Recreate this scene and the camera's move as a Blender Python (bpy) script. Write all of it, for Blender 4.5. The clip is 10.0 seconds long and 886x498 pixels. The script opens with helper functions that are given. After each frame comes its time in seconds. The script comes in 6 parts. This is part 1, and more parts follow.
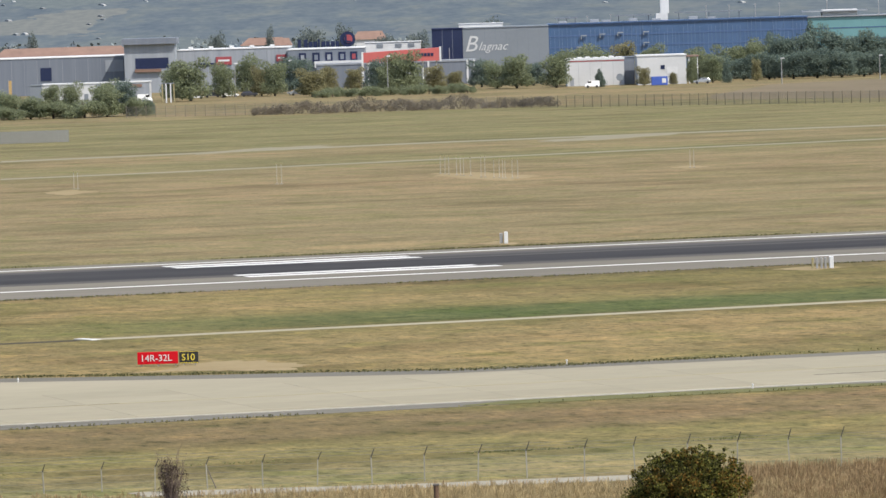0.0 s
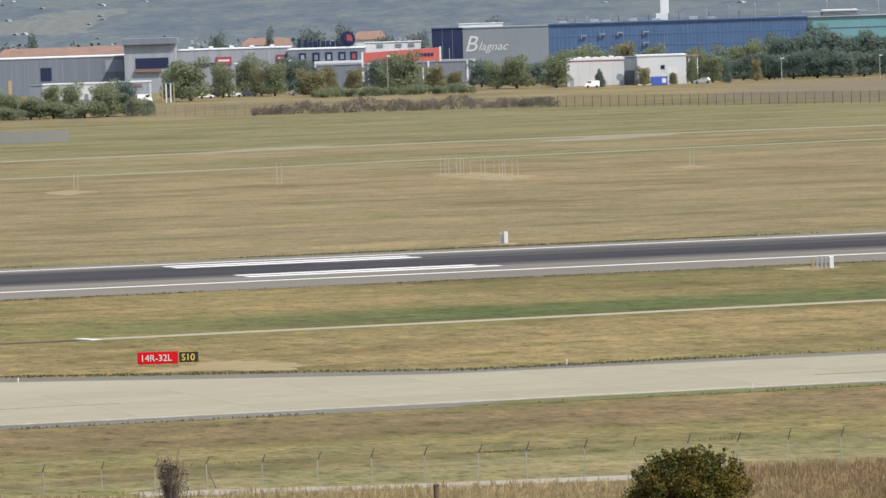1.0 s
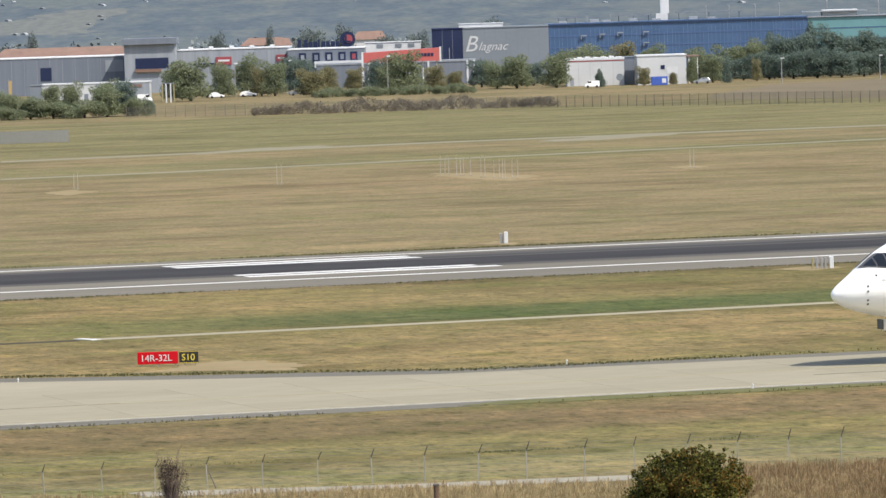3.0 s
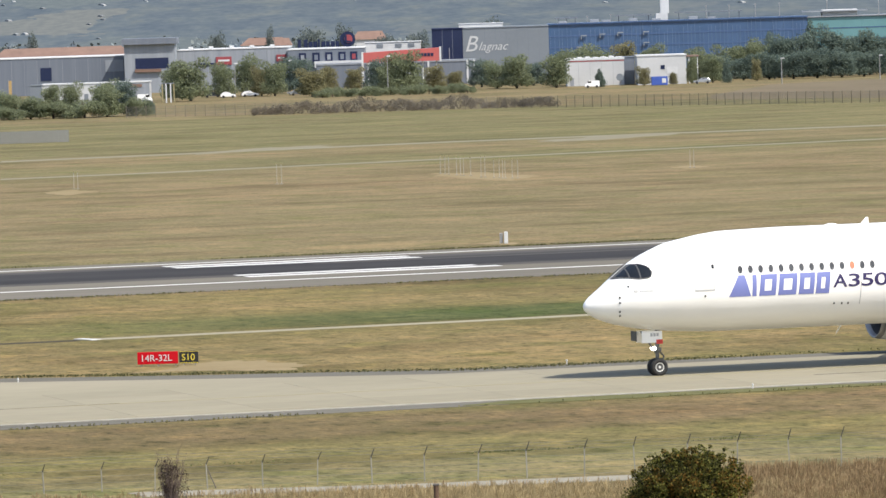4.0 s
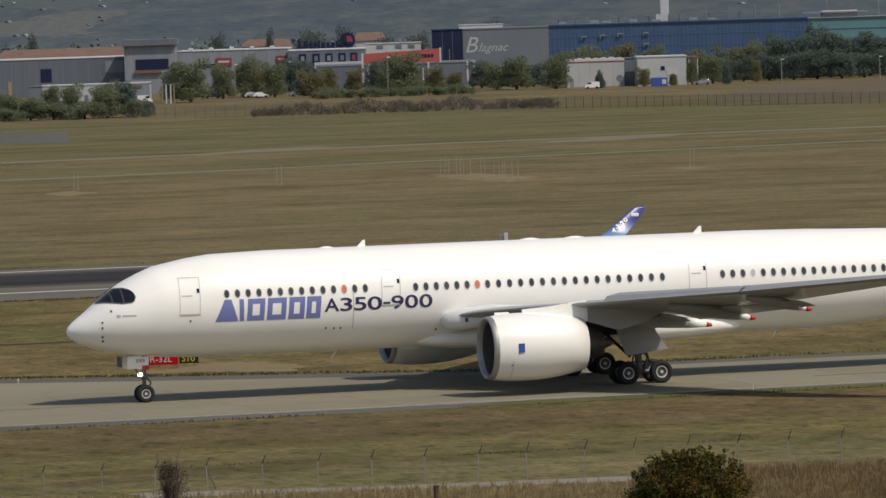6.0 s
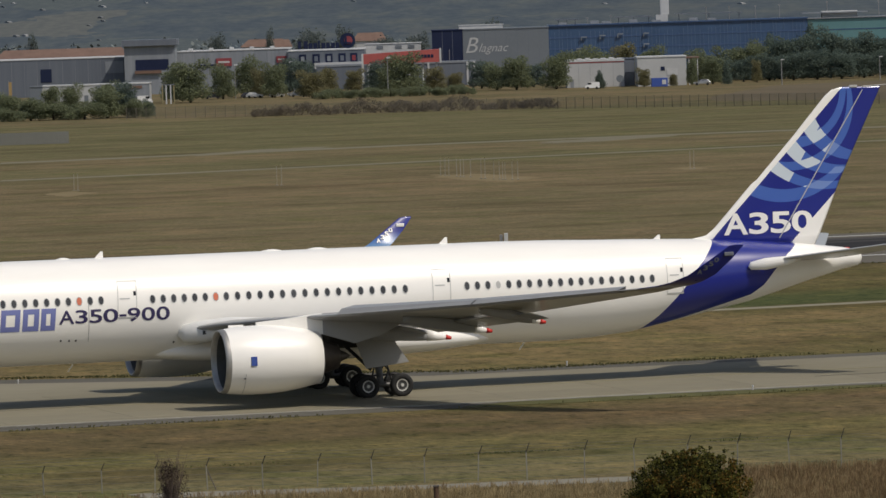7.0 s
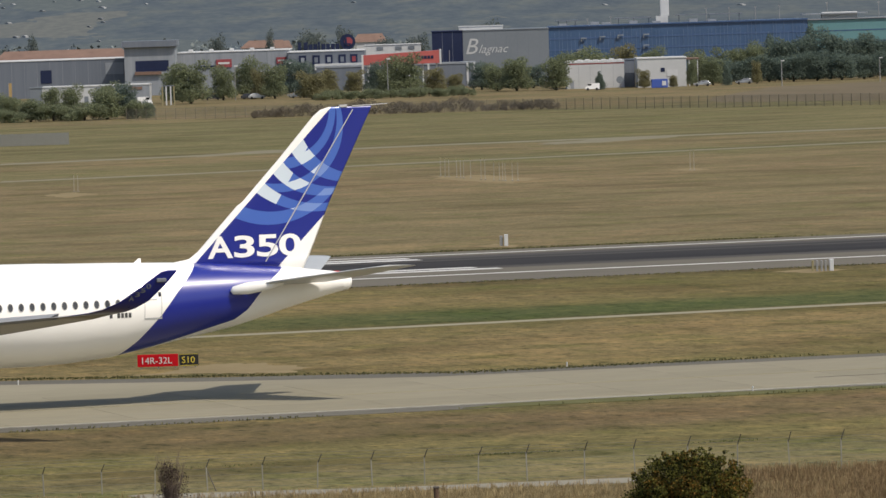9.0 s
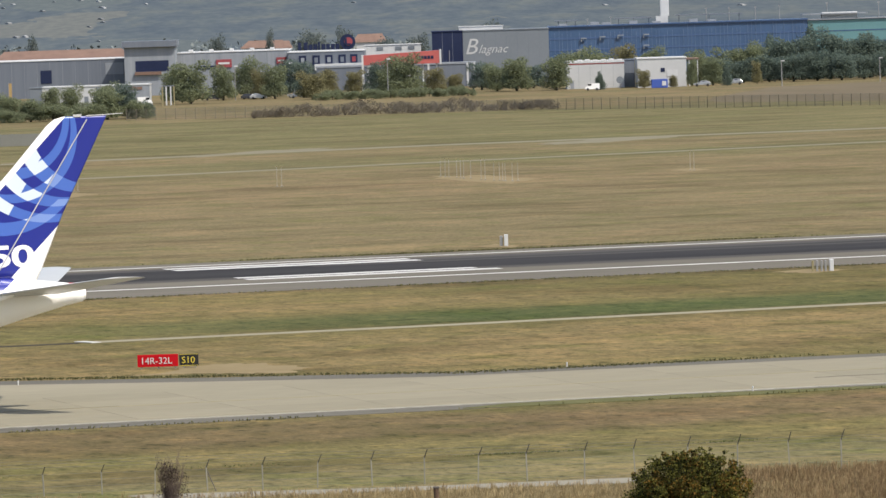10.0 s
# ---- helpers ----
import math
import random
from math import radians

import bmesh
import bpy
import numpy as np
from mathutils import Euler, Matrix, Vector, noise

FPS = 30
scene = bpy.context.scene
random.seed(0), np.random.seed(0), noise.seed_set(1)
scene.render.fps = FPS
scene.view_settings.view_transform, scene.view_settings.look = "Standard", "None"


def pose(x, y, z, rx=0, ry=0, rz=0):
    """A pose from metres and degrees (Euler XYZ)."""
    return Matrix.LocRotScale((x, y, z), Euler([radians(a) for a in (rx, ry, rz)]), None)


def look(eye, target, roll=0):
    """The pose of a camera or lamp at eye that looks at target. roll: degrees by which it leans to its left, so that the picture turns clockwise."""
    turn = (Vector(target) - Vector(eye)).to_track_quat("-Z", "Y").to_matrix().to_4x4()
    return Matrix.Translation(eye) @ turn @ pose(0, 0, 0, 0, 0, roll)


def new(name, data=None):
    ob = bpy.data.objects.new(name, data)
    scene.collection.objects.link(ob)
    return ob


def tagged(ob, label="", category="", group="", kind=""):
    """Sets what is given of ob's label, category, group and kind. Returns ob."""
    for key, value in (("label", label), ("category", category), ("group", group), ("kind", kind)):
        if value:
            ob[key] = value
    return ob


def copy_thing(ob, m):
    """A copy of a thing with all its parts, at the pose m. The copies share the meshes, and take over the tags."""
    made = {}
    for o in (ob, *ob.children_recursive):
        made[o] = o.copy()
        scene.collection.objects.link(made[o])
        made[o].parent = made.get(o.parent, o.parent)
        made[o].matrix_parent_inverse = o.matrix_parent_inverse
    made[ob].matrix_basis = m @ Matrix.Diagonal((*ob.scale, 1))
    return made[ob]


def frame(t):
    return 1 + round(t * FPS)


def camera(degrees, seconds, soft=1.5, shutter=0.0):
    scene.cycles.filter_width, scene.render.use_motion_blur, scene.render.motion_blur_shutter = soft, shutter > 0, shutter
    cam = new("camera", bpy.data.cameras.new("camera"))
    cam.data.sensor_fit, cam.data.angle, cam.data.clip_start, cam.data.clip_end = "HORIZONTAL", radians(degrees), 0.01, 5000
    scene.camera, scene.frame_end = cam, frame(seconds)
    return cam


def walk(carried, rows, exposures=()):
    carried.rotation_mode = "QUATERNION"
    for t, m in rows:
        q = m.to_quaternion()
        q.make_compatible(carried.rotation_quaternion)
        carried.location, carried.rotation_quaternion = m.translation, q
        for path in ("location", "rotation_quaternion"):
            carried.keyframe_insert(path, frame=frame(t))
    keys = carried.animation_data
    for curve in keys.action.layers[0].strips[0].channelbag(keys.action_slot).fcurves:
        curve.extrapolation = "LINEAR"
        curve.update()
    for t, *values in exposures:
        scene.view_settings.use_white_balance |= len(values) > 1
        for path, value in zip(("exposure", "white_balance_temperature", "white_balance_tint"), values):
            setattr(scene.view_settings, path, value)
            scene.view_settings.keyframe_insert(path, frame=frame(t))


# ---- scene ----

import itertools

# ------------------------------------------------------------------ camera
# world: x runs along the runway, y across it, away from the camera; z = 0 is the airfield
YAW = 16.6332
EYE = Vector((0.0, 0.0, 23.05))
FOCAL = 11282.7


def view_pose(tilt_px):
    """The tripod camera, nodding by a few pixels' worth of tilt."""
    a = radians(2.2463) - tilt_px / FOCAL
    ty = radians(YAW)
    aim = EYE + Vector((math.sin(ty) * math.cos(a), math.cos(ty) * math.cos(a), -math.sin(a))) * 100
    return look(EYE, aim, -1.8303)


cam = camera(7.9498, 10.0, soft=1.5)
NOD = [(0, 0), (1.5, 0), (2.0, 0.9), (2.5, 0.2), (4.0, 0), (4.5, 1.5), (5.0, 1.5), (5.5, 1.6), (7.0, 2.6), (7.5, 1.5),
       (8.0, 1.7), (8.5, 6.3), (9.0, 4.6), (9.5, 4.6), (10.0, 4.8)]
STOPS = [(0, 0.95, 6500, 10), (4.0, 0.95, 6500, 10), (4.5, 0.76, 6520, 10), (5.0, 0.49, 6600, 10), (5.5, -0.09, 6750, 10), (7.0, -0.45, 6750, 10), (7.5, -0.42, 6750, 10), (8.0, -0.29, 6780, 10),
         (8.5, -0.02, 6780, 10), (9.0, 0.18, 6780, 10), (9.5, 0.39, 6730, 10), (10.0, 0.65, 6680, 10)]
walk(cam, [(t, view_pose(p)) for t, p in NOD], STOPS)


def spot(x, d, z=0.0):
    """A place given by metres to the right of the line of sight and metres of distance."""
    a = radians(YAW)
    return Vector((x * math.cos(a) + d * math.sin(a), -x * math.sin(a) + d * math.cos(a), z))


# ------------------------------------------------------------------ light
SUN_FROM = Vector((0.42, -0.62, 1.0)).normalized()
world = bpy.data.worlds.new("sky")
scene.world = world
world.use_nodes = True
sky = world.node_tree.nodes.new("ShaderNodeTexSky")
sky.sky_type, sky.sun_disc = "NISHITA", False
sky.sun_elevation = math.asin(SUN_FROM.z)
sky.sun_rotation = math.atan2(SUN_FROM.x, SUN_FROM.y)
sky.air_density, sky.dust_density = 1.0, 2.0
back = world.node_tree.nodes["Background"]
back.inputs["Strength"].default_value = 0.115
world.node_tree.links.new(sky.outputs[0], back.inputs[0])
sun = new("sun", bpy.data.lights.new("sun", "SUN"))
sun.data.energy, sun.data.angle, sun.data.color = 3.6, radians(0.53), (1.0, 0.94, 0.84)
sun.matrix_world = look(SUN_FROM * 300, (0, 0, 0))

# ------------------------------------------------------------------ materials


def shader(name, rough=0.6, metal=0.0):
    m = bpy.data.materials.new(name)
    m.use_nodes = True
    t = m.node_tree
    b = t.nodes["Principled BSDF"]
    b.inputs["Roughness"].default_value, b.inputs["Metallic"].default_value = rough, metal
    return m, t, b


def node(t, kind, **values):
    n = t.nodes.new("ShaderNode" + kind)
    for key, value in values.items():
        n.inputs[key].default_value = value
    return n


def ramp(t, stops, source, interp="LINEAR"):
    r = t.nodes.new("ShaderNodeValToRGB")
    r.color_ramp.interpolation = interp
    e = r.color_ramp.elements
    while len(e) < len(stops):
        e.new(1.0)
    for el, (p, c) in zip(e, stops):
        el.position = p
    for el, (p, c) in zip(e, stops):
        el.color = (*c, 1) if len(c) == 3 else c
    t.links.new(source, r.inputs[0])
    return r


def mix(t, kind, fac, a, b):
    m = t.nodes.new("ShaderNodeMix")
    m.data_type, m.blend_type = "RGBA", kind
    for i, v in ((0, fac), (6, a), (7, b)):
        if hasattr(v, "is_output"):
            t.links.new(v, m.inputs[i])
        else:
            m.inputs[i].default_value = v if i == 0 else (*v, 1)
    return m.outputs[2]


def calc(t, op, a, b=0.0, c=0.0):
    m = t.nodes.new("ShaderNodeMath")
    m.operation = op
    for i, v in enumerate((a, b, c)):
        if hasattr(v, "is_output"):
            t.links.new(v, m.inputs[i])
        else:
            m.inputs[i].default_value = v
    return m.outputs[0]


def coords(t, sx=1.0, sy=1.0, sz=1.0):
    g = t.nodes.new("ShaderNodeTexCoord")
    m = t.nodes.new("ShaderNodeMapping")
    m.inputs["Scale"].default_value = (sx, sy, sz)
    t.links.new(g.outputs["Object"], m.inputs["Vector"])
    return m.outputs[0]


def noise_of(t, vec, scale, detail=4.0, rough=0.55):
    n = t.nodes.new("ShaderNodeTexNoise")
    n.inputs["Scale"].default_value, n.inputs["Detail"].default_value, n.inputs["Roughness"].default_value = scale, detail, rough
    t.links.new(vec, n.inputs["Vector"])
    return n.outputs[0]


def relief(t, b, height, strength=0.3, dist=0.02):
    n = t.nodes.new("ShaderNodeBump")
    n.inputs["Strength"].default_value, n.inputs["Distance"].default_value = strength, dist
    t.links.new(height, n.inputs["Height"])
    t.links.new(n.outputs[0], b.inputs["Normal"])


def worn(name, dark, light, scale=1.0, rough=0.6, metal=0.0, fine=12.0, bump=0.15, dist=0.01, stretch=(1, 1, 1), by_object=0.0, by_island=0.0, spec=0.5):
    """A surface that varies between two colours at two scales, with fine relief."""
    m, t, b = shader(name, rough, metal)
    v = coords(t, *stretch)
    big, small = noise_of(t, v, scale), noise_of(t, v, scale * fine)
    f = calc(t, "ADD", calc(t, "MULTIPLY", big, 0.65), calc(t, "MULTIPLY", small, 0.35))
    if by_object:
        o = t.nodes.new("ShaderNodeObjectInfo")
        f = calc(t, "ADD", f, calc(t, "MULTIPLY", calc(t, "SUBTRACT", o.outputs["Random"], 0.5), by_object))
    if by_island:
        o = t.nodes.new("ShaderNodeNewGeometry")
        f = calc(t, "ADD", f, calc(t, "MULTIPLY", calc(t, "SUBTRACT", o.outputs["Random Per Island"], 0.5), by_island))
    r = ramp(t, [(0.3, dark), (0.7, light)], f)
    t.links.new(r.outputs[0], b.inputs["Base Color"])
    b.inputs["Specular IOR Level"].default_value = spec
    if bump:
        relief(t, b, small, bump, dist)
    return m


def leafy(m, through_light=0.5):
    """Lets light through thin leaves and blades."""
    t = m.node_tree
    b = t.nodes["Principled BSDF"]
    thin = t.nodes.new("ShaderNodeBsdfTranslucent")
    t.links.new(b.inputs["Base Color"].links[0].from_socket, thin.inputs["Color"])
    blend = t.nodes.new("ShaderNodeMixShader")
    blend.inputs[0].default_value = through_light
    t.links.new(b.outputs[0], blend.inputs[1])
    t.links.new(thin.outputs[0], blend.inputs[2])
    t.links.new(blend.outputs[0], t.nodes["Material Output"].inputs["Surface"])
    b.inputs["Specular IOR Level"].default_value = 0.15
    return m


def field_material():
    """Mown airfield grass: bands across the field, patches, straw and fine tufts."""
    m, t, b = shader("dry_grass", 0.95)
    b.inputs["Specular IOR Level"].default_value = 0.05
    g = t.nodes.new("ShaderNodeTexCoord")
    s = t.nodes.new("ShaderNodeSeparateXYZ")
    t.links.new(g.outputs["Object"], s.inputs[0])
    wob = noise_of(t, coords(t, 0.02, 0.05, 1), 1.0, 5)
    y = calc(t, "ADD", s.outputs[1], calc(t, "MULTIPLY", calc(t, "SUBTRACT", wob, 0.5), 9.0))
    tan, olive, green, red, straw, dark = (0.145, 0.117, 0.061), (0.121, 0.105, 0.050), (0.070, 0.082, 0.036), (0.152, 0.122, 0.073), (0.148, 0.127, 0.063), (0.116, 0.092, 0.052)
    brown, mown = (0.124, 0.096, 0.056), (0.135, 0.122, 0.066)
    fartan, farolive = (0.147, 0.122, 0.072), (0.126, 0.115, 0.063)
    span = lambda v: (v - 250.0) / 1250.0
    near = ramp(t, [(span(250), dark), (span(286), dark), (span(291), mown), (span(303), mown), (span(307), olive), (span(314), straw), (span(320), olive), (span(326), brown), (span(334), dark), (span(340), brown), (span(345), olive)], calc(t, "DIVIDE", calc(t, "SUBTRACT", y, 250.0), 1250.0))
    zone = [(span(345), tan), (span(378), olive), (span(392), tan), (span(425), tan), (span(440), olive), (span(455), olive), (span(462), olive),
            (span(470), tan), (span(490), olive), (span(500), dark), (span(560), farolive), (span(575), fartan), (span(625), fartan), (span(700), fartan), (span(780), red),
            (span(850), fartan), (span(880), farolive), (span(905), farolive), (span(930), fartan), (span(965), fartan), (span(985), farolive), (span(1100), farolive), (span(1250), farolive), (span(1300), fartan), (span(1500), fartan)]
    far = ramp(t, zone, calc(t, "DIVIDE", calc(t, "SUBTRACT", y, 250.0), 1250.0))
    step = calc(t, "GREATER_THAN", y, 345.0)
    base = mix(t, "MIX", step, near.outputs[0], far.outputs[0])
    band = ramp(t, [(span(435), (0, 0, 0)), (span(440), (1, 1, 1)), (span(452), (1, 1, 1)), (span(460), (0, 0, 0))], calc(t, "DIVIDE", calc(t, "SUBTRACT", y, 250.0), 1250.0))
    reach = t.nodes.new("ShaderNodeMapRange")
    t.links.new(s.outputs[0], reach.inputs[0])
    for k, v in ((1, 92.0), (2, 135.0), (3, 0.15), (4, 1.0)):
        reach.inputs[k].default_value = v
    base = mix(t, "MIX", calc(t, "MULTIPLY", band.outputs[0], reach.outputs[0]), base, green)
    patch = noise_of(t, coords(t, 0.02, 0.03, 1), 1.0, 5, 0.6)
    streak = noise_of(t, coords(t, 0.035, 0.07, 1), 1.0, 6, 0.62)
    shade = noise_of(t, coords(t, 0.15, 0.11, 1), 1.0, 6, 0.62)
    blotch = noise_of(t, coords(t, 0.42, 0.24, 1), 1.0, 6, 0.66)
    tuft = noise_of(t, coords(t, 2.6, 1.3, 1), 1.0, 6, 0.75)
    clump = noise_of(t, coords(t, 1.1, 0.6, 1), 1.0, 5, 0.7)
    tone = ramp(t, [(0.38, (0.86, 0.89, 0.84)), (0.5, (1, 1, 1)), (0.62, (1.08, 1.04, 1.04))], patch)
    c1 = mix(t, "MULTIPLY", 1.0, base, tone.outputs[0])
    worn_streak = ramp(t, [(0.36, (0.72, 0.71, 0.69)), (0.44, (0.93, 0.92, 0.91)), (0.52, (1, 1, 1)), (0.64, (1.15, 1.13, 1.10))], streak)
    c1 = mix(t, "MULTIPLY", 1.0, c1, worn_streak.outputs[0])
    hue = ramp(t, [(0.34, (0.80, 0.90, 0.72)), (0.44, (0.96, 0.98, 0.94)), (0.54, (1.01, 1, 1)), (0.66, (1.14, 1.09, 1.05))], shade)
    c1 = mix(t, "MULTIPLY", 1.0, c1, hue.outputs[0])
    spots = ramp(t, [(0.34, (0.56, 0.59, 0.50)), (0.44, (0.92, 0.93, 0.91)), (0.55, (1.04, 1.02, 1.02)), (0.67, (1.40, 1.32, 1.2))], blotch)
    # the infield is rough and tufted, the far field mown evenly
    rough = t.nodes.new("ShaderNodeMapRange")
    t.links.new(s.outputs[1], rough.inputs[0])
    for k, v in ((1, 450.0), (2, 620.0), (3, 1.0), (4, 0.4)):
        rough.inputs[k].default_value = v
    c2 = mix(t, "MULTIPLY", rough.outputs[0], c1, spots.outputs[0])
    fine = ramp(t, [(0.28, (0.52, 0.54, 0.50)), (0.5, (1, 1, 1)), (0.75, (1.42, 1.36, 1.28))], tuft)
    c3 = mix(t, "MULTIPLY", 1.0, c2, fine.outputs[0])
    dull = ramp(t, [(0.34, (0.42, 0.45, 0.38)), (0.43, (0.97, 0.98, 0.95)), (0.68, (1.22, 1.17, 1.08))], clump)
    c4 = mix(t, "MULTIPLY", rough.outputs[0], c3, dull.outputs[0])
    t.links.new(c4, b.inputs["Base Color"])
    relief(t, b, tuft, 0.6, 0.12)
    return m


GRASS = field_material()
ASPHALT = worn("grey_asphalt", (0.096, 0.088, 0.073), (0.148, 0.137, 0.114), 0.12, 0.9, fine=14, stretch=(0.12, 1, 1), spec=0.08)
SHOULDER = worn("dark_asphalt", (0.088, 0.083, 0.070), (0.13, 0.123, 0.105), 0.08, 0.92, fine=30, stretch=(0.4, 1, 1), spec=0.08)
RUBBER = worn("rubbered_asphalt", (0.017, 0.016, 0.017), (0.046, 0.043, 0.042), 0.15, 0.8, fine=30, stretch=(0.1, 1, 1), spec=0.08)
HAZE = worn("rubber_tinted_asphalt", (0.05, 0.047, 0.045), (0.08, 0.076, 0.07), 0.05, 0.85, fine=30, stretch=(0.1, 1, 1), spec=0.08)
CONCRETE = worn("pale_concrete", (0.190, 0.174, 0.127), (0.262, 0.240, 0.178), 0.05, 0.85, fine=25, stretch=(0.3, 1, 1), by_object=0.12, spec=0.08)
PAINT_WHITE = worn("road_paint", (0.42, 0.42, 0.41), (0.56, 0.56, 0.55), 0.4, 0.7, fine=10, spec=0.08)
PAINT_YELLOW = worn("faded_yellow_paint", (0.22, 0.195, 0.11), (0.27, 0.24, 0.14), 0.4, 0.8, spec=0.08)
GRAVEL = worn("pale_gravel", (0.19, 0.18, 0.145), (0.25, 0.235, 0.19), 0.3, 0.95, fine=20, spec=0.08)
SOIL = worn("bare_soil", (0.165, 0.13, 0.070), (0.225, 0.18, 0.104), 0.2, 0.95, fine=10, spec=0.08)

# ------------------------------------------------------------------ mesh helpers


def mesh_of(name, verts, faces, mat, smooth=False):
    me = bpy.data.meshes.new(name)
    me.from_pydata([tuple(v) for v in verts], [], faces)
    me.materials.append(mat)
    if smooth:
        me.shade_smooth()
    me.update()
    return me


def made(name, verts, faces, mat, parent=None, label="", smooth=False, at=None):
    """One mesh object, under parent if given."""
    ob = new(name, mesh_of(name, verts, faces, mat, smooth))
    if parent:
        ob.parent = parent
    if at is not None:
        ob.matrix_basis = at
    if label:
        ob["label"] = label
    return ob


def part(name, bm, mat, parent, label="", smooth=False, at=None):
    me = bpy.data.meshes.new(name)
    bm.normal_update()
    bm.to_mesh(me)
    bm.free()
    me.materials.append(mat)
    if smooth:
        me.shade_smooth()
    ob = new(name, me)
    if parent:
        ob.parent = parent
    if at is not None:
        ob.matrix_basis = at
    if label:
        ob["label"] = label
    return ob


def box(bm, x0, x1, y0, y1, z0, z1, bevel=0.0):
    r = bmesh.ops.create_cube(bm, size=1.0, matrix=Matrix.LocRotScale(((x0 + x1) / 2, (y0 + y1) / 2, (z0 + z1) / 2), None, (x1 - x0, y1 - y0, z1 - z0)))
    if bevel:
        es = list({e for v in r["verts"] for e in v.link_edges})
        bmesh.ops.bevel(bm, geom=es, offset=bevel, segments=2, affect="EDGES", profile=0.6)
    return bm


def boxed(*a, **k):
    return box(bmesh.new(), *a, **k)


def rod(bm, a, b, r0, r1=None, n=8):
    """A tapered round bar from a to b."""
    a, b = Vector(a), Vector(b)
    d = b - a
    m = Matrix.Translation((a + b) / 2) @ d.to_track_quat("Z", "Y").to_matrix().to_4x4()
    bmesh.ops.create_cone(bm, cap_ends=True, segments=n, radius1=r0, radius2=r0 if r1 is None else r1, depth=d.length, matrix=m)
    return bm


def slab(name, poly, z0, z1, mat, label, parent=None, kind="structure"):
    """A flat plate over a polygon, with edges."""
    n = len(poly)
    verts = [(x, y, z1) for x, y in poly] + [(x, y, z0) for x, y in poly]
    faces = [tuple(range(n))] + [(i, i + n, (i + 1) % n + n, (i + 1) % n) for i in range(n)]
    ob = made(name, verts, faces, mat, parent)
    if parent is None:
        tagged(ob, label, name.replace("_", " "), kind=kind)
    return ob


def lettering(text, size, mat, parent, x, y, z, shear=0.0, label="", name="lettering", weight=0.0):
    c = bpy.data.curves.new(name, "FONT")
    c.body, c.size, c.extrude, c.shear, c.resolution_u, c.offset = text, size, 0.02, shear, 3, weight
    tmp = new(name + "_form", c)
    me = bpy.data.meshes.new_from_object(tmp.evaluated_get(bpy.context.evaluated_depsgraph_get()))
    bpy.data.objects.remove(tmp)
    me.materials.clear()
    me.materials.append(mat)
    ob = new(name, me)
    ob.parent, ob.matrix_basis = parent, pose(x, y, z, 90)
    if label:
        ob["label"] = label
    return ob


def glyph(char, x0, x1, z0, z1, weight, place, name, mat, parent, label):
    """One flat character stretched over a box and laid on a curved skin by place(x, z)."""
    c = bpy.data.curves.new(name, "FONT")
    c.body, c.size, c.resolution_u, c.offset = char, 1.0, 5, weight
    tmp = new(name + "_form", c)
    me = bpy.data.meshes.new_from_object(tmp.evaluated_get(bpy.context.evaluated_depsgraph_get()))
    bpy.data.objects.remove(tmp)
    bm = bmesh.new()
    bm.from_mesh(me)
    bmesh.ops.triangulate(bm, faces=bm.faces)
    bmesh.ops.subdivide_edges(bm, edges=[e for e in bm.edges if e.calc_length() > 0.2], cuts=2)
    xs, ys = [v.co.x for v in bm.verts], [v.co.y for v in bm.verts]
    a, b, c0, d = min(xs), max(xs), min(ys), max(ys)
    for v in bm.verts:
        v.co = place(x0 + (x1 - x0) * (v.co.x - a) / (b - a), z0 + (z1 - z0) * (v.co.y - c0) / (d - c0))
    return part(name, bm, mat, parent, label)


# ------------------------------------------------------------------ airfield
EDGE = 9000.0
ground = made("ground", [(-EDGE, -600, 0), (EDGE, -600, 0), (EDGE, 9000, 0), (-EDGE, 9000, 0)], [(0, 1, 2, 3)], GRASS)
tagged(ground, "flat airfield of dry mown grass in tan and olive bands", "grass field", kind="structure")

FAR = 1500.0
runway = slab("runway", [(-FAR, 499.3), (FAR, 499.3), (FAR, 561.0), (-FAR, 561.0)], -0.2, 0.03, ASPHALT, "grey asphalt runway with white markings and dark rubber streaks")
for name, y0, y1, x0, x1, mat, z in (
        ("edge_line", 512.9, 513.9, -FAR, FAR, PAINT_WHITE, 0.046), ("edge_line", 554.6, 555.4, -FAR, FAR, PAINT_WHITE, 0.046),
        ("rubber_haze", 523.6, 551.0, -FAR, FAR, HAZE, 0.035), ("rubber_streak", 527.6, 546.6, -FAR, FAR, RUBBER, 0.04), ("rubber_track", 541.5, 543.5, 150, FAR, HAZE, 0.044),
        ("touchdown_bar", 521.6, 523.4, 138.6, 161.1, PAINT_WHITE, 0.052), ("touchdown_bar", 525.0, 526.8, 138.6, 159.9, PAINT_WHITE, 0.052),
        ("touchdown_bar", 545.4, 547.6, 138.4, 161.0, PAINT_WHITE, 0.052), ("touchdown_bar", 549.2, 551.0, 138.4, 161.0, PAINT_WHITE, 0.052)):
    slab(name, [(x0, y0), (x1, y0), (x1, y1), (x0, y1)], 0.0, z, mat, "", runway)
slab("taxiway_shoulder", [(-FAR, 344.9), (FAR, 343.6), (FAR, 376.5), (141, 376.5), (113, 379.3), (100, 385.5), (88, 392.6), (70, 405), (40, 432), (-FAR, 432)],
     -0.2, 0.025, SHOULDER, "dark asphalt shoulder along the concrete taxiway")
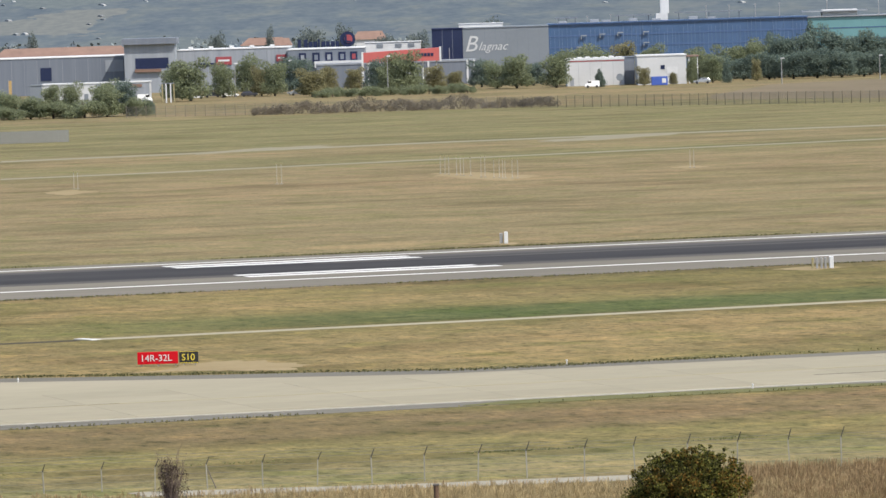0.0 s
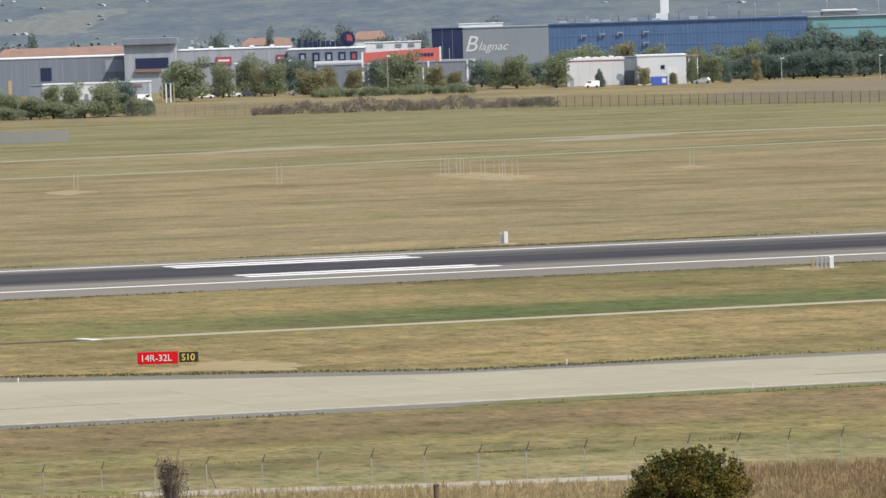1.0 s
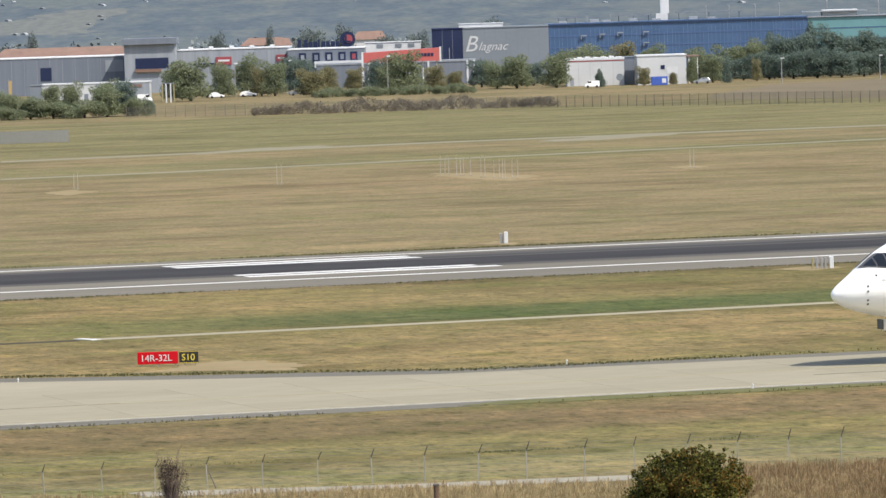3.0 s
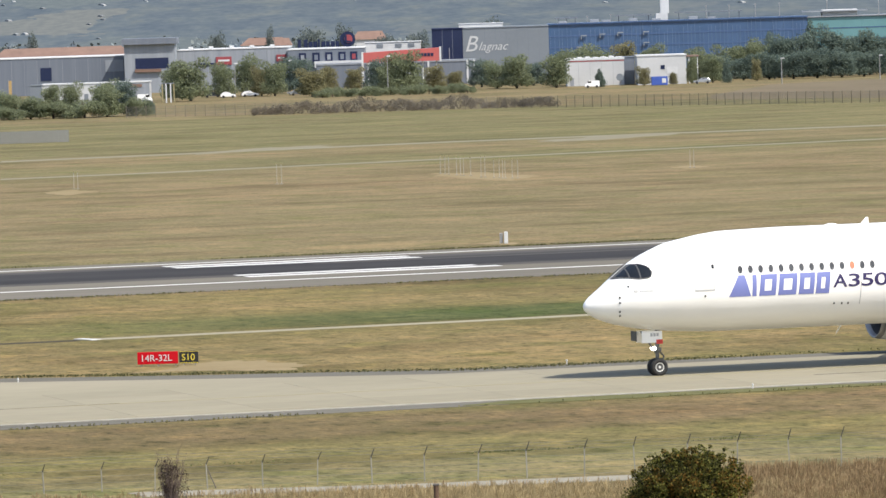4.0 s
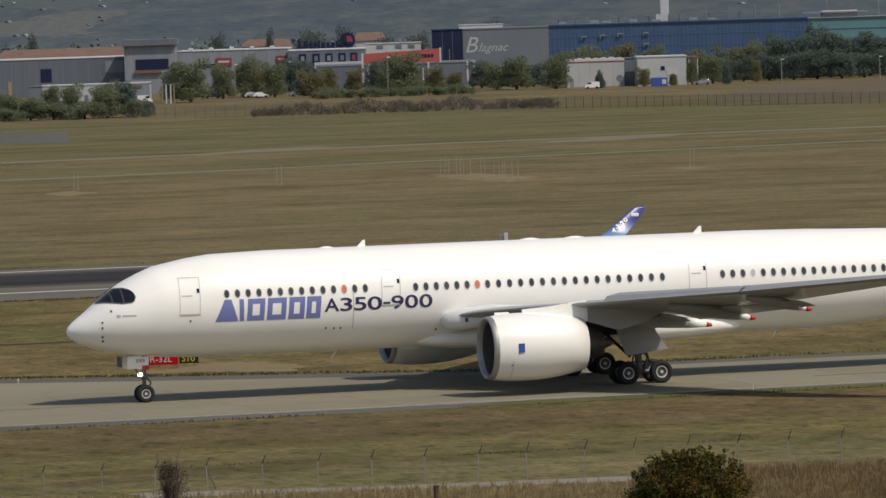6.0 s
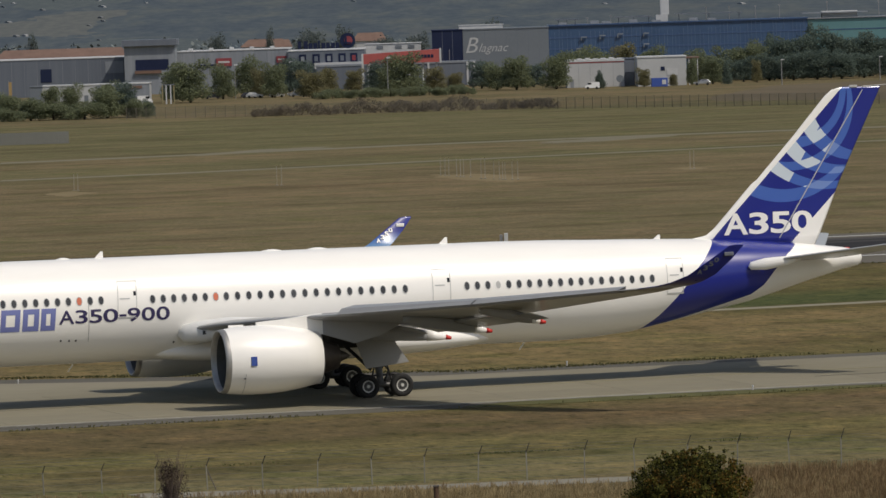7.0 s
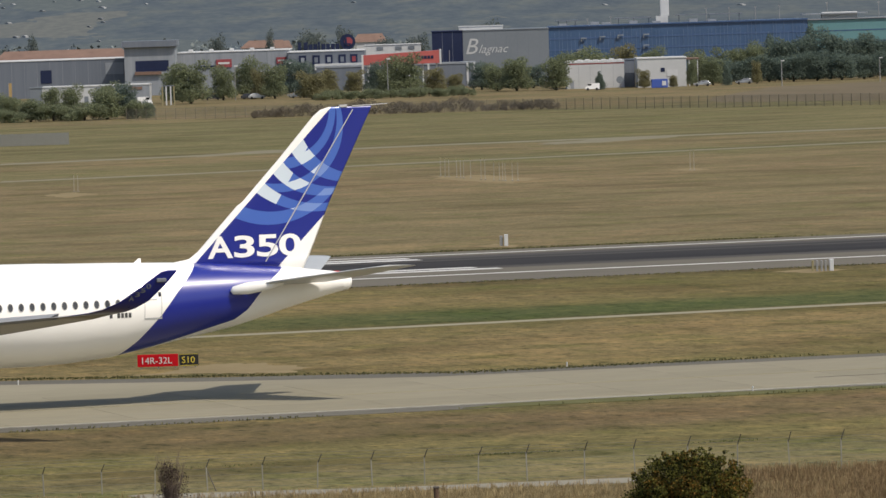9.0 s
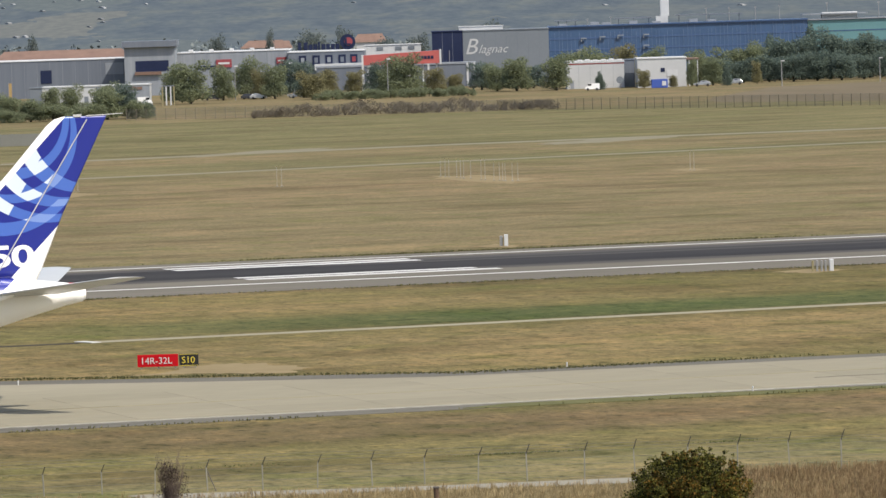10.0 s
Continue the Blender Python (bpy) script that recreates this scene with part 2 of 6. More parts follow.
taxiway = slab("taxiway", [(-FAR, 348.6), (FAR, 346.4), (FAR, 373.0), (141, 373.0), (111, 374.8), (99, 381), (86.8, 388.2), (70, 401), (40, 428), (-FAR, 428)],
               -0.2, 0.05, CONCRETE, "pale concrete taxiway of large slabs")

# ------------------------------------------------------------------ airliner materials
PROFILE = [(0, 4.33, 4.33, 0), (0.08, 4.57, 4.1, .27), (0.27, 4.80, 3.92, .5), (0.5, 5.0, 3.74, .73), (1.04, 5.36, 3.48, 1.14), (1.75, 5.96, 3.24, 1.6),
           (2.4, 6.48, 3.08, 1.92), (2.88, 6.81, 2.98, 2.1), (3.4, 7.12, 2.89, 2.24), (4.21, 7.52, 2.78, 2.42), (5.26, 7.95, 2.67, 2.62), (7.35, 8.36, 2.55, 2.86),
           (8.74, 8.53, 2.52, 2.94), (12.2, 8.62, 2.5, 2.98), (42, 8.57, 2.5, 2.98), (46, 8.5, 2.5, 2.95), (48.1, 8.42, 2.6, 2.88),
           (50.6, 8.36, 2.85, 2.76), (54.5, 8.22, 3.62, 2.42), (58, 8.0, 4.3, 1.98), (60, 7.8, 4.85, 1.65), (61.7, 7.65, 5.35, 1.35), (64.2, 7.33, 6.0, .75), (65.2, 7.14, 6.2, .48)]
HULL = np.array(PROFILE)


def hull(s):
    """Top, bottom and half width of the fuselage s metres behind its nose."""
    return [float(np.interp(s, HULL[:, 0], HULL[:, k])) for k in (1, 2, 3)]


def on_hull(s, z, e=0.012):
    """The point of the port skin at that height, e outside it."""
    top, low, w = hull(s)
    zc, hh = (top + low) / 2, max((top - low) / 2, 1e-3)
    q = max(-1.0, min(1.0, (z - zc) / hh))
    y = -w * math.sqrt(1 - q * q)
    n = Vector((0, y / max(w * w, 1e-4), (z - zc) / (hh * hh)))
    n.normalize()
    return Vector((s, y, zc + q * hh)) + n * e


def paint_material(name, color, rough=0.32, extra=None):
    """Gloss aircraft paint with faint soiling; extra(t, color socket, s, z) adds a livery."""
    m, t, b = shader(name, rough)
    b.inputs["Coat Weight"].default_value, b.inputs["Coat Roughness"].default_value = 0.3, 0.12
    v = coords(t, 0.25, 1, 1)
    f = noise_of(t, v, 0.9, 5)
    c = ramp(t, [(0.3, tuple(x * 0.95 for x in color)), (0.65, color)], f).outputs[0]
    if extra:
        g = t.nodes.new("ShaderNodeTexCoord")
        s = t.nodes.new("ShaderNodeSeparateXYZ")
        t.links.new(g.outputs["Object"], s.inputs[0])
        c = extra(t, c, s.outputs[0], s.outputs[2])
    t.links.new(c, b.inputs["Base Color"])
    rr = calc(t, "ADD", calc(t, "MULTIPLY", noise_of(t, v, 6.0), 0.14), rough - 0.07)
    t.links.new(rr, b.inputs["Roughness"])
    return m


def curve_of(t, z, pts, z0, z1, s0, s1):
    """A curve s(z) through pts of (z, s)."""
    r = ramp(t, [((a - z0) / (z1 - z0), ((b - s0) / (s1 - s0),) * 3) for a, b in pts], calc(t, "DIVIDE", calc(t, "SUBTRACT", z, z0), z1 - z0))
    sep = t.nodes.new("ShaderNodeSeparateColor")
    t.links.new(r.outputs[0], sep.inputs[0])
    return calc(t, "ADD", calc(t, "MULTIPLY", sep.outputs[0], s1 - s0), s0)


NAVY, MID, PALE = (0.009, 0.019, 0.225), (0.055, 0.13, 0.46), (0.60, 0.68, 0.76)
SNOW = (0.93, 0.915, 0.88)


def tail_livery(t, c, s, z):
    fore = curve_of(t, z, [(2.75, 50.7), (3.78, 51.83), (5.35, 53.24), (6.55, 54.21), (8.08, 55.72), (9, 56.2)], 2, 10, 45, 65)
    aft = curve_of(t, z, [(2.5, 50.0), (4.4, 56.5), (4.78, 57.83), (5.33, 58.58), (6.15, 59.23), (7.1, 60.22), (7.7, 61.13), (8.44, 61.44)], 2, 10, 45, 65)
    k = calc(t, "MULTIPLY", calc(t, "GREATER_THAN", s, fore), calc(t, "LESS_THAN", s, aft))
    return mix(t, "MIX", k, c, NAVY)


def fin_livery(t, c, s, z):
    def inside(cs, cz, r):
        d = calc(t, "SQRT", calc(t, "ADD", calc(t, "POWER", calc(t, "ABSOLUTE", calc(t, "SUBTRACT", s, cs)), 2.0), calc(t, "POWER", calc(t, "ABSOLUTE", calc(t, "SUBTRACT", z, cz)), 2.0)))
        return calc(t, "LESS_THAN", d, r)

    def band(outer, inner):
        return calc(t, "MULTIPLY", inside(*outer), calc(t, "SUBTRACT", 1.0, inside(*inner)))

    def any_of(*ks):
        k = ks[0]
        for o in ks[1:]:
            k = calc(t, "MAXIMUM", k, o)
        return k
    fall = any_of(band((61.3, 16.88, 3.47), (61.52, 16.94, 2.85)), band((61.29, 16.0, 3.92), (61.06, 16.37, 3.78)),
                  calc(t, "MULTIPLY", band((60.61, 15.23, 5.04), (60.77, 15.67, 4.71)), calc(t, "LESS_THAN", z, 12.2)))
    rise = any_of(band((65.27, 16.42, 3.84), (66.08, 16.68, 3.67)), band((63.8, 15.64, 3.85), (64.46, 15.98, 3.68)), band((63.42, 16.86, 5.99), (63.67, 16.36, 5.02)))
    left = calc(t, "LESS_THAN", calc(t, "ADD", s, calc(t, "MULTIPLY", z, -0.62)), 53.9)
    c1 = mix(t, "MIX", fall, NAVY, MID)
    c2 = mix(t, "MIX", rise, c1, mix(t, "MIX", left, MID, PALE))
    rudder = calc(t, "GREATER_THAN", calc(t, "SUBTRACT", s, calc(t, "MULTIPLY", z, 0.647)), 54.88)
    c3 = mix(t, "MIX", calc(t, "MULTIPLY", fall, rise), c2, mix(t, "MIX", rudder, PALE, (0.17, 0.27, 0.58)))
    # white leading edge and white foot of the rudder
    nose = calc(t, "LESS_THAN", calc(t, "SUBTRACT", s, calc(t, "MULTIPLY", z, 0.969)), 48.06)
    foot = calc(t, "GREATER_THAN", calc(t, "SUBTRACT", s, calc(t, "MULTIPLY", z, 0.99)), 53.33)
    return mix(t, "MIX", calc(t, "MAXIMUM", nose, foot), c3, c)


WHITE = paint_material("gloss_white_paint", SNOW)
HULL_PAINT = paint_material("white_hull_with_blue_tail", SNOW, extra=tail_livery)
FIN_PAINT = paint_material("blue_fin_with_arcs", SNOW, extra=fin_livery)
WING_GREY = paint_material("grey_wing_paint", (0.33, 0.335, 0.34), 0.45)
TAIL_GREY = paint_material("pale_grey_tail_paint", (0.42, 0.43, 0.43), 0.4)
ROOT_GREY = paint_material("wing_root_grey", (0.74, 0.74, 0.725), 0.4)


def fade_livery(t, c, s, z):
    r = ramp(t, [(0.0, (0.20, 0.36, 0.5)), (0.32, (0.06, 0.15, 0.38)), (0.62, NAVY)], calc(t, "DIVIDE", calc(t, "SUBTRACT", z, 7.0), 2.0))
    return r.outputs[0]


WINGLET_BLUE = paint_material("navy_paint", NAVY, 0.3)
WINGLET_FADE = paint_material("navy_to_pale_blue_paint", NAVY, 0.3, fade_livery)
LILAC = paint_material("lilac_blue_paint", (0.17, 0.20, 0.46), 0.4)
INDIGO = paint_material("dark_indigo_paint", (0.035, 0.028, 0.10), 0.4)
GREYLINE = worn("seal_grey", (0.42, 0.42, 0.42), (0.5, 0.5, 0.5), 3, 0.6)
DOOR_SEAM = worn("door_seam_grey", (0.5, 0.5, 0.49), (0.6, 0.6, 0.59), 3, 0.6)
# near-black grey that paints the shade under the wing onto gear pieces
GEAR_SHADE = worn("gear_shade_grey", (0.025, 0.025, 0.025), (0.055, 0.052, 0.05), 1, 0.7)
DIM = worn("dim_grey", (0.10, 0.11, 0.14), (0.15, 0.16, 0.19), 3, 0.6)
DARKGREY = worn("dark_seal", (0.05, 0.05, 0.05), (0.09, 0.09, 0.09), 3, 0.6)
METAL = worn("brushed_metal", (0.34, 0.33, 0.32), (0.46, 0.45, 0.43), 2, 0.5, 0.7, fine=30)
HOT_METAL = worn("heat_tinted_metal", (0.05, 0.043, 0.037), (0.12, 0.10, 0.085), 2, 0.5, 0.7)
STEEL = worn("gear_steel", (0.06, 0.06, 0.06), (0.15, 0.15, 0.145), 3, 0.5, 0.3)
TYRE = worn("tyre_rubber", (0.010, 0.010, 0.011), (0.020, 0.020, 0.020), 3, 0.85)
RED = worn("red_paint", (0.5, 0.02, 0.015), (0.62, 0.04, 0.03), 3, 0.5)
ORANGE = worn("orange_blank", (0.55, 0.13, 0.06), (0.65, 0.18, 0.1), 3, 0.5)
BLUE_SIGN = worn("blue_plate", (0.03, 0.07, 0.3), (0.05, 0.1, 0.38), 3, 0.5)
CABIN_GLASS, _t, _b = shader("dark_glass", 0.08)
_b.inputs["Base Color"].default_value = (0.012, 0.014, 0.017, 1)
CABIN_PANE = worn("cabin_pane", (0.035, 0.037, 0.04), (0.06, 0.062, 0.066), 1.5, 0.2, bump=0.0, by_object=0.5)
LAMP_GLOW, _t, _b = shader("lit_lamp", 0.3)
_b.inputs["Emission Color"].default_value, _b.inputs["Emission Strength"].default_value = (1, 0.97, 0.9, 1), 6.0

# ------------------------------------------------------------------ airliner


def loft(rings, mat, name, parent, label="", close=True, caps=True, smooth=True):
    n = len(rings[0])
    verts = [v for r in rings for v in r]
    faces = []
    for k in range(len(rings) - 1):
        for i in range(n if close else n - 1):
            j = (i + 1) % n
            faces.append((k * n + i, k * n + j, (k + 1) * n + j, (k + 1) * n + i))
    if caps and close:
        faces.append(tuple(range(n - 1, -1, -1)))
        faces.append(tuple(range((len(rings) - 1) * n, len(rings) * n)))
    ob = made(name, verts, faces, mat, parent, label, smooth)
    if caps and smooth and close:
        for f in ob.data.polygons[-2:]:
            f.use_smooth = False
    bm = bmesh.new()
    bm.from_mesh(ob.data)
    bmesh.ops.recalc_face_normals(bm, faces=bm.faces)
    bm.to_mesh(ob.data)
    bm.free()
    return ob


def skin(name, quads, mat, parent, label="", e=0.012, n=2, m=7, flip=1):
    """Patches that lie on the fuselage's side; each quad is four (s, z), low edge first."""
    verts, faces = [], []
    for a, b, c, d in quads:
        o = len(verts)
        for i in range(n + 1):
            for j in range(m + 1):
                u, w = i / n, j / m
                s = (a[0] * (1 - u) + b[0] * u) * (1 - w) + (d[0] * (1 - u) + c[0] * u) * w
                z = (a[1] * (1 - u) + b[1] * u) * (1 - w) + (d[1] * (1 - u) + c[1] * u) * w
                p = on_hull(s, z, e)
                verts.append((p.x, p.y * flip, p.z))
        for i in range(n):
            for j in range(m):
                q = o + i * (m + 1) + j
                faces.append((q, q + m + 1, q + m + 2, q + 1))
    ob = made(name, verts, faces, mat, parent, label, True)
    bm = bmesh.new()
    bm.from_mesh(ob.data)
    bmesh.ops.remove_doubles(bm, verts=bm.verts, dist=0.004)
    bm.to_mesh(ob.data)
    bm.free()
    return ob


def rect(s0, s1, z0, z1):
    return ((s0, z0), (s1, z0), (s1, z1), (s0, z1))


def frame_quads(s0, s1, z0, z1, w, lean=0.0):
    """A hollow box of bars w wide, its top leaning aft by lean."""
    f = lambda s, z: (s + lean * (z - z0) / (z1 - z0), z)
    q = lambda a, b, c, d: (f(a, c), f(b, c), f(b, d), f(a, d))
    return [q(s0, s0 + w, z0, z1), q(s1 - w, s1, z0, z1), q(s0 + w, s1 - w, z0, z0 + w), q(s0 + w, s1 - w, z1 - w, z1)]


def foil(le, chord, y, z, thick, n=12, twist=0.0):
    """A ring of an aerofoil section, nose at (le, y, z)."""
    pts = []
    for k in range(2 * n):
        a = math.pi * k / n
        x = 0.5 * (1 + math.cos(a))
        h = thick * (1.48 * math.sqrt(x) - 0.63 * x - 1.76 * x * x + 1.42 * x ** 3 - 0.51 * x ** 4)
        up = 1 if k < n else -1
        pts.append((le + chord * x, y, z + up * h * chord * (0.55 if up < 0 else 0.5) - twist * chord * x + 0.02 * chord * math.sin(math.pi * x)))
    return pts


def build_wing(side, parent):
    """side -1: port, towards the camera; +1: starboard."""
    st = [(2.2, 22.0, 12.4, 4.2, 0.13, 0.05), (5.0, 23.6, 10.9, 4.62, 0.125, 0.07), (8.0, 25.7, 9.2, 4.9, 0.115, 0.09), (11.7, 28.25, 7.0, 5.2, 0.105, 0.11), (17.7, 32.5, 5.1, 5.62, 0.10, 0.12),
          (24.3, 37.1, 3.7, 6.25, 0.095, 0.09), (28.5, 40.05, 2.85, 6.66, 0.09, 0.05), (30.0, 41.15, 2.45, 6.8, 0.085, 0.0)]
    wing = loft([foil(le, ch, side * y, z, th, 14, tw) for y, le, ch, z, th, tw in st], WING_GREY, "wing", parent, "grey swept wing")
    tip = []
    for y, le, ch, z, lean in ((30.0, 41.15, 2.45, 6.8, 0), (30.7, 41.95, 2.15, 6.93, 25), (31.2, 42.7, 1.85, 7.13, 45), (31.65, 43.55, 1.6, 7.5, 60), (32.0, 44.7, 1.28, 8.3, 75), (32.25, 45.75, 0.85, 9.05, 78), (32.28, 46.1, 0.5, 9.13, 78)):
        ring = foil(le, ch, 0, 0, 0.085, 14)
        a = radians(lean)
        tip.append([(x, side * (y - zz * math.sin(a)), z + zz * math.cos(a)) for x, yy, zz in ring])
    winglet = loft(tip, WINGLET_BLUE if side < 0 else WINGLET_FADE, "winglet", parent, "navy blue upswept winglet with white marks")
    # the type's number and a plain mark on the winglet's near face
    near_face = lambda x, z: Vector((x, side * float(np.interp(z, [7.4, 8.3, 9.1], [31.6, 32.0, 32.28])) - 0.11, z))
    paint = WHITE if side > 0 else DIM
    for char, s0, z0 in (("A", 44.05, 7.55), ("3", 44.36, 7.76), ("5", 44.66, 7.97), ("0", 44.95, 8.18)):
        glyph(char, s0, s0 + 0.27, z0, z0 + 0.27, 0.03, near_face, "winglet_numeral", paint, winglet, "")
    y = side * 32.12
    part("winglet_mark", boxed(45.5, 46.05, y - 0.14, y - 0.02, 8.5, 8.72, 0.05), paint, winglet)
    # slats: a bright leading edge strip, and flaps behind
    for a, b, c0, c1 in ((12.6, 20.5, 0.16, 0.16), (20.6, 29.0, 0.17, 0.18)):
        bm = bmesh.new()
        f = lambda v, k: float(np.interp(v, [q[0] for q in st], [q[k] for q in st]))
        ring = []
        for y in (a, b):
            le, ch, z = f(y, 1), f(y, 2), f(y, 3)
            ring.append([bm.verts.new((le + dx, side * y, z + dz)) for dx, dz in ((-0.06, 0.02), (0.25, 0.02 + 0.06 * ch ** 0.9), (0.05 + 0.14 * ch, 0.03 + 0.073 * ch), (0.1 + 0.1 * ch, -0.03 * ch), (0.1, -0.12))])
        for i in range(5):
            bm.faces.new((ring[0][i], ring[0][(i + 1) % 5], ring[1][(i + 1) % 5], ring[1][i]))
        bmesh.ops.recalc_face_normals(bm, faces=bm.faces)
        part("slat", bm, WING_GREY, wing)
    for a, b, le0, le1, ch0, ch1, z0, z1 in ((3.3, 10.8, 33.2, 33.2, 1.7, 1.6, 3.6, 4.32), (11.4, 20.8, 33.7, 37.7, 1.5, 1.25, 4.42, 5.28)):
        loft([foil(le0, ch0, side * a, z0, 0.14, 8, 0.32), foil(le1, ch1, side * b, z1, 0.13, 8, 0.28)], WING_GREY, "flap", wing)
    # flap track fairings with red tips
    for y, s0, s1, z0, z1, r in ((9.6, 28.6, 36.3, 4.35, 3.52, 0.46), (14.6, 32.2, 37.25, 4.95, 4.07, 0.40), (19.6, 35.2, 38.9, 5.5, 4.7, 0.34)):
        rings = []
        for k in range(13):
            u = k / 12
            rr = r * max(0.05, math.sin(math.pi * min(1, u * 0.86 + 0.1)) ** 0.7)
            rings.append([(s0 + (s1 - s0) * u, side * y + 0.62 * rr * math.cos(a), z0 + (z1 - z0) * u ** 1.2 + rr * math.sin(a)) for a in [q * math.tau / 12 for q in range(12)]])
        fairing = loft(rings, WHITE if y < 1 else WING_GREY, "flap_track_fairing", wing)
        loft([[(x, side * y + 1.05 * (q[1] - side * y), zc + 1.05 * (q[2] - zc)) for x, q in zip(itertools.repeat(ring[0][0]), ring)] for ring, zc in ((g, sum(q[2] for q in g) / 12) for g in rings[10:])],
             WHITE, "fairing_tail", fairing, "white tail of a flap track fairing")
        bm = bmesh.new()
        rod(bm, (s1 - 0.12, side * y, z1 + 0.02), (s1 + 0.2, side * y, z1 - 0.04), 0.16, 0.09, 10)
        part("red_tip", bm, RED, wing, "red end cap of a flap fairing", True)
    return wing


def turned(profile, s_axis_z, y, mat, name, parent, label="", n=40):
    """A body turned about a fore-and-aft axis from (s, radius)."""
    rings = [[(s, y + r * math.cos(a), s_axis_z + r * math.sin(a)) for a in [q * math.tau / n for q in range(n)]] for s, r in profile]
    return loft(rings, mat, name, parent, label, caps=False)


def build_engine(side, parent):
    y, z = side * 10.5, 2.8
    nac = turned([(22.66, 1.845), (23.05, 1.9), (23.6, 1.955), (24.4, 1.98), (25.3, 1.965), (26.2, 1.89), (27.1, 1.74), (28.21, 1.5), (28.22, 1.44), (27.5, 1.5)], z, y, WHITE, "nacelle", parent, "large white engine nacelle")
    turned([(22.66, 1.585), (22.5, 1.63), (22.35, 1.7), (22.33, 1.74), (22.38, 1.79), (22.52, 1.83), (22.66, 1.847)], z, y, METAL, "inlet_lip", nac, "bare metal inlet lip")
    turned([(22.64, 1.587), (22.8, 1.56), (23.1, 1.525), (23.5, 1.5), (23.9, 1.49)], z, y, DARKGREY, "inlet_duct", nac)
    turned([(23.92, 1.5), (23.9, 0.02)], z, y, DARKGREY, "fan_case", nac)
    turned([(23.15, 0.02), (23.3, 0.14), (23.6, 0.32), (23.85, 0.42)], z, y, GREYLINE, "spinner", nac)
    bm = bmesh.new()
    for k in range(22):
        a = k * math.tau / 22
        rot = Matrix.Rotation(a, 4, "X")
        vs = [bm.verts.new(Vector((23.75, y, z)) + (rot @ Vector(p))) for p in ((0, -0.05, 0.38), (0.12, 0.06, 0.38), (0.1, 0.2, 1.48), (-0.08, -0.16, 1.48))]
        bm.faces.new(vs)
    part("fan", bm, HOT_METAL, nac, "dark fan blades")
    turned([(27.5, 1.05), (28.4, 1.0), (29.0, 0.84), (29.4, 0.7), (29.42, 0.64), (28.9, 0.62)], z, y, HOT_METAL, "core_nozzle", nac, "heat-tinted metal exhaust")
    turned([(28.8, 0.5), (29.4, 0.4), (29.9, 0.2), (30.15, 0.02)], z, y, HOT_METAL, "exhaust_plug", nac)
    # added dark ring, stands in for the shade inside the bypass outlet
    turned([(28.2, 1.46), (28.16, 1.0)], z, y, DARKGREY, "bypass_shadow_plate", nac)
    sec = [(24.6, 4.7, 4.95, 0.12), (26.2, 4.5, 5.05, 0.26), (28.5, 4.1, 5.3, 0.28), (30.4, 3.5, 5.3, 0.26), (32.0, 3.9, 5.0, 0.2), (33.2, 4.5, 4.85, 0.08)]
    rings = [[(s, y - w, z0), (s, y + w, z0), (s, y + w * 0.8, z1), (s, y - w * 0.8, z1)] for s, z0, z1, w in sec]
    loft(rings[:3], WHITE, "pylon", nac, smooth=False)
    loft([[(s + 0.01, yy, zz) for s, yy, zz in rings[2]]] + rings[3:], WING_GREY, "pylon_tail", nac, smooth=False)
    # a blue plate, seams and latches on the cowl
    if side < 0:
        bm = bmesh.new()
        box(bm, 23.76, 24.1, y - 2.005, y - 1.95, z - 0.22, z + 0.3)
        part("cowl_badge", bm, BLUE_SIGN, nac, "small blue badge on the cowl")
        bm = bmesh.new()
        for a in range(200, 262, 3):
            a0, a1 = radians(a), radians(a + 3)
            s0, r = 23.45, 1.967
            vs = [bm.verts.new((s0 + ds, y + r * math.cos(q), z + r * math.sin(q))) for ds, q in ((0, a0), (0.03, a0), (0.03, a1), (0, a1))]
            bm.faces.new(vs)
        part("cowl_seam", bm, GREYLINE, nac)
        bm = bmesh.new()
        for s0 in (23.35,):
            q = radians(207)
            box(bm, s0, s0 + 0.09, y + 1.975 * math.cos(q) - 0.02, y + 1.975 * math.cos(q) + 0.03, z - 0.98, z - 0.9)
        part("cowl_latch", bm, DARKGREY, nac)
    bm = bmesh.new()
    box(bm, 23.2, 24.1, y + 0.9 - 0.04, y + 0.9 + 0.04, z + 1.6, z + 2.0, 0.03)
    part("strake", bm, WHITE, nac)
    return nac


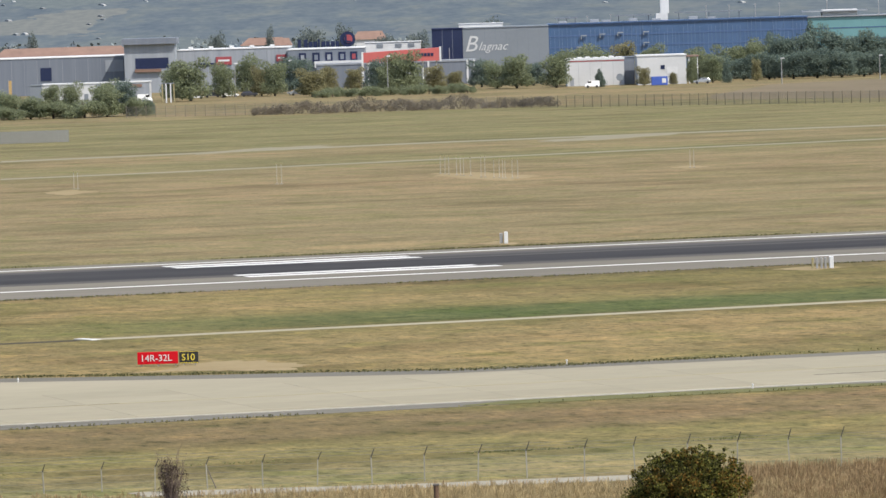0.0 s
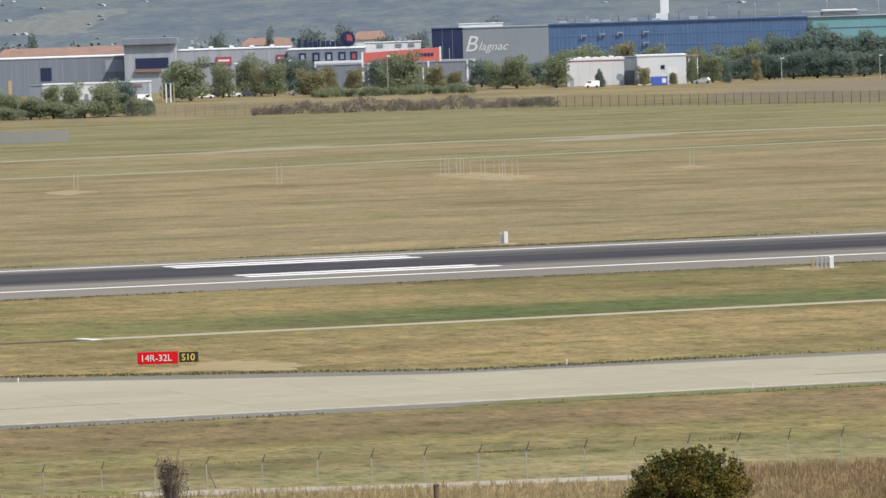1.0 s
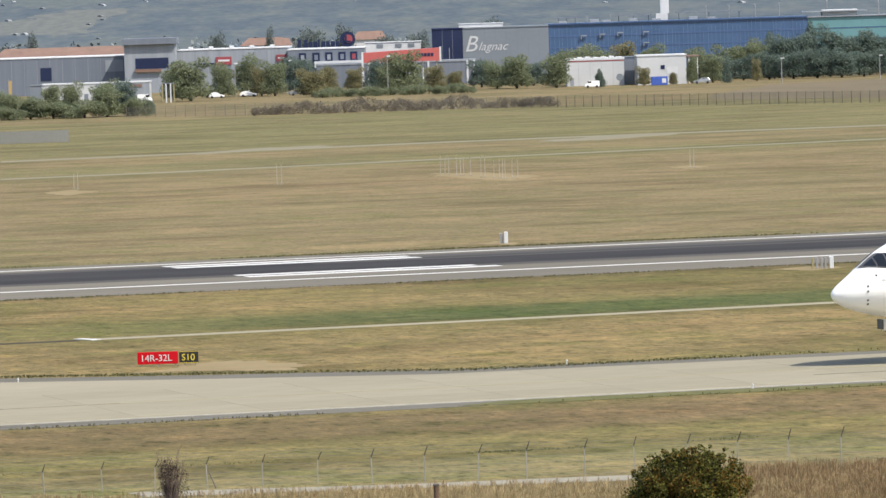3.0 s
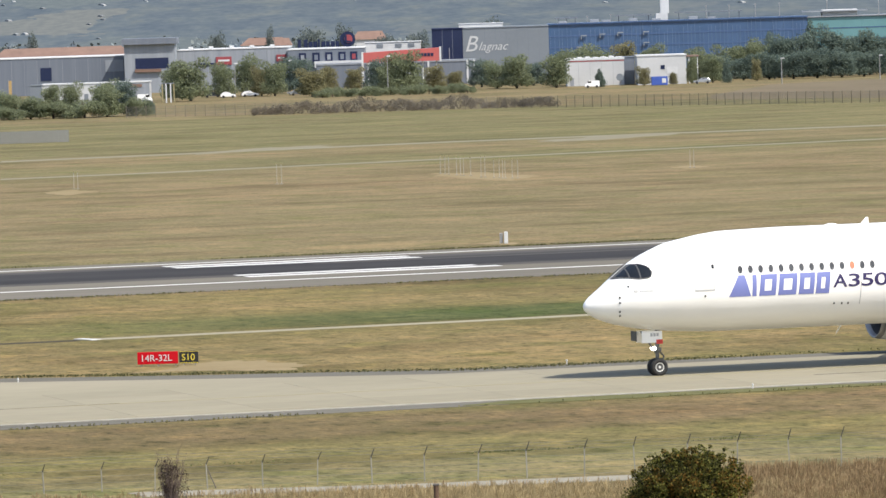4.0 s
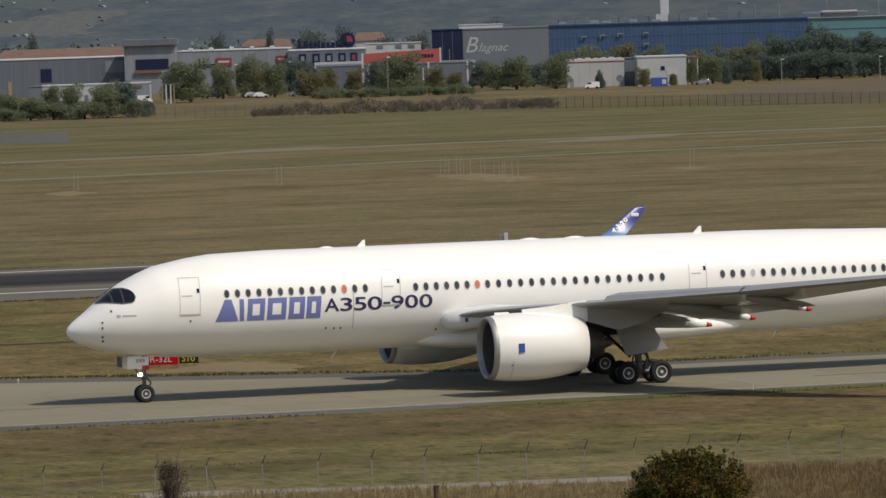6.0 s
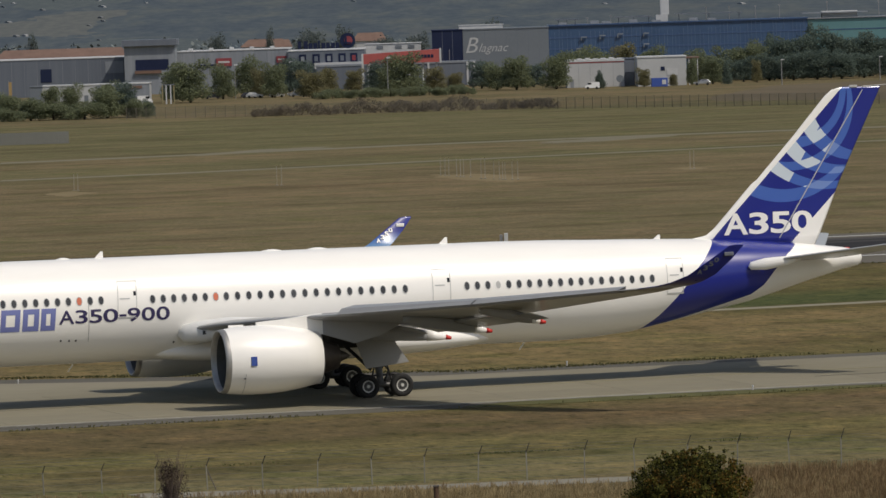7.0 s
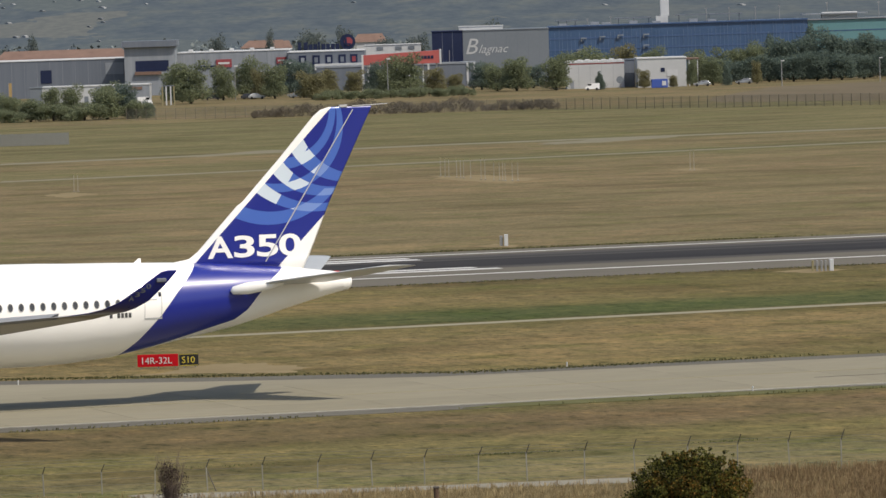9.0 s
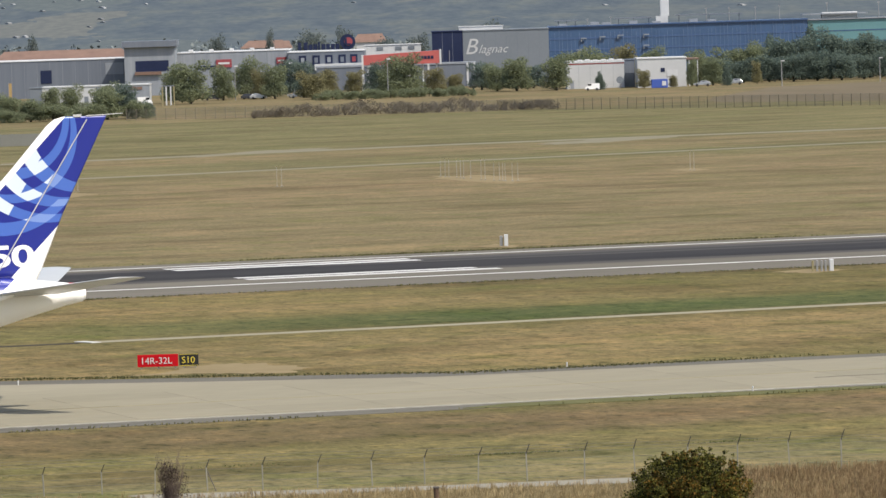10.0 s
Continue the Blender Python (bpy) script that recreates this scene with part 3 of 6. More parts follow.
def wheel_mesh(r, w, name, parent):
    """A tyre about its axle, which runs along y; the rim is its sub-part."""
    prof = [(-w * 0.32, r * 0.52), (-w * 0.48, r * 0.62), (-w * 0.5, r * 0.82), (-w * 0.4, r * 0.95), (-w * 0.2, r), (0, r), (w * 0.2, r), (w * 0.4, r * 0.95), (w * 0.5, r * 0.82), (w * 0.48, r * 0.62), (w * 0.32, r * 0.52)]
    n = 28
    rings = [[(q * math.sin(a), yy, q * math.cos(a)) for a in [k * math.tau / n for k in range(n)]] for yy, q in prof]
    tyre = loft(rings, TYRE, name, parent, caps=False)
    bm = bmesh.new()
    for sgn in (-1, 1):
        n2 = 24
        rr = [[bm.verts.new((q * math.sin(a), sgn * yy, q * math.cos(a))) for a in [k * math.tau / n2 for k in range(n2)]] for q, yy in ((r * 0.52, w * 0.30), (r * 0.51, w * 0.40), (r * 0.43, w * 0.38), (r * 0.41, w * 0.16))]
        for a, b in zip(rr, rr[1:]):
            for i in range(n2):
                bm.faces.new((a[i], a[(i + 1) % n2], b[(i + 1) % n2], b[i]))
        rod(bm, (0, sgn * w * 0.1, 0), (0, sgn * w * 0.42, 0), r * 0.17, r * 0.13, 12)
    bmesh.ops.recalc_face_normals(bm, faces=bm.faces)
    rim = part("rim", bm, PAINT_RIM, tyre, "pale metal wheel rim")
    bm = bmesh.new()
    rod(bm, (0, -w * 0.24, 0), (0, w * 0.24, 0), r * 0.46, None, 20)
    part("brake_pack", bm, DARKGREY, tyre)
    return tyre


PAINT_RIM = worn("rim_paint", (0.5, 0.5, 0.48), (0.68, 0.68, 0.66), 4, 0.4, 0.2)


def build_airliner():
    plane = new("airliner")
    tagged(plane, "white twin-engine wide-body jet airliner with a blue tail, taxiing", "airplane")
    # fuselage
    ss = sorted(set([0.02, 0.05, 0.12, 0.19, 0.38, 0.75] + [float(v) for v in np.linspace(1, 9, 25)] + [float(v) for v in np.linspace(9.5, 45, 26)] + [float(v) for v in np.linspace(45.5, 65.2, 40)]))
    rings = []
    for s in ss:
        top, low, w = hull(s)
        if 0 < s < 8:
            t2, l2, w2 = (np.mean([hull(max(0.01, s + d))[k] for d in (-0.18, 0, 0.18)]) for k in range(3))
            k = min(1, s / 0.6)
            top, low, w = top + (t2 - top) * k, low + (l2 - low) * k, w + (w2 - w) * k
        zc, hh = (top + low) / 2, (top - low) / 2
        rings.append([(s, w * math.cos(a), zc + hh * math.sin(a)) for a in [q * math.tau / 64 for q in range(64)]])
    loft(rings, HULL_PAINT, "fuselage", plane, "white fuselage whose rear end is deep blue")
    loft([[(65.2 + d, 0.4 * math.cos(a), 6.67 + 0.46 * math.sin(a) * f) for a in [q * math.tau / 20 for q in range(20)]] for d, f in ((-0.5, 1.05), (0.12, 0.85), (0.14, 0.6))], WHITE, "tail_cone", plane)
    # belly fairing
    rings = []
    for u in np.linspace(0, 1, 17):
        s = 20.4 + 21.4 * u
        k = math.sin(math.pi * min(1, max(0, u))) ** 0.6
        w, lo, hi = 1.2 + 1.98 * k, 2.8 - 0.75 * k, 3.2 + 0.95 * k
        zc = (lo + hi) / 2
        rings.append([(s, w * math.copysign(abs(math.cos(a)) ** 0.7, math.cos(a)), zc + (hi - lo) / 2 * math.copysign(abs(math.sin(a)) ** 0.8, math.sin(a))) for a in [q * math.tau / 32 for q in range(32)]])
    loft(rings, WHITE, "belly_fairing", plane, "bulged white wing root fairing")
    # wing root leading edge fairing with lamp recess
    for side in (-1, 1):
        rings = []
        for s, y, z, r in ((22.0, 2.75, 4.1, 0.15), (22.25, 2.95, 4.1, 0.52), (23.2, 3.35, 4.18, 0.66), (24.6, 4.2, 4.4, 0.62), (26.5, 5.2, 4.55, 0.4)):
            rings.append([(s, side * y + 0.9 * r * math.cos(a), z + r * math.sin(a)) for a in [q * math.tau / 16 for q in range(16)]])
        loft(rings, ROOT_GREY, "wing_root_fairing", plane, "pale grey wing root")
        bm = bmesh.new()
        box(bm, 23.15, 23.45, side * 3.95 - 0.05, side * 3.95 + 0.05, 4.05, 4.28, 0.02)
        part("landing_lamp", bm, DARKGREY, plane)
        build_wing(side, plane)
        build_engine(side, plane)
        # tailplane
        loft([foil(57.9, 5.6, side * 1.2, 6.62, 0.10, 10, -0.02), foil(60.6, 4.2, side * 4.6, 7.15, 0.09, 10), foil(64.2, 2.55, side * 9.1, 7.8, 0.085, 10), foil(64.75, 1.9, side * 9.32, 7.84, 0.06, 10)],
             TAIL_GREY, "tailplane", plane, "pale grey tailplane")
        rings = [[(s, side * yy + r * 0.8 * math.cos(a), z + r * math.sin(a)) for a in [q * math.tau / 14 for q in range(14)]] for s, yy, z, r in ((57.45, 2.2, 6.5, 0.05), (57.6, 2.2, 6.52, 0.24), (58.4, 2.5, 6.62, 0.36), (59.6, 2.9, 6.78, 0.28), (60.4, 3.2, 6.9, 0.1))]
        loft(rings, WHITE, "tailplane_root_fairing", plane)
    # fin
    fin_rows = [(7.5, 54.6, 62.5), (8.22, 54.95, 62.85), (8.4, 55.6, 62.93), (8.8, 56.12, 63.1), (9.2, 56.5, 63.28), (11.36, 58.55, 64.2), (11.6, 58.9, 64.32), (14.15, 61.3, 65.6), (16.5, 63.4, 66.78), (16.85, 63.85, 66.95), (16.99, 64.4, 67.0)]
    loft([[(x, zz * 1.0, z) for x, y, zz in foil(a, b - a, 0, 0, 0.085, 12)] for z, a, b in fin_rows], FIN_PAINT, "fin", plane, "deep blue tail fin with lighter arcs and a white leading edge")
    bm = bmesh.new()
    rod(bm, (60.12, -0.37, 8.05), (65.8, -0.12, 16.8), 0.035, None, 6)
    part("rudder_gap", bm, GREYLINE, plane)
    bm = bmesh.new()
    rod(bm, (65.8, 0, 17.0), (68.0, 0, 17.08), 0.03, 0.02, 6)
    part("trailing_boom", bm, PAINT_WHITE, plane)
    bm = bmesh.new()
    box(bm, 65.0, 65.5, -0.05, 0.05, 16.95, 17.1, 0.02)
    part("fin_tip_lamp", bm, PAINT_WHITE, plane)
    bm = bmesh.new()
    box(bm, 64.35, 64.7, -0.1, 0.1, 7.05, 7.3, 0.04)
    part("red_beacon", bm, RED, plane, "small red beacon")
    rings = [[(s, 0.16 * h * math.cos(a), 8.18 + h * max(0, math.sin(a)) - 0.1) for a in [q * math.tau / 12 for q in range(12)]] for s, h in ((53.9, 0.03), (54.6, 0.12), (55.4, 0.26), (56.2, 0.5))]
    loft(rings, WHITE, "dorsal_fillet", plane)
    # the type's number on the fin

    def on_fin(x, z):
        a, b = (float(np.interp(z, [r[0] for r in fin_rows], [r[k] for r in fin_rows])) for k in (1, 2))
        u = min(0.98, max(0.02, (x - a) / (b - a)))
        h = 0.085 * (1.48 * math.sqrt(u) - 0.63 * u - 1.76 * u * u + 1.42 * u ** 3 - 0.51 * u ** 4)
        return Vector((x, (b - a) * (0.02 * math.sin(math.pi * u) - 0.55 * h) - 0.025, z))
    for char, x0, x1, z0 in (("A", 56.68, 58.24, 8.33), ("3", 58.30, 59.56, 8.33), ("5", 59.70, 61.0, 8.33), ("0", 61.06, 62.40, 8.33)):
        glyph(char, x0, x1, z0, z0 + 1.3, 0.022, on_fin, "fin_numeral", WHITE, plane, "bold white numeral on the fin")
    # cockpit glass
    lo = [(1.70, 5.9), (2.05, 5.96), (2.42, 5.96), (2.98, 5.90), (3.5, 5.95), (3.68, 6.05), (3.77, 6.3)]
    hi = [(1.70, 5.95), (2.05, 6.3), (2.42, 6.6), (2.8, 6.76), (3.2, 6.8), (3.5, 6.71), (3.68, 6.55), (3.77, 6.32)]
    for flip in (1, -1):
        quads = []
        xs = np.linspace(1.70, 3.77, 19)
        f = lambda p, x: float(np.interp(x, [q[0] for q in p], [q[1] for q in p]))
        cap = lambda x: min(f(hi, x), hull(x)[0] - 0.004)
        for a, b in zip(xs, xs[1:]):
            quads.append(((a, f(lo, a)), (b, f(lo, b)), (b, cap(b)), (a, cap(a))))
        mask = skin("cockpit_mask", quads, DARKGREY, plane, "black surround of the cockpit windows", 0.035, 1, 6, flip)
        for x0, x1 in ((1.86, 2.46), (2.54, 3.03), (3.11, 3.68)):
            quads = []
            xs = np.linspace(x0, x1, 7)
            for a, b in zip(xs, xs[1:]):
                quads.append(((a, f(lo, a) + 0.07), (b, f(lo, b) + 0.07), (b, cap(b) - 0.06), (a, cap(a) - 0.06)))
            skin("windscreen_pane", quads, CABIN_GLASS, mask, "", 0.05, 1, 6, flip)
    # cabin windows
    def oval(s, z, a, b, e, n=14):
        verts = [on_hull(s, z, e)] + [on_hull(s + a * math.cos(k * math.tau / n), z + b * math.sin(k * math.tau / n), e) for k in range(n)]
        o = Vector((s, verts[0].y, z))
        return [tuple(v - o) for v in verts], [(0, 1 + k, 1 + (k + 1) % n) for k in range(n)], o
    shapes = {}
    rows = [(9.0 + 0.646 * k, 6.27 - 0.002 * k, k == 11) for k in range(14)] + [(20.48 + 0.632 * min(k, 7) + 0.680 * max(0, k - 7), 6.19 - 0.003 * k, k == 6) for k in range(24)] + [(39.58 + 0.6445 * k, 6.13 - 0.004 * k, 2 if k == 3 else False) for k in range(19)]
    for s, z, kind in rows:
        key = (round(s) if s > 46 else 12, kind)
        if key not in shapes:
            v, f, o = oval(s, z, 0.185, 0.265, 0.014)
            g, h, _ = oval(s, z, 0.145, 0.225, 0.02)
            shapes[key] = (mesh_of("window_frame", v, f, WHITE if kind == 2 else GREYLINE, True), mesh_of("pane", g, h, ORANGE if kind is True else (GREYLINE if kind == 2 else CABIN_PANE), True))
        y0 = Vector((s, on_hull(s, z, 0.014).y, z))
        w = new("cabin_window", shapes[key][0])
        w.parent, w.location = plane, y0
        p = new("pane", shapes[key][1])
        p.parent = w
    # doors
    for s0, s1, z0, z1, lean in ((6.16, 7.38, 5.15, 7.3, 0.12), (18.32, 19.48, 5.2, 7.3, 0.14), (37.42, 38.55, 5.15, 7.18, 0.08), (52.12, 53.2, 5.12, 7.2, 0.05)):
        door = skin("cabin_door", frame_quads(s0, s1, z0, z1, 0.045, lean), DOOR_SEAM, plane, "white cabin door with a grey seam", 0.014)
        skin("door_window", [rect(s1 - 0.2 + lean * 0.6, s1 - 0.05 + lean * 0.6, z0 + 1.25, z0 + 1.5)], CABIN_GLASS, door, "", 0.016, 1, 2)
        skin("door_sill", [rect(s0 + 0.02, s1 + 0.02, z0 - 0.05, z0 + 0.02)], GREYLINE, door, "", 0.02, 2, 1)
        skin("door_notice", [rect(s0 + 0.2, s0 + 0.8, z0 + 1.06, z0 + 1.12)], GREYLINE, door, "", 0.016, 1, 1)
    # plain blocks in place of the names on the side
    for s0, s1, lean in ((8.27, 9.59, 0.12), (9.73, 10.0, 0.1), (10.16, 11.2, 0.1), (11.36, 12.5, 0.1), (12.66, 13.62, 0.1), (13.74, 14.6, 0.1)):
        z0 = 4.66 - 0.004 * (s0 - 8)
        if s0 < 9:
            # a plain solid wedge
            m = (s0 + s1) / 2 + 0.12
            skin("side_mark", [((s0, z0), (s1 + 0.06, z0), (m + 0.2, z0 + 1.28), (m - 0.2, z0 + 1.28))], LILAC, plane, "plain lilac-blue wedge on the fuselage", n=4)
            continue
        skin("side_mark", frame_quads(s0, s1, z0, z0 + 1.28, min(0.30, (s1 - s0) / 2.001), lean) if s1 - s0 > 0.5 else [rect(s0, s1, z0, z0 + 1.28)], LILAC, plane, "plain lilac-blue block on the fuselage")
    for char, s0, s1 in zip("A350-900", (14.86, 15.83, 16.67, 17.49, 18.45, 18.94, 19.78, 20.66), (15.76, 16.56, 17.42, 18.38, 18.87, 19.7, 20.58, 21.46)):
        z0, z1 = (5.27, 5.40) if char == "-" else (4.97, 5.75)
        glyph(char, s0, s1, z0, z1, 0.012 if char != "-" else 0.0, lambda a, b: on_hull(a, b, 0.02), "type_numeral", INDIGO, plane, "dark indigo numeral on the fuselage")
    for k in (0, 2, 3, 4, 5):
        skin("registration_mark", [rect(50.0 + 0.23 * k, 50.17 + 0.23 * k, 5.24, 5.52)], DARKGREY, plane, "dark bar of the registration", 0.014, 1, 2)
    skin("nose_mark", [rect(2.58, 2.8, 5.13, 5.29)], GREYLINE, plane, "small grey bar below the cockpit", 0.014, 1, 2)
    skin("nose_mark", [rect(2.9, 3.68, 5.16, 5.27)], GREYLINE, plane, "small grey bar below the cockpit", 0.014, 1, 2)
    for s, z in ((1.8, 4.86), (1.79, 4.55), (1.81, 4.02), (1.86, 3.78), (2.32, 5.5), (6.8, 4.78), (15.0, 4.0), (15.5, 3.98), (15.9, 3.97), (21.8, 3.62)):
        v, f, o = oval(s, z, 0.06, 0.07, 0.02, 8)
        ob = made("probe", v, f, DARKGREY, plane, at=Matrix.Translation(o))
    skin("hull_seam", [rect(16.62, 16.66, 3.9, 6.3)], GREYLINE, plane, "", 0.012, 1, 12)
    for s, z in ((15.9, 2.5), (43.5, 2.5)):
        bm = bmesh.new()
        rod(bm, (s + 0.35, -0.3, z + 0.05), (s, -0.3, z - 0.45), 0.05, 0.03, 6)
        part("drain_mast", bm, WHITE, plane)
    # antennas and domes along the crown
    for s, h, l in ((18.0, 0.42, 0.3), (39.0, 0.42, 0.32), (52.4, 0.3, 0.25)):
        z = hull(s)[0] - 0.05
        bm = bmesh.new()
        vs = [bm.verts.new(p) for p in ((s - 0.25, -0.03, z), (s + l, -0.03, z), (s + l, -0.02, z + h), (s + l - 0.14, -0.02, z + h), (s - 0.25, 0.03, z), (s + l, 0.03, z), (s + l, 0.02, z + h), (s + l - 0.14, 0.02, z + h))]
        for q in ((0, 1, 2, 3), (7, 6, 5, 4), (0, 4, 5, 1), (1, 5, 6, 2), (2, 6, 7, 3), (3, 7, 4, 0)):
            bm.faces.new([vs[i] for i in q])
        part("blade_antenna", bm, WHITE, plane)
    for s, l in ((15.9, 1.1), (28.5, 1.6), (31.3, 1.6)):
        z = hull(s)[0]
        rings = [[(s + l * (u - 0.5), 0.3 * math.cos(a) * math.sin(math.pi * u) ** 0.5 + 0, z - 0.12 + 0.22 * math.sin(a) * math.sin(math.pi * u) ** 0.5) for a in [q * math.tau / 10 for q in range(10)]] for u in (0.02, 0.15, 0.4, 0.6, 0.85, 0.98)]
        loft(rings, WHITE, "crown_dome", plane)
    # nose gear
    bm = bmesh.new()
    rod(bm, (4.57, 0, 0.53), (4.62, 0, 3.2), 0.11, 0.14, 12)
    rod(bm, (4.55, 0, 1.3), (3.6, 0, 2.7), 0.06, 0.06, 8)
    rod(bm, (4.8, 0, 0.75), (5.0, 0, 1.15), 0.05, 0.05, 6)
    rod(bm, (5.0, 0, 1.15), (4.7, 0, 1.5), 0.05, 0.05, 6)
    rod(bm, (4.57, -0.42, 0.53), (4.57, 0.42, 0.53), 0.08, None, 10)
    box(bm, 4.4, 4.8, -0.2, 0.2, 1.45, 1.7, 0.04)
    part("nose_gear_leg", bm, STEEL, plane, "metal nose gear leg")
    for y in (-0.52, 0.52):
        bm = bmesh.new()
        box(bm, 3.45, 4.75, y - 0.025, y + 0.025, 2.02, 2.72, 0.02)
        d = part("nose_gear_door", bm, WHITE, plane, "white nose gear door with grey bars")
        if y < 0:
            bm = bmesh.new()
            for k in range(3):
                box(bm, 4.0 + 0.19 * k, 4.14 + 0.19 * k, y - 0.035, y - 0.02, 2.4, 2.6)
            part("door_bar", bm, GREYLINE, d)
            bm = bmesh.new()
            box(bm, 4.36, 4.77, y - 0.04, y - 0.02, 1.94, 2.2)
            part("red_notice", bm, RED, d)
    bm = bmesh.new()
    box(bm, 3.1, 3.16, -0.5, 0.5, 2.15, 2.75, 0.02)
    part("front_gear_door", bm, DARKGREY, plane)
    for y in (-0.24, 0.24):
        bm = bmesh.new()
        rod(bm, (4.28, y, 1.66), (4.4, y, 1.66), 0.12, 0.1, 12)
        part("taxi_lamp", bm, LAMP_GLOW, plane, "lit taxi lamp")
    wheels = []
    nose_wheel = wheel_mesh(0.53, 0.36, "nose_wheel", plane)
    wheels.append((nose_wheel, 4.57, -0.33, 0.53))
    main = None
    twin = copy_thing(nose_wheel, Matrix.Identity(4))
    wheels.append((twin, 4.57, 0.33, 0.53))
    for side in (-1, 1):
        yc = side * 5.35
        bm = bmesh.new()
        rod(bm, (33.4, yc, 0.8), (33.1, side * 4.9, 4.6), 0.2, 0.26, 14)
        rod(bm, (32.4, yc, 0.7), (34.45, yc, 0.7), 0.15, 0.15, 10)
        for s in (32.4, 34.45):
            rod(bm, (s, yc - 0.9, 0.7), (s, yc + 0.9, 0.7), 0.12, None, 10)
        rod(bm, (33.3, yc, 1.9), (32.2, side * 3.9, 3.6), 0.09, None, 8)
        rod(bm, (33.3, yc, 2.0), (31.8, side * 5.2, 4.0), 0.08, None, 8)
        rod(bm, (33.75, yc, 1.0), (33.9, yc, 1.6), 0.07, None, 8)
        rod(bm, (33.9, yc, 1.6), (33.4, yc, 2.1), 0.07, None, 8)
        part("main_gear_leg", bm, STEEL, plane, "metal main gear leg with a four-wheel bogie")
        bm = bmesh.new()
        for a, b, r in (((31.2, 4.3, 3.4), (32.9, 5.2, 1.6), 0.1), ((34.3, 4.6, 3.8), (33.5, 5.3, 1.7), 0.09), ((32.7, 5.9, 1.05), (33.1, 5.6, 2.4), 0.05), ((33.9, 5.9, 1.05), (33.6, 5.6, 2.4), 0.05), ((32.4, 5.35, 1.25), (34.4, 5.35, 1.3), 0.06)):
            rod(bm, (a[0], side * a[1], a[2]), (b[0], side * b[1], b[2]), r, None, 8)
        part("gear_brace", bm, GEAR_SHADE, plane, "dark side braces and hoses of the main gear")
        # added dark block, deepens the shade between engine and main gear
        part("gear_bay", boxed(30.6, 34.6, min(side * 2.6, side * 4.6), max(side * 2.6, side * 4.6), 2.9, 4.2, 0.15), GEAR_SHADE, plane, "dark block filling in the shade behind the main gear")
        bm = bmesh.new()
        vs = []
        for y in (side * 6.05, side * 6.12):
            vs += [bm.verts.new((s, y + side * (z - 2) * 0.12, z)) for s, z in ((32.35, 1.72), (34.95, 2.02), (34.2, 3.05), (33.6, 4.3), (31.7, 4.3), (31.75, 3.2))]
        bm.faces.new(vs[:6])
        bm.faces.new(vs[6:][::-1])
        for k in range(6):
            bm.faces.new((vs[k], vs[(k + 1) % 6], vs[6 + (k + 1) % 6], vs[6 + k]))
        bmesh.ops.recalc_face_normals(bm, faces=bm.faces)
        part("main_gear_door", bm, WING_GREY, plane, "grey main gear door")
        for s in (32.4, 34.45):
            for dy in (-0.74, 0.74):
                if main is None:
                    w = main = wheel_mesh(0.69, 0.52, "main_wheel", plane)
                else:
                    w = copy_thing(main, Matrix.Identity(4))
                wheels.append((w, s, yc + dy, 0.69))
    return plane, wheels


plane, wheels = build_airliner()


def rolled(t):
    """How far the nose has come along the runway's axis at t."""
    return 93.117 - 15.8904 * (t - 5.5) - 0.03 * (t - 5.5) ** 2

# ------------------------------------------------------------------ far side: materials
# hall greys lean to blue: the haze of distance is in their colour
CLAD_GREY = worn("grey_cladding", (0.105, 0.122, 0.155), (0.14, 0.158, 0.19), 0.15, 0.5, stretch=(6, 1, 0.2))
CLAD_PALE = worn("pale_grey_cladding", (0.18, 0.20, 0.23), (0.25, 0.27, 0.30), 0.15, 0.5, stretch=(6, 1, 0.2))
CLAD_SLATE = worn("slate_cladding", (0.13, 0.15, 0.175), (0.16, 0.18, 0.205), 0.1, 0.5)
CLAD_NAVY = worn("navy_cladding", (0.014, 0.020, 0.05), (0.022, 0.030, 0.068), 0.2, 0.7, spec=0.1)
CLAD_WHITE = worn("off_white_render", (0.38, 0.39, 0.40), (0.46, 0.47, 0.48), 0.2, 0.7)
ROOF_WHITE = worn("white_roof_edge", (0.42, 0.43, 0.44), (0.54, 0.55, 0.56), 0.3, 0.6)
TERRACOTTA = worn("terracotta_tiles", (0.12, 0.075, 0.058), (0.19, 0.118, 0.09), 0.4, 0.8)
FASCIA_RED = worn("red_fascia", (0.34, 0.075, 0.07), (0.42, 0.10, 0.09), 0.2, 0.5)
SIGN_RED = worn("sign_red", (0.20, 0.035, 0.045), (0.27, 0.05, 0.06), 0.3, 0.5)
GLASS_BLUE = worn("blue_glazing", (0.036, 0.074, 0.155), (0.055, 0.104, 0.205), 0.08, 0.25, stretch=(3, 1, 1))
GLASS_TEAL = worn("teal_glazing", (0.085, 0.19, 0.21), (0.115, 0.24, 0.26), 0.08, 0.3, stretch=(3, 1, 1))
FIN_PALE = worn("pale_blue_fin", (0.07, 0.12, 0.22), (0.15, 0.21, 0.31), 0.3, 0.4)
SLAB_DARK = worn("dark_blue_band", (0.036, 0.075, 0.17), (0.05, 0.095, 0.205), 0.2, 0.4)
POLE = worn("galvanised_pole", (0.22, 0.22, 0.22), (0.3, 0.3, 0.3), 1, 0.5, 0.3)
CAR_WHITE = worn("white_car_paint", (0.65, 0.65, 0.65), (0.75, 0.75, 0.75), 1, 0.25)
CAR_SILVER = worn("silver_car_paint", (0.26, 0.27, 0.28), (0.33, 0.34, 0.35), 1, 0.25, 0.4)
CAR_DARK = worn("dark_car_paint", (0.03, 0.035, 0.045), (0.05, 0.05, 0.06), 1, 0.25)


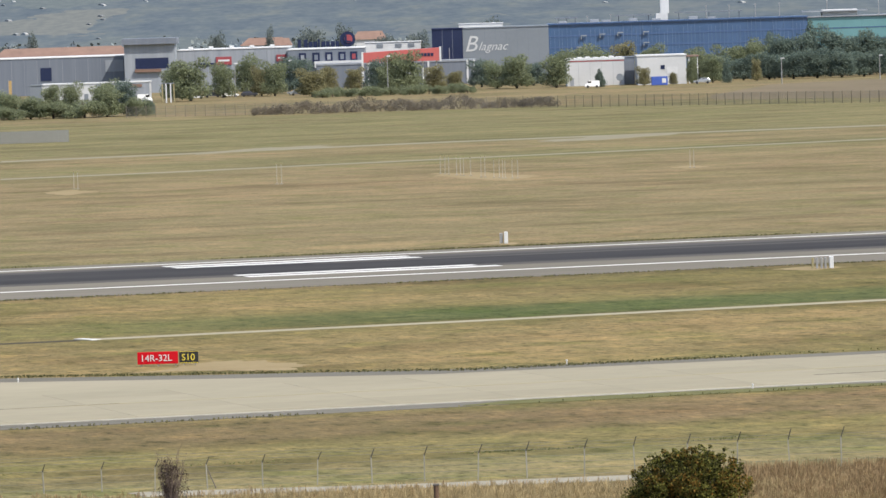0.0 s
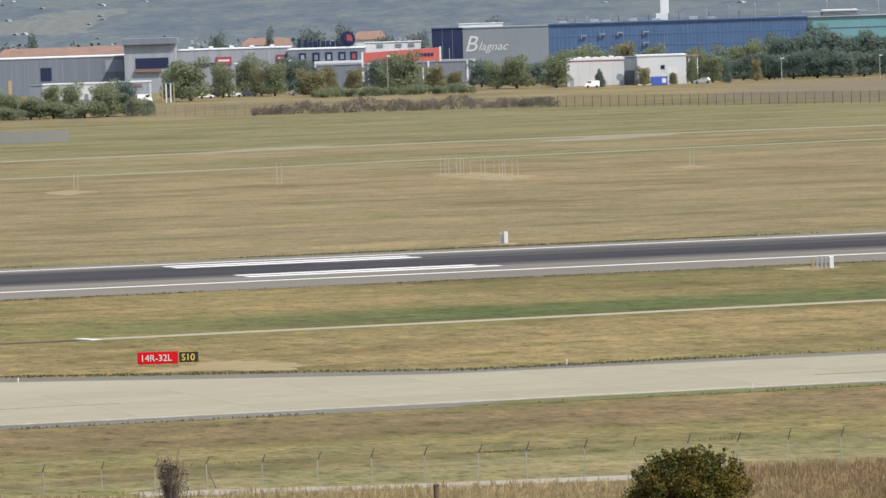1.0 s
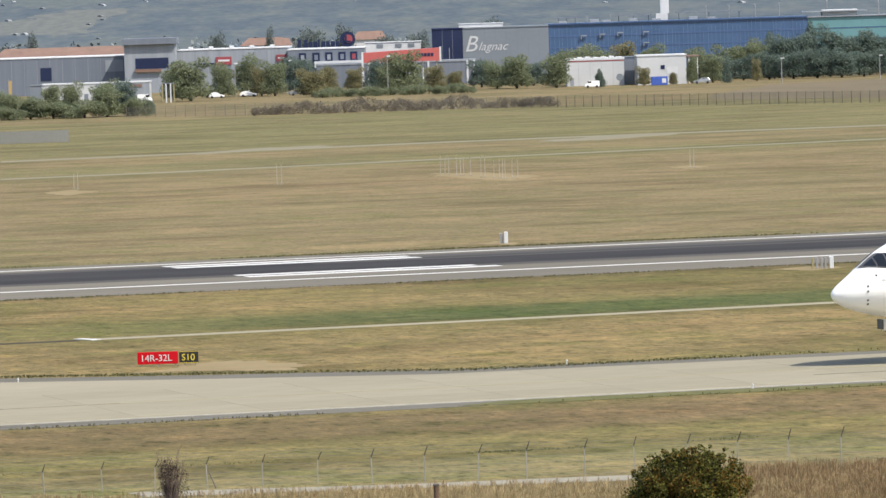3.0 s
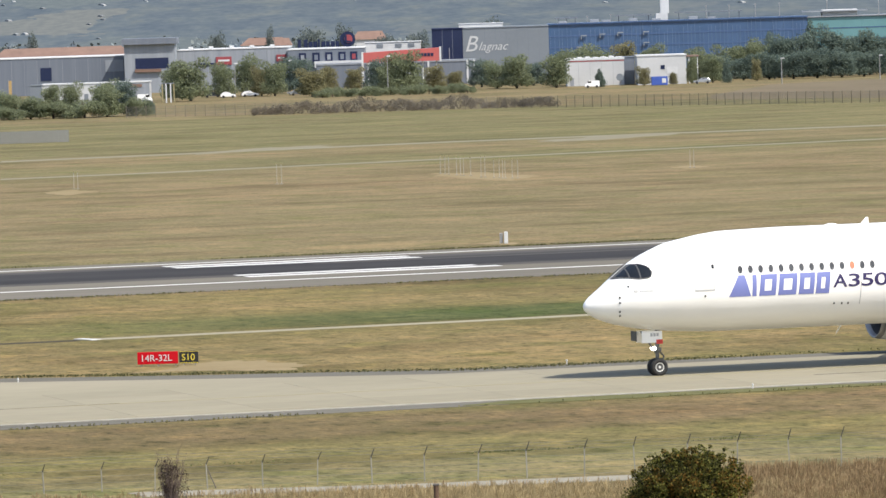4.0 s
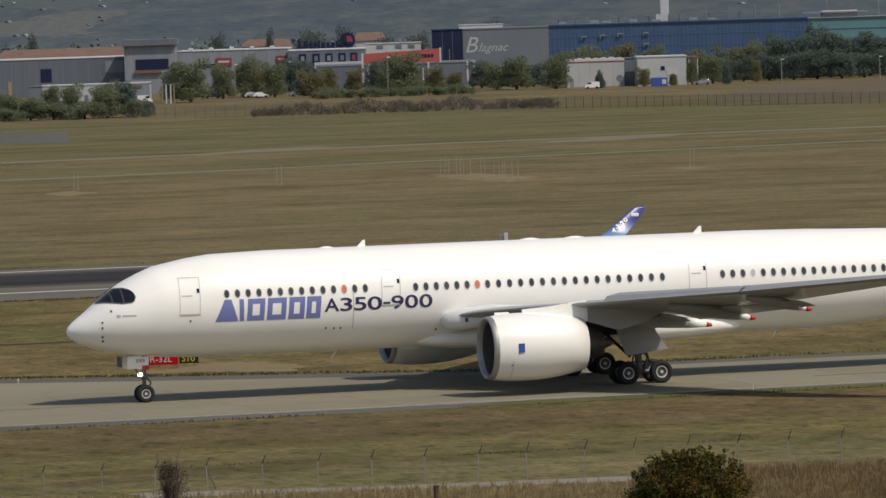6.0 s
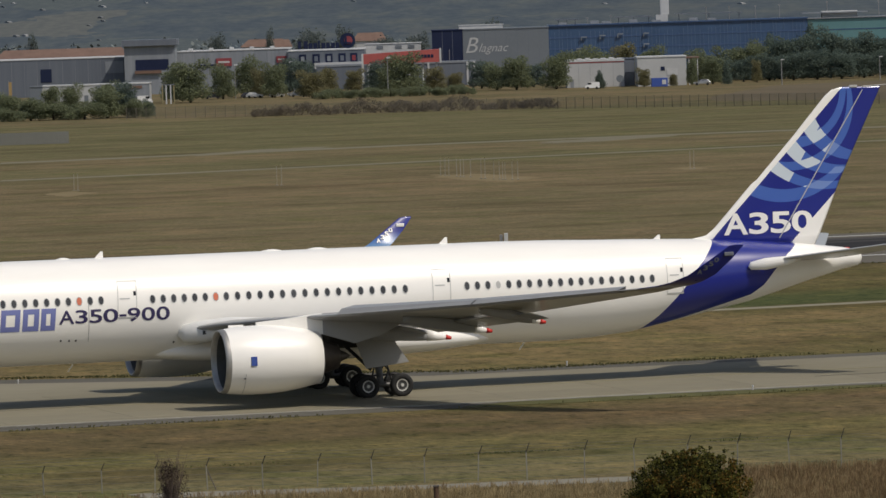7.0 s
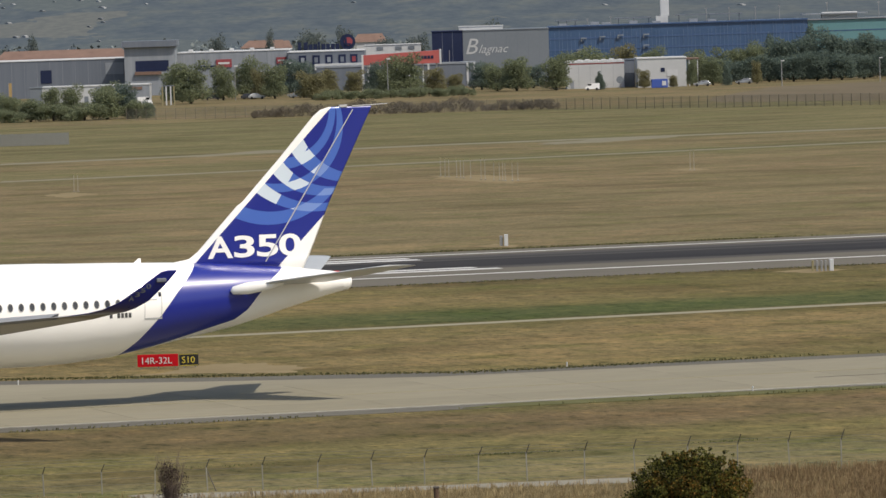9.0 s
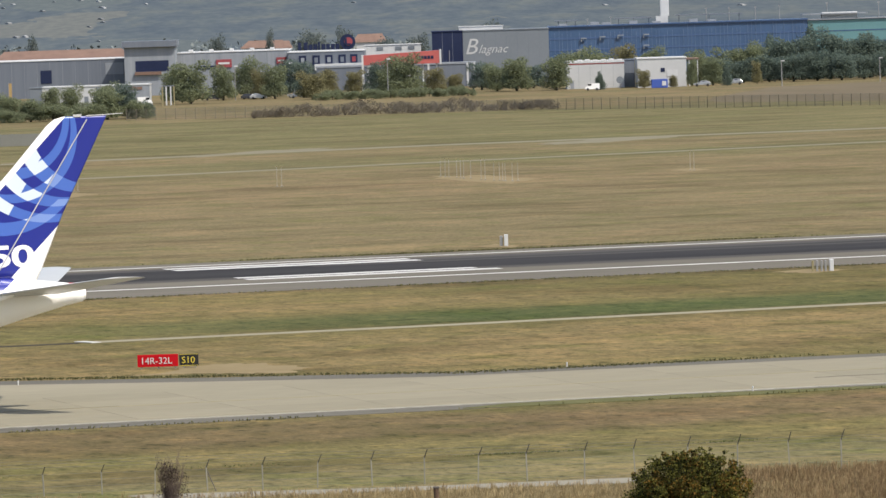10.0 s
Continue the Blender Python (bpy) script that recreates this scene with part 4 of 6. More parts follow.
def leaves(name, dark, light, vary=0.5):
    return leafy(worn(name, dark, light, 0.35, 0.7, fine=8, bump=0.0, by_island=vary), 0.55)


# tree leaf colours are lifted paler, distance haze put into the base colour
LEAF_GREEN = leaves("hazed_green_leaves", (0.165, 0.192, 0.122), (0.238, 0.262, 0.148), 0.18)
LEAF_DARK = leaves("hazed_dark_green_leaves", (0.115, 0.155, 0.135), (0.17, 0.212, 0.168), 0.18)
LEAF_OLIVE = leaves("hazed_olive_leaves", (0.185, 0.175, 0.10), (0.275, 0.255, 0.135), 0.18)
LEAF_FAR = leaves("hazed_far_leaves", (0.125, 0.15, 0.145), (0.18, 0.205, 0.185), 0.18)
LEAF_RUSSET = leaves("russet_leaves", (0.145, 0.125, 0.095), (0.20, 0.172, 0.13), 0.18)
BARK = worn("bark", (0.035, 0.028, 0.022), (0.07, 0.058, 0.045), 3, 0.9)


def view_at(x, d, z=0.0, turn=0.0):
    return Matrix.Translation(spot(x, d, z)) @ pose(0, 0, 0, 0, 0, turn - YAW)


def thing_at(name, label, category, x, d, turn=0.0, group="", kind=""):
    e = new(name)
    e.matrix_basis = view_at(x, d, 0.0, turn)
    return tagged(e, label, category, group, kind)


# ------------------------------------------------------------------ hills behind the town
def hill_material():
    m, t, b = shader("haze_tinted_hillside", 0.95)
    b.inputs["Specular IOR Level"].default_value = 0.0
    # distance haze is mixed into these base colours as blue-grey
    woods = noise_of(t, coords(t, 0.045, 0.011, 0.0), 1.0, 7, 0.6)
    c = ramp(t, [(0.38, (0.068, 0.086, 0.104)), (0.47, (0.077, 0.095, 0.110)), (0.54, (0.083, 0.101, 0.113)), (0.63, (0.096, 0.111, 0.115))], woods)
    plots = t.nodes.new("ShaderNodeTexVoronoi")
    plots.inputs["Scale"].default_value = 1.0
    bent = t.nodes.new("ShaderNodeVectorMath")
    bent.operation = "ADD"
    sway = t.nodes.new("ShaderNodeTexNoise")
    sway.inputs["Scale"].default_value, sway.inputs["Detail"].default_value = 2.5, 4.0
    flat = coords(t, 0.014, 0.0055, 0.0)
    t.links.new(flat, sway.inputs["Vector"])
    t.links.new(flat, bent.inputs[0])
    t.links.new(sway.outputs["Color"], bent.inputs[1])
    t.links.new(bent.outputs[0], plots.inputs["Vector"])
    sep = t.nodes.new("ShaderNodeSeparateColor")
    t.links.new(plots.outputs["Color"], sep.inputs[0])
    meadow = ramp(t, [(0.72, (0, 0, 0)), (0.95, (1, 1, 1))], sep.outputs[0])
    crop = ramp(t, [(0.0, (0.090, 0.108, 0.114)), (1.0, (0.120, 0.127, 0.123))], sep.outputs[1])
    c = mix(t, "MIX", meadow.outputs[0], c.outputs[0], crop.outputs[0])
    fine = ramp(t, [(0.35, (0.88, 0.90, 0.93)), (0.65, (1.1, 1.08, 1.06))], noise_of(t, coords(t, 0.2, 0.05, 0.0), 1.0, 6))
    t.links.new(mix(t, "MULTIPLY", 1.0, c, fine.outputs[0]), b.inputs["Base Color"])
    return m


def build_hills():
    nx, ny = 90, 40
    verts, faces = [], []
    for j in range(ny + 1):
        d = 2350 + 2350 * j / ny
        for i in range(nx + 1):
            x = -1100 + 2200 * i / nx
            u = max(0.0, (d - 2450) / 2250)
            z = -0.5 + 120 * u ** 1.15 * (0.85 + 0.35 * noise.noise((x / 420, d / 700, 3.0))) + 9 * u * noise.noise((x / 110, d / 180, 8.0))
            verts.append((x, d, z))
    for j in range(ny):
        for i in range(nx):
            a = j * (nx + 1) + i
            faces.append((a, a + 1, a + nx + 2, a + nx + 1))
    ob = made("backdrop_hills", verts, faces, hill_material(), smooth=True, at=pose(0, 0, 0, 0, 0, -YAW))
    tagged(ob, "wooded hills behind the town, tinted blue-green for haze", "hills", kind="structure")
    rng = random.Random(5)

    def height(x, d):
        u = max(0.0, (d - 2450) / 2250)
        return -0.5 + 120 * u ** 1.15 * (0.85 + 0.35 * noise.noise((x / 420, d / 700, 3.0))) + 9 * u * noise.noise((x / 110, d / 180, 8.0))
    bm = bmesh.new()
    for k in range(64):
        d = rng.uniform(2700, 4100)
        x = (rng.uniform(-285, -205) if k < 40 else rng.uniform(-285, 285)) * d / 4000
        p = spot(x, d, height(x, d))
        w, h = rng.uniform(0.5, 1.8), rng.uniform(0.12, 0.45)
        vs = [bm.verts.new(p + Vector(q)) for q in ((-w / 2, -4, -0.6), (w / 2, -4, -0.6), (w / 2, 4, -0.6), (-w / 2, 4, -0.6), (-w / 2, -4, h), (w / 2, -4, h), (w / 2, 4, h), (-w / 2, 4, h), (-w / 2, 0, h + 0.4), (w / 2, 0, h + 0.4))]
        for q in ((0, 1, 5, 4), (2, 3, 7, 6), (1, 2, 6, 9, 5), (3, 0, 4, 8, 7), (4, 5, 9, 8), (6, 7, 8, 9)):
            bm.faces.new([vs[i] for i in q])
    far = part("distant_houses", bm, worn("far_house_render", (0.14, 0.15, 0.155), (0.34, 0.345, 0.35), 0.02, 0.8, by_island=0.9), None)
    tagged(far, "tiny pale houses scattered over the hazy hillside", "houses", kind="stuff")


# ------------------------------------------------------------------ trees


def leaf_cloud(rng, lobes, count, size, flat=0.8):
    """Many small crossed leaf tufts spread in the shells of several lobes."""
    pts = np.empty((count, 3))
    vol = np.array([l[3] ** 2 for l in lobes])
    pick = np.array(rng.choices(range(len(lobes)), weights=vol, k=count))
    g = np.random.RandomState(rng.randrange(1 << 30))
    dirs = g.normal(size=(count, 3))
    dirs /= np.linalg.norm(dirs, axis=1)[:, None]
    rad = g.uniform(0.45, 1.0, count) ** 0.6 * (1 + 0.16 * g.normal(size=count))
    L = np.array(lobes)[pick]
    pts = L[:, :3] + dirs * (rad * L[:, 3])[:, None] * np.array((1, 1, flat))
    a = g.normal(size=(count, 3))
    a /= np.linalg.norm(a, axis=1)[:, None]
    b = np.cross(a, g.normal(size=(count, 3)))
    b /= np.linalg.norm(b, axis=1)[:, None]
    s = size * g.uniform(0.5, 1.35, count)[:, None]
    quad = np.stack([pts + a * s, pts + b * s * 0.7, pts - a * s, pts - b * s * 0.7], 1).reshape(-1, 3)
    return quad, [(4 * k, 4 * k + 1, 4 * k + 2, 4 * k + 3) for k in range(count)]


build_hills()


def tree_variant(seed, leaf_mat, shape="round", count=7000):
    """A tree one metre high and about one wide; scaled where it stands."""
    rng = random.Random(seed)
    tree = new("tree")
    bm = bmesh.new()
    tips = []
    trunk_h = 0.30 if shape == "round" else 0.16
    rod(bm, (0, 0, -0.02), (0.01, 0, trunk_h), 0.035, 0.025, 8)
    rod(bm, (0.01, 0, trunk_h), (0, 0.01, 0.8 if shape != "bush" else 0.5), 0.025, 0.006, 7)
    for k in range(7):
        a, z0 = k * 2.4 + rng.random(), trunk_h * 0.8 + 0.06 * k
        r, z1 = rng.uniform(0.22, 0.38), z0 + rng.uniform(0.12, 0.3)
        tip = (r * math.cos(a), r * math.sin(a), z1)
        rod(bm, (0, 0, z0), tip, 0.016, 0.004, 5)
        tips.append(tip)
    part("trunk", bm, BARK, tree)
    lobes = []
    if shape == "round":
        lobes = [(x * 0.8, y * 0.8, z + 0.08, rng.uniform(0.16, 0.25)) for x, y, z in tips] + [(0.02, 0, 0.78, 0.2), (0.0, 0, 0.55, 0.3), (0.12, 0.1, 0.42, 0.25), (-0.14, -0.1, 0.40, 0.25), (0.22, -0.2, 0.28, 0.21), (-0.25, 0.1, 0.26, 0.2), (0.05, 0.26, 0.25, 0.2), (-0.08, -0.28, 0.22, 0.2), (0.28, 0.08, 0.2, 0.16), (0.0, 0.0, 0.2, 0.2), (-0.2, -0.2, 0.16, 0.14)]
    elif shape == "bush":
        lobes = [(rng.uniform(-0.35, 0.35), rng.uniform(-0.35, 0.35), rng.uniform(0.1, 0.62), rng.uniform(0.15, 0.3)) for _ in range(13)]
    else:
        lobes = [(rng.uniform(-0.05, 0.05), rng.uniform(-0.05, 0.05), 0.16 + 0.82 * k / 11, 0.34 * (1 - k / 11.5) ** 0.8 + 0.03) for k in range(12)]
    v, f = leaf_cloud(rng, lobes, count, 0.022 if shape != "cone" else 0.02)
    v[:, 2] = np.maximum(v[:, 2], 0.01)
    made("crown", v, f, leaf_mat, tree)
    return tree


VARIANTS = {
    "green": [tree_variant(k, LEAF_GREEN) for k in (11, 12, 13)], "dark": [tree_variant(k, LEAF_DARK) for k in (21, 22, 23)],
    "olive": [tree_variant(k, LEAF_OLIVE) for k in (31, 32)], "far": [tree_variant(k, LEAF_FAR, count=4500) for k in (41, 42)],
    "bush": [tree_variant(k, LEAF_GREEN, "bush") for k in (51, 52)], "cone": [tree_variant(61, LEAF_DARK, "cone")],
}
TREE_WORDS = {"green": "leafy green deciduous tree", "dark": "dense dark green tree", "olive": "tree with yellowing olive leaves", "far": "hazy green tree behind the buildings",
              "bush": "rounded green shrub", "cone": "tall dark conifer"}
_used = set()


def plant(kind, x, d, h, w, where, seed):
    src = VARIANTS[kind][seed % len(VARIANTS[kind])]
    m = Matrix.Translation(spot(x, d)) @ pose(0, 0, 0, 0, 0, (seed * 77) % 360) @ Matrix.Diagonal((w, w, h, 1))
    if src.name in _used:
        t = copy_thing(src, m @ Matrix.Diagonal((1 / src.scale.x, 1 / src.scale.y, 1 / src.scale.z, 1)))
    else:
        _used.add(src.name)
        src.location, src.rotation_euler, src.scale = m.to_translation(), pose(0, 0, 0, 0, 0, (seed * 77) % 360).to_euler(), (w, w, h)
        t = src
    tagged(t, TREE_WORDS[kind] + " " + where, "tree" if kind != "bush" else "shrub", "trees " + where)
    return t


MID = [("green", -60.6, 1560, 10.3, 10.5), ("green", -53.9, 1600, 8.7, 7.2), ("green", -48.1, 1620, 9.6, 8.2), ("green", -40.9, 1600, 8.6, 7.4), ("dark", -36.3, 1640, 9.5, 8.4),
       ("olive", -30.9, 1570, 6.5, 9.0), ("olive", -28.3, 1640, 6.8, 6.0), ("olive", -21.6, 1660, 5.6, 6.0), ("dark", -16.0, 1640, 7.7, 6.6), ("green", -8.4, 1600, 10.1, 11.0), ("green", -12.5, 1615, 6.5, 6.5),
       ("olive", -0.7, 1620, 5.9, 6.6), ("olive", 4.4, 1640, 4.5, 5.0), ("dark", 11.3, 1640, 7.2, 7.0), ("green", 15.0, 1610, 6.4, 8.0), ("green", 19.8, 1600, 8.3, 9.2), ("dark", 24.7, 1640, 6.1, 6.6), ("green", 29.6, 1590, 8.5, 8.6),
       ("green", -65.5, 1580, 8.0, 7.0), ("olive", -44.5, 1610, 7.0, 6.0), ("dark", -33.0, 1600, 5.0, 6.0)]
LEFT = [("green", -93.1, 1380, 5.7, 7.0), ("green", -87.6, 1370, 4.8, 6.6), ("bush", -82.7, 1370, 4.6, 7.2), ("green", -85.3, 1480, 5.9, 5.4), ("bush", -75.8, 1365, 5.0, 7.0), ("green", -71.2, 1370, 6.9, 7.4), ("dark", -67.2, 1375, 7.2, 6.0),
        ("bush", -64.9, 1370, 4.9, 5.0), ("green", -91.1, 1500, 5.6, 5.0), ("bush", -97.5, 1372, 4.5, 6.0), ("bush", -79.0, 1372, 3.6, 5.0), ("bush", -91.0, 1366, 3.4, 5.0), ("green", -75.0, 1440, 6.6, 5.6), ("dark", -62.5, 1372, 3.6, 3.0)]
RIGHT = [("green", 66.5, 1620, 8.5, 8.0), ("green", 68.6, 1590, 6.6, 6.0), ("green", 74.9, 1640, 8.8, 9.0), ("green", 79.9, 1640, 9.0, 8.6), ("green", 84.1, 1650, 9.2, 8.6), ("dark", 87.9, 1640, 10.2, 9.8), ("dark", 92.3, 1640, 11.2, 9.8),
         ("cone", 96.8, 1650, 14.2, 9.0), ("dark", 101.0, 1640, 12.3, 9.8), ("dark", 106.1, 1640, 10.4, 9.8), ("dark", 111.2, 1640, 10.9, 10), ("dark", 116.3, 1640, 10.4, 10), ("cone", 71.7, 1580, 5.2, 3.4), ("olive", 79.6, 1590, 5.5, 3.0),
         ("dark", 84.0, 1615, 6.5, 8.0), ("dark", 90.0, 1612, 7.0, 8.5), ("dark", 96.0, 1612, 7.2, 8.5), ("dark", 102.0, 1610, 7.0, 8.5), ("dark", 108.0, 1615, 6.5, 8.5), ("dark", 114.0, 1615, 6.6, 8.0), ("dark", 77.5, 1615, 6.0, 7.0), ("dark", 72.0, 1625, 6.5, 7),
         ("cone", 40.1, 1577, 4.6, 3.6), ("olive", 51.0, 1577, 4.5, 4.2), ("olive", 58.2, 1577, 3.1, 2.4), ("green", 63.2, 1585, 6.1, 3.0), ("dark", 121.0, 1640, 10.5, 9.0)]
BACK = [("far", -120.0, 1900, 16.2, 6), ("far", -65.2, 1900, 15.6, 6), ("far", -49.7, 1900, 16.0, 4), ("far", -38.5, 1950, 15.7, 12), ("far", -27.8, 1950, 15.7, 8), ("far", -14.6, 1950, 12.9, 9), ("far", -5.7, 1950, 13.0, 9), ("far", 16.5, 2000, 17.0, 9),
        ("green", 41.6, 1700, 8.7, 12), ("green", 36.0, 1710, 8.2, 9), ("olive", 50.5, 1720, 9.3, 9), ("green", 57.0, 1700, 8.4, 8), ("dark", 88.1, 1680, 10.8, 5), ("far", -128.4, 1900, 12.6, 5)]
for n, (group, where) in enumerate(((MID, "in front of the retail park"), (LEFT, "beside the airfield fence"), (RIGHT, "at the edge of the field"), (BACK, "behind the retail park"))):
    for k, (kind, x, d, h, w) in enumerate(group):
        plant(kind, x, d, h, w * (1.25 if n == 1 else 1.12), where, k + 5 * n)
for k in range(16):
    plant("bush", -28 + 2.35 * k, 1545 + 6 * (k % 3), 2.6 + 0.5 * ((k * 7) % 4) / 3, 4.2, "in the hedge by the car park", k)


def thicket():
    """The long dry hedge before the far fence."""
    rng = random.Random(9)
    lobes = []
    for k in range(420):
        x = rng.uniform(-39, 25)
        top = 2.5 + 0.7 * math.sin(x * 0.5) * math.sin(x * 0.13 + 1) - (0.9 if x < -33 else 0) - (0.8 if x > 9 else 0)
        p = spot(x, 1331 + rng.uniform(-7, 7))
        lobes.append((p.x, p.y, rng.uniform(0.3, max(0.5, top - 0.4)), rng.uniform(0.5, 0.95)))
    v, f = leaf_cloud(rng, lobes, 34000, 0.12)
    v[:, 2] = np.maximum(v[:, 2], 0.0)
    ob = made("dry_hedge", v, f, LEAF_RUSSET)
    tagged(ob, "long low hedge of dry russet scrub beside the fence", "hedge", kind="stuff")
    lobes = []
    for k in range(260):
        x, d = rng.uniform(-330, 330), rng.uniform(2120, 2330)
        p = spot(x, d)
        lobes.append((p.x, p.y, rng.uniform(3, 9), rng.uniform(3, 5.5)))
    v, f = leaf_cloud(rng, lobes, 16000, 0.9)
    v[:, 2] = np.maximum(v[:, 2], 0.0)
    # leaf colour greyed towards blue so that it carries the distance haze
    ob = made("far_woods", v, f, worn("haze_tinted_leaves", (0.09, 0.115, 0.125), (0.14, 0.165, 0.165), 0.02, 0.8, bump=0.0, by_island=0.6))
    tagged(ob, "hazy belt of woodland beyond the town", "woods", kind="stuff")


thicket()

# ------------------------------------------------------------------ retail park


def block(name, label, x0, x1, d, deep, h, mat, roof=ROOF_WHITE, edge=0.22):
    """A flat-roofed building with a coping; parts are set from its front left foot."""
    b = thing_at(name, label, "building", x0, d)
    w = x1 - x0
    part("wall", boxed(0, w, 0, deep, -0.3, h - edge), mat, b)
    part("roof_edge", boxed(-0.15, w + 0.15, -0.15, deep + 0.15, h - edge, h), roof, b)
    return b


def panel(b, name, x0, x1, z0, z1, mat, proud=0.12, label=""):
    return part(name, boxed(x0, x1, -proud, 0.02, z0, z1), mat, b, label)


west = block("retail_hall", "long grey retail hall behind trees", -125, -85.1, 1750, 45, 10.4, CLAD_GREY)
for k in range(11):
    panel(west, "cladding_joint", 3.5 * k + 1.2, 3.5 * k + 1.28, 0, 10, CLAD_PALE, 0.04)
panel(west, "dark_window", 16.2, 19.2, 4.0, 7.6, CLAD_NAVY)
panel(west, "pale_panel", 34, 39, 6.0, 9.2, CLAD_PALE)
tiled = thing_at("tiled_roof_house", "row of low houses with terracotta roofs", "house", -124, 1795)
verts = [(0, 0, -0.3), (37, 0, -0.3), (37, 12, -0.3), (0, 12, -0.3), (0, 0, 10.4), (37, 0, 10.4), (37, 12, 10.4), (0, 12, 10.4)]
made("wall", verts, [(0, 1, 5, 4), (1, 2, 6, 5), (2, 3, 7, 6), (3, 0, 4, 7)], CLAD_WHITE, tiled)
made("roof", [(-0.5, -0.6, 10.3), (37.5, -0.6, 10.3), (37.5, 12.6, 10.3), (-0.5, 12.6, 10.3), (2, 6, 12.8), (35, 6, 12.8)], [(0, 1, 5, 4), (1, 2, 5), (2, 3, 4, 5), (3, 0, 4)], TERRACOTTA, tiled, "terracotta tiled roof")
gate = thing_at("entrance_tower", "pale grey entrance tower with a dark opening", "building", -85.0, 1735)
part("wall", boxed(0, 13.8, 0, 14, -0.3, 13.2), CLAD_PALE, gate)
part("roof_slab", boxed(-0.6, 14.4, -1.2, 15, 13.2, 14.9, 0.05), CLAD_GREY, gate, "overhanging roof slab")
panel(gate, "opening", 3.0, 12.0, 6.6, 9.5, CLAD_NAVY, 0.1, "dark glazed opening")
panel(gate, "awning", 2.8, 10, 5.7, 6.5, TERRACOTTA, 0.8)
mid = block("retail_hall", "pale grey retail hall with red signs", -71.2, -40.6, 1750, 40, 11.3, CLAD_PALE)
panel(mid, "red_sign", 10.6, 14.9, 6.9, 9.1, SIGN_RED, 0.3, "dark red sign")
panel(mid, "red_sign", 27.2, 29.9, 7.4, 9.2, SIGN_RED, 0.3, "dark red sign")
panel(mid, "sign_bar", 11.2, 14.3, 7.8, 8.3, ROOF_WHITE, 0.34)
panel(mid, "sign_bar", 27.6, 29.5, 8.1, 8.5, ROOF_WHITE, 0.34)
panel(mid, "dark_window", 5.7, 10.5, 6.6, 7.5, CLAD_NAVY)
for k in range(9):
    panel(mid, "cladding_joint", 3.3 * k + 1.5, 3.3 * k + 1.58, 0, 10.9, CLAD_GREY, 0.04)
for k in range(5):
    part("roof_vent", boxed(3 + 5.6 * k, 4.2 + 5.6 * k, 4, 6, 11.3, 12.0, 0.1), ROOF_WHITE, mid)
shop = block("hypermarket", "grey-blue hypermarket with square windows and a roof sign", -40.6, -19.8, 1740, 40, 10.6, CLAD_GREY)
for k, x in enumerate((3.0, 6.7, 10.2, 13.8, 17.0)):
    fr = panel(shop, "window_frame", x, x + 1.95, 6.9, 9.5, CLAD_NAVY, 0.15)
    part("pane", boxed(x + 0.5, x + 1.45, -0.2, -0.14, 7.5, 8.9), SIGN_RED if k == 4 else (CLAD_PALE if k % 2 == 0 else CLAD_GREY), fr)
panel(shop, "white_canopy", 7.2, 21.0, 5.4, 7.1, ROOF_WHITE, 1.2, "white canopy")
# plain blocks in place of the roof sign's letters, and its round emblem
for k, (a, w) in enumerate(((2.8, 0.9), (4.4, 1.1), (5.7, 1.1), (7.0, 1.1), (8.3, 0.5), (9.2, 1.1), (10.5, 1.0), (11.8, 1.1), (13.1, 1.0))):
    part("sign_block", boxed(a, a + w, 0.0, 0.4, 10.95, 13.1 if k in (0, 1, 4) else 12.5), CLAD_NAVY, shop)
bm = bmesh.new()
rod(bm, (16.4, 0.1, 12.9), (16.4, 0.5, 12.9), 2.1, None, 28)
em = part("round_emblem", bm, CLAD_NAVY, shop, "round navy and red emblem")
bm = bmesh.new()
rod(bm, (16.6, -0.02, 13.0), (16.6, 0.12, 13.0), 1.15, None, 24)
part("emblem_disc", bm, SIGN_RED, em)
bm = bmesh.new()
box(bm, 15.6, 16.2, -0.1, 0.0, 12.0, 13.9)
box(bm, 16.2, 17.3, -0.1, 0.0, 12.0, 12.5)
part("emblem_bar", bm, CLAD_NAVY, em)
red = thing_at("red_canopy", "long red fascia canopy with white ends", "canopy", -19.6, 1700)
made("fascia", [(0, 0, 6.7), (20.3, 0, 6.7), (20.3, 0, 10.1), (0, 0, 9.3), (0, 9, 6.7), (20.3, 9, 6.7), (20.3, 9, 10.1), (0, 9, 9.3)], [(0, 1, 2, 3), (7, 6, 5, 4), (3, 2, 6, 7), (1, 5, 6, 2), (0, 3, 7, 4), (0, 4, 5, 1)], FASCIA_RED, red)
part("end_cap", boxed(-0.5, 0.0, -0.1, 9, 0, 9.4), ROOF_WHITE, red)
part("end_cap", boxed(20.3, 20.8, -0.1, 9, 6.5, 10.3), ROOF_WHITE, red)
for k in range(5):
    part("sign_bar", boxed(14.4 + 0.9 * k, 15.1 + 0.9 * k, -0.1, 0, 7.95, 8.75), CLAD_NAVY, red)
for k in range(6):
    bm = bmesh.new()
    rod(bm, (1 + 3.7 * k, 1, 0), (1 + 3.7 * k, 1, 6.7), 0.2, None, 8)
    part("column", bm, ROOF_WHITE, red)
wall = block("service_building", "low light grey service building", -32.6, 10.3, 1720, 12, 6.6, CLAD_GREY, CLAD_PALE, 0.5)
for x in (14, 30, 40.5, 42.3):
    panel(wall, "pilaster", x, x + 0.5, 0, 6.4, ROOF_WHITE, 0.2)
par = block("cream_parapet_building", "building with a cream parapet and roof openings", -20.2, -4.4, 1790, 15, 11.5, ROOF_WHITE)
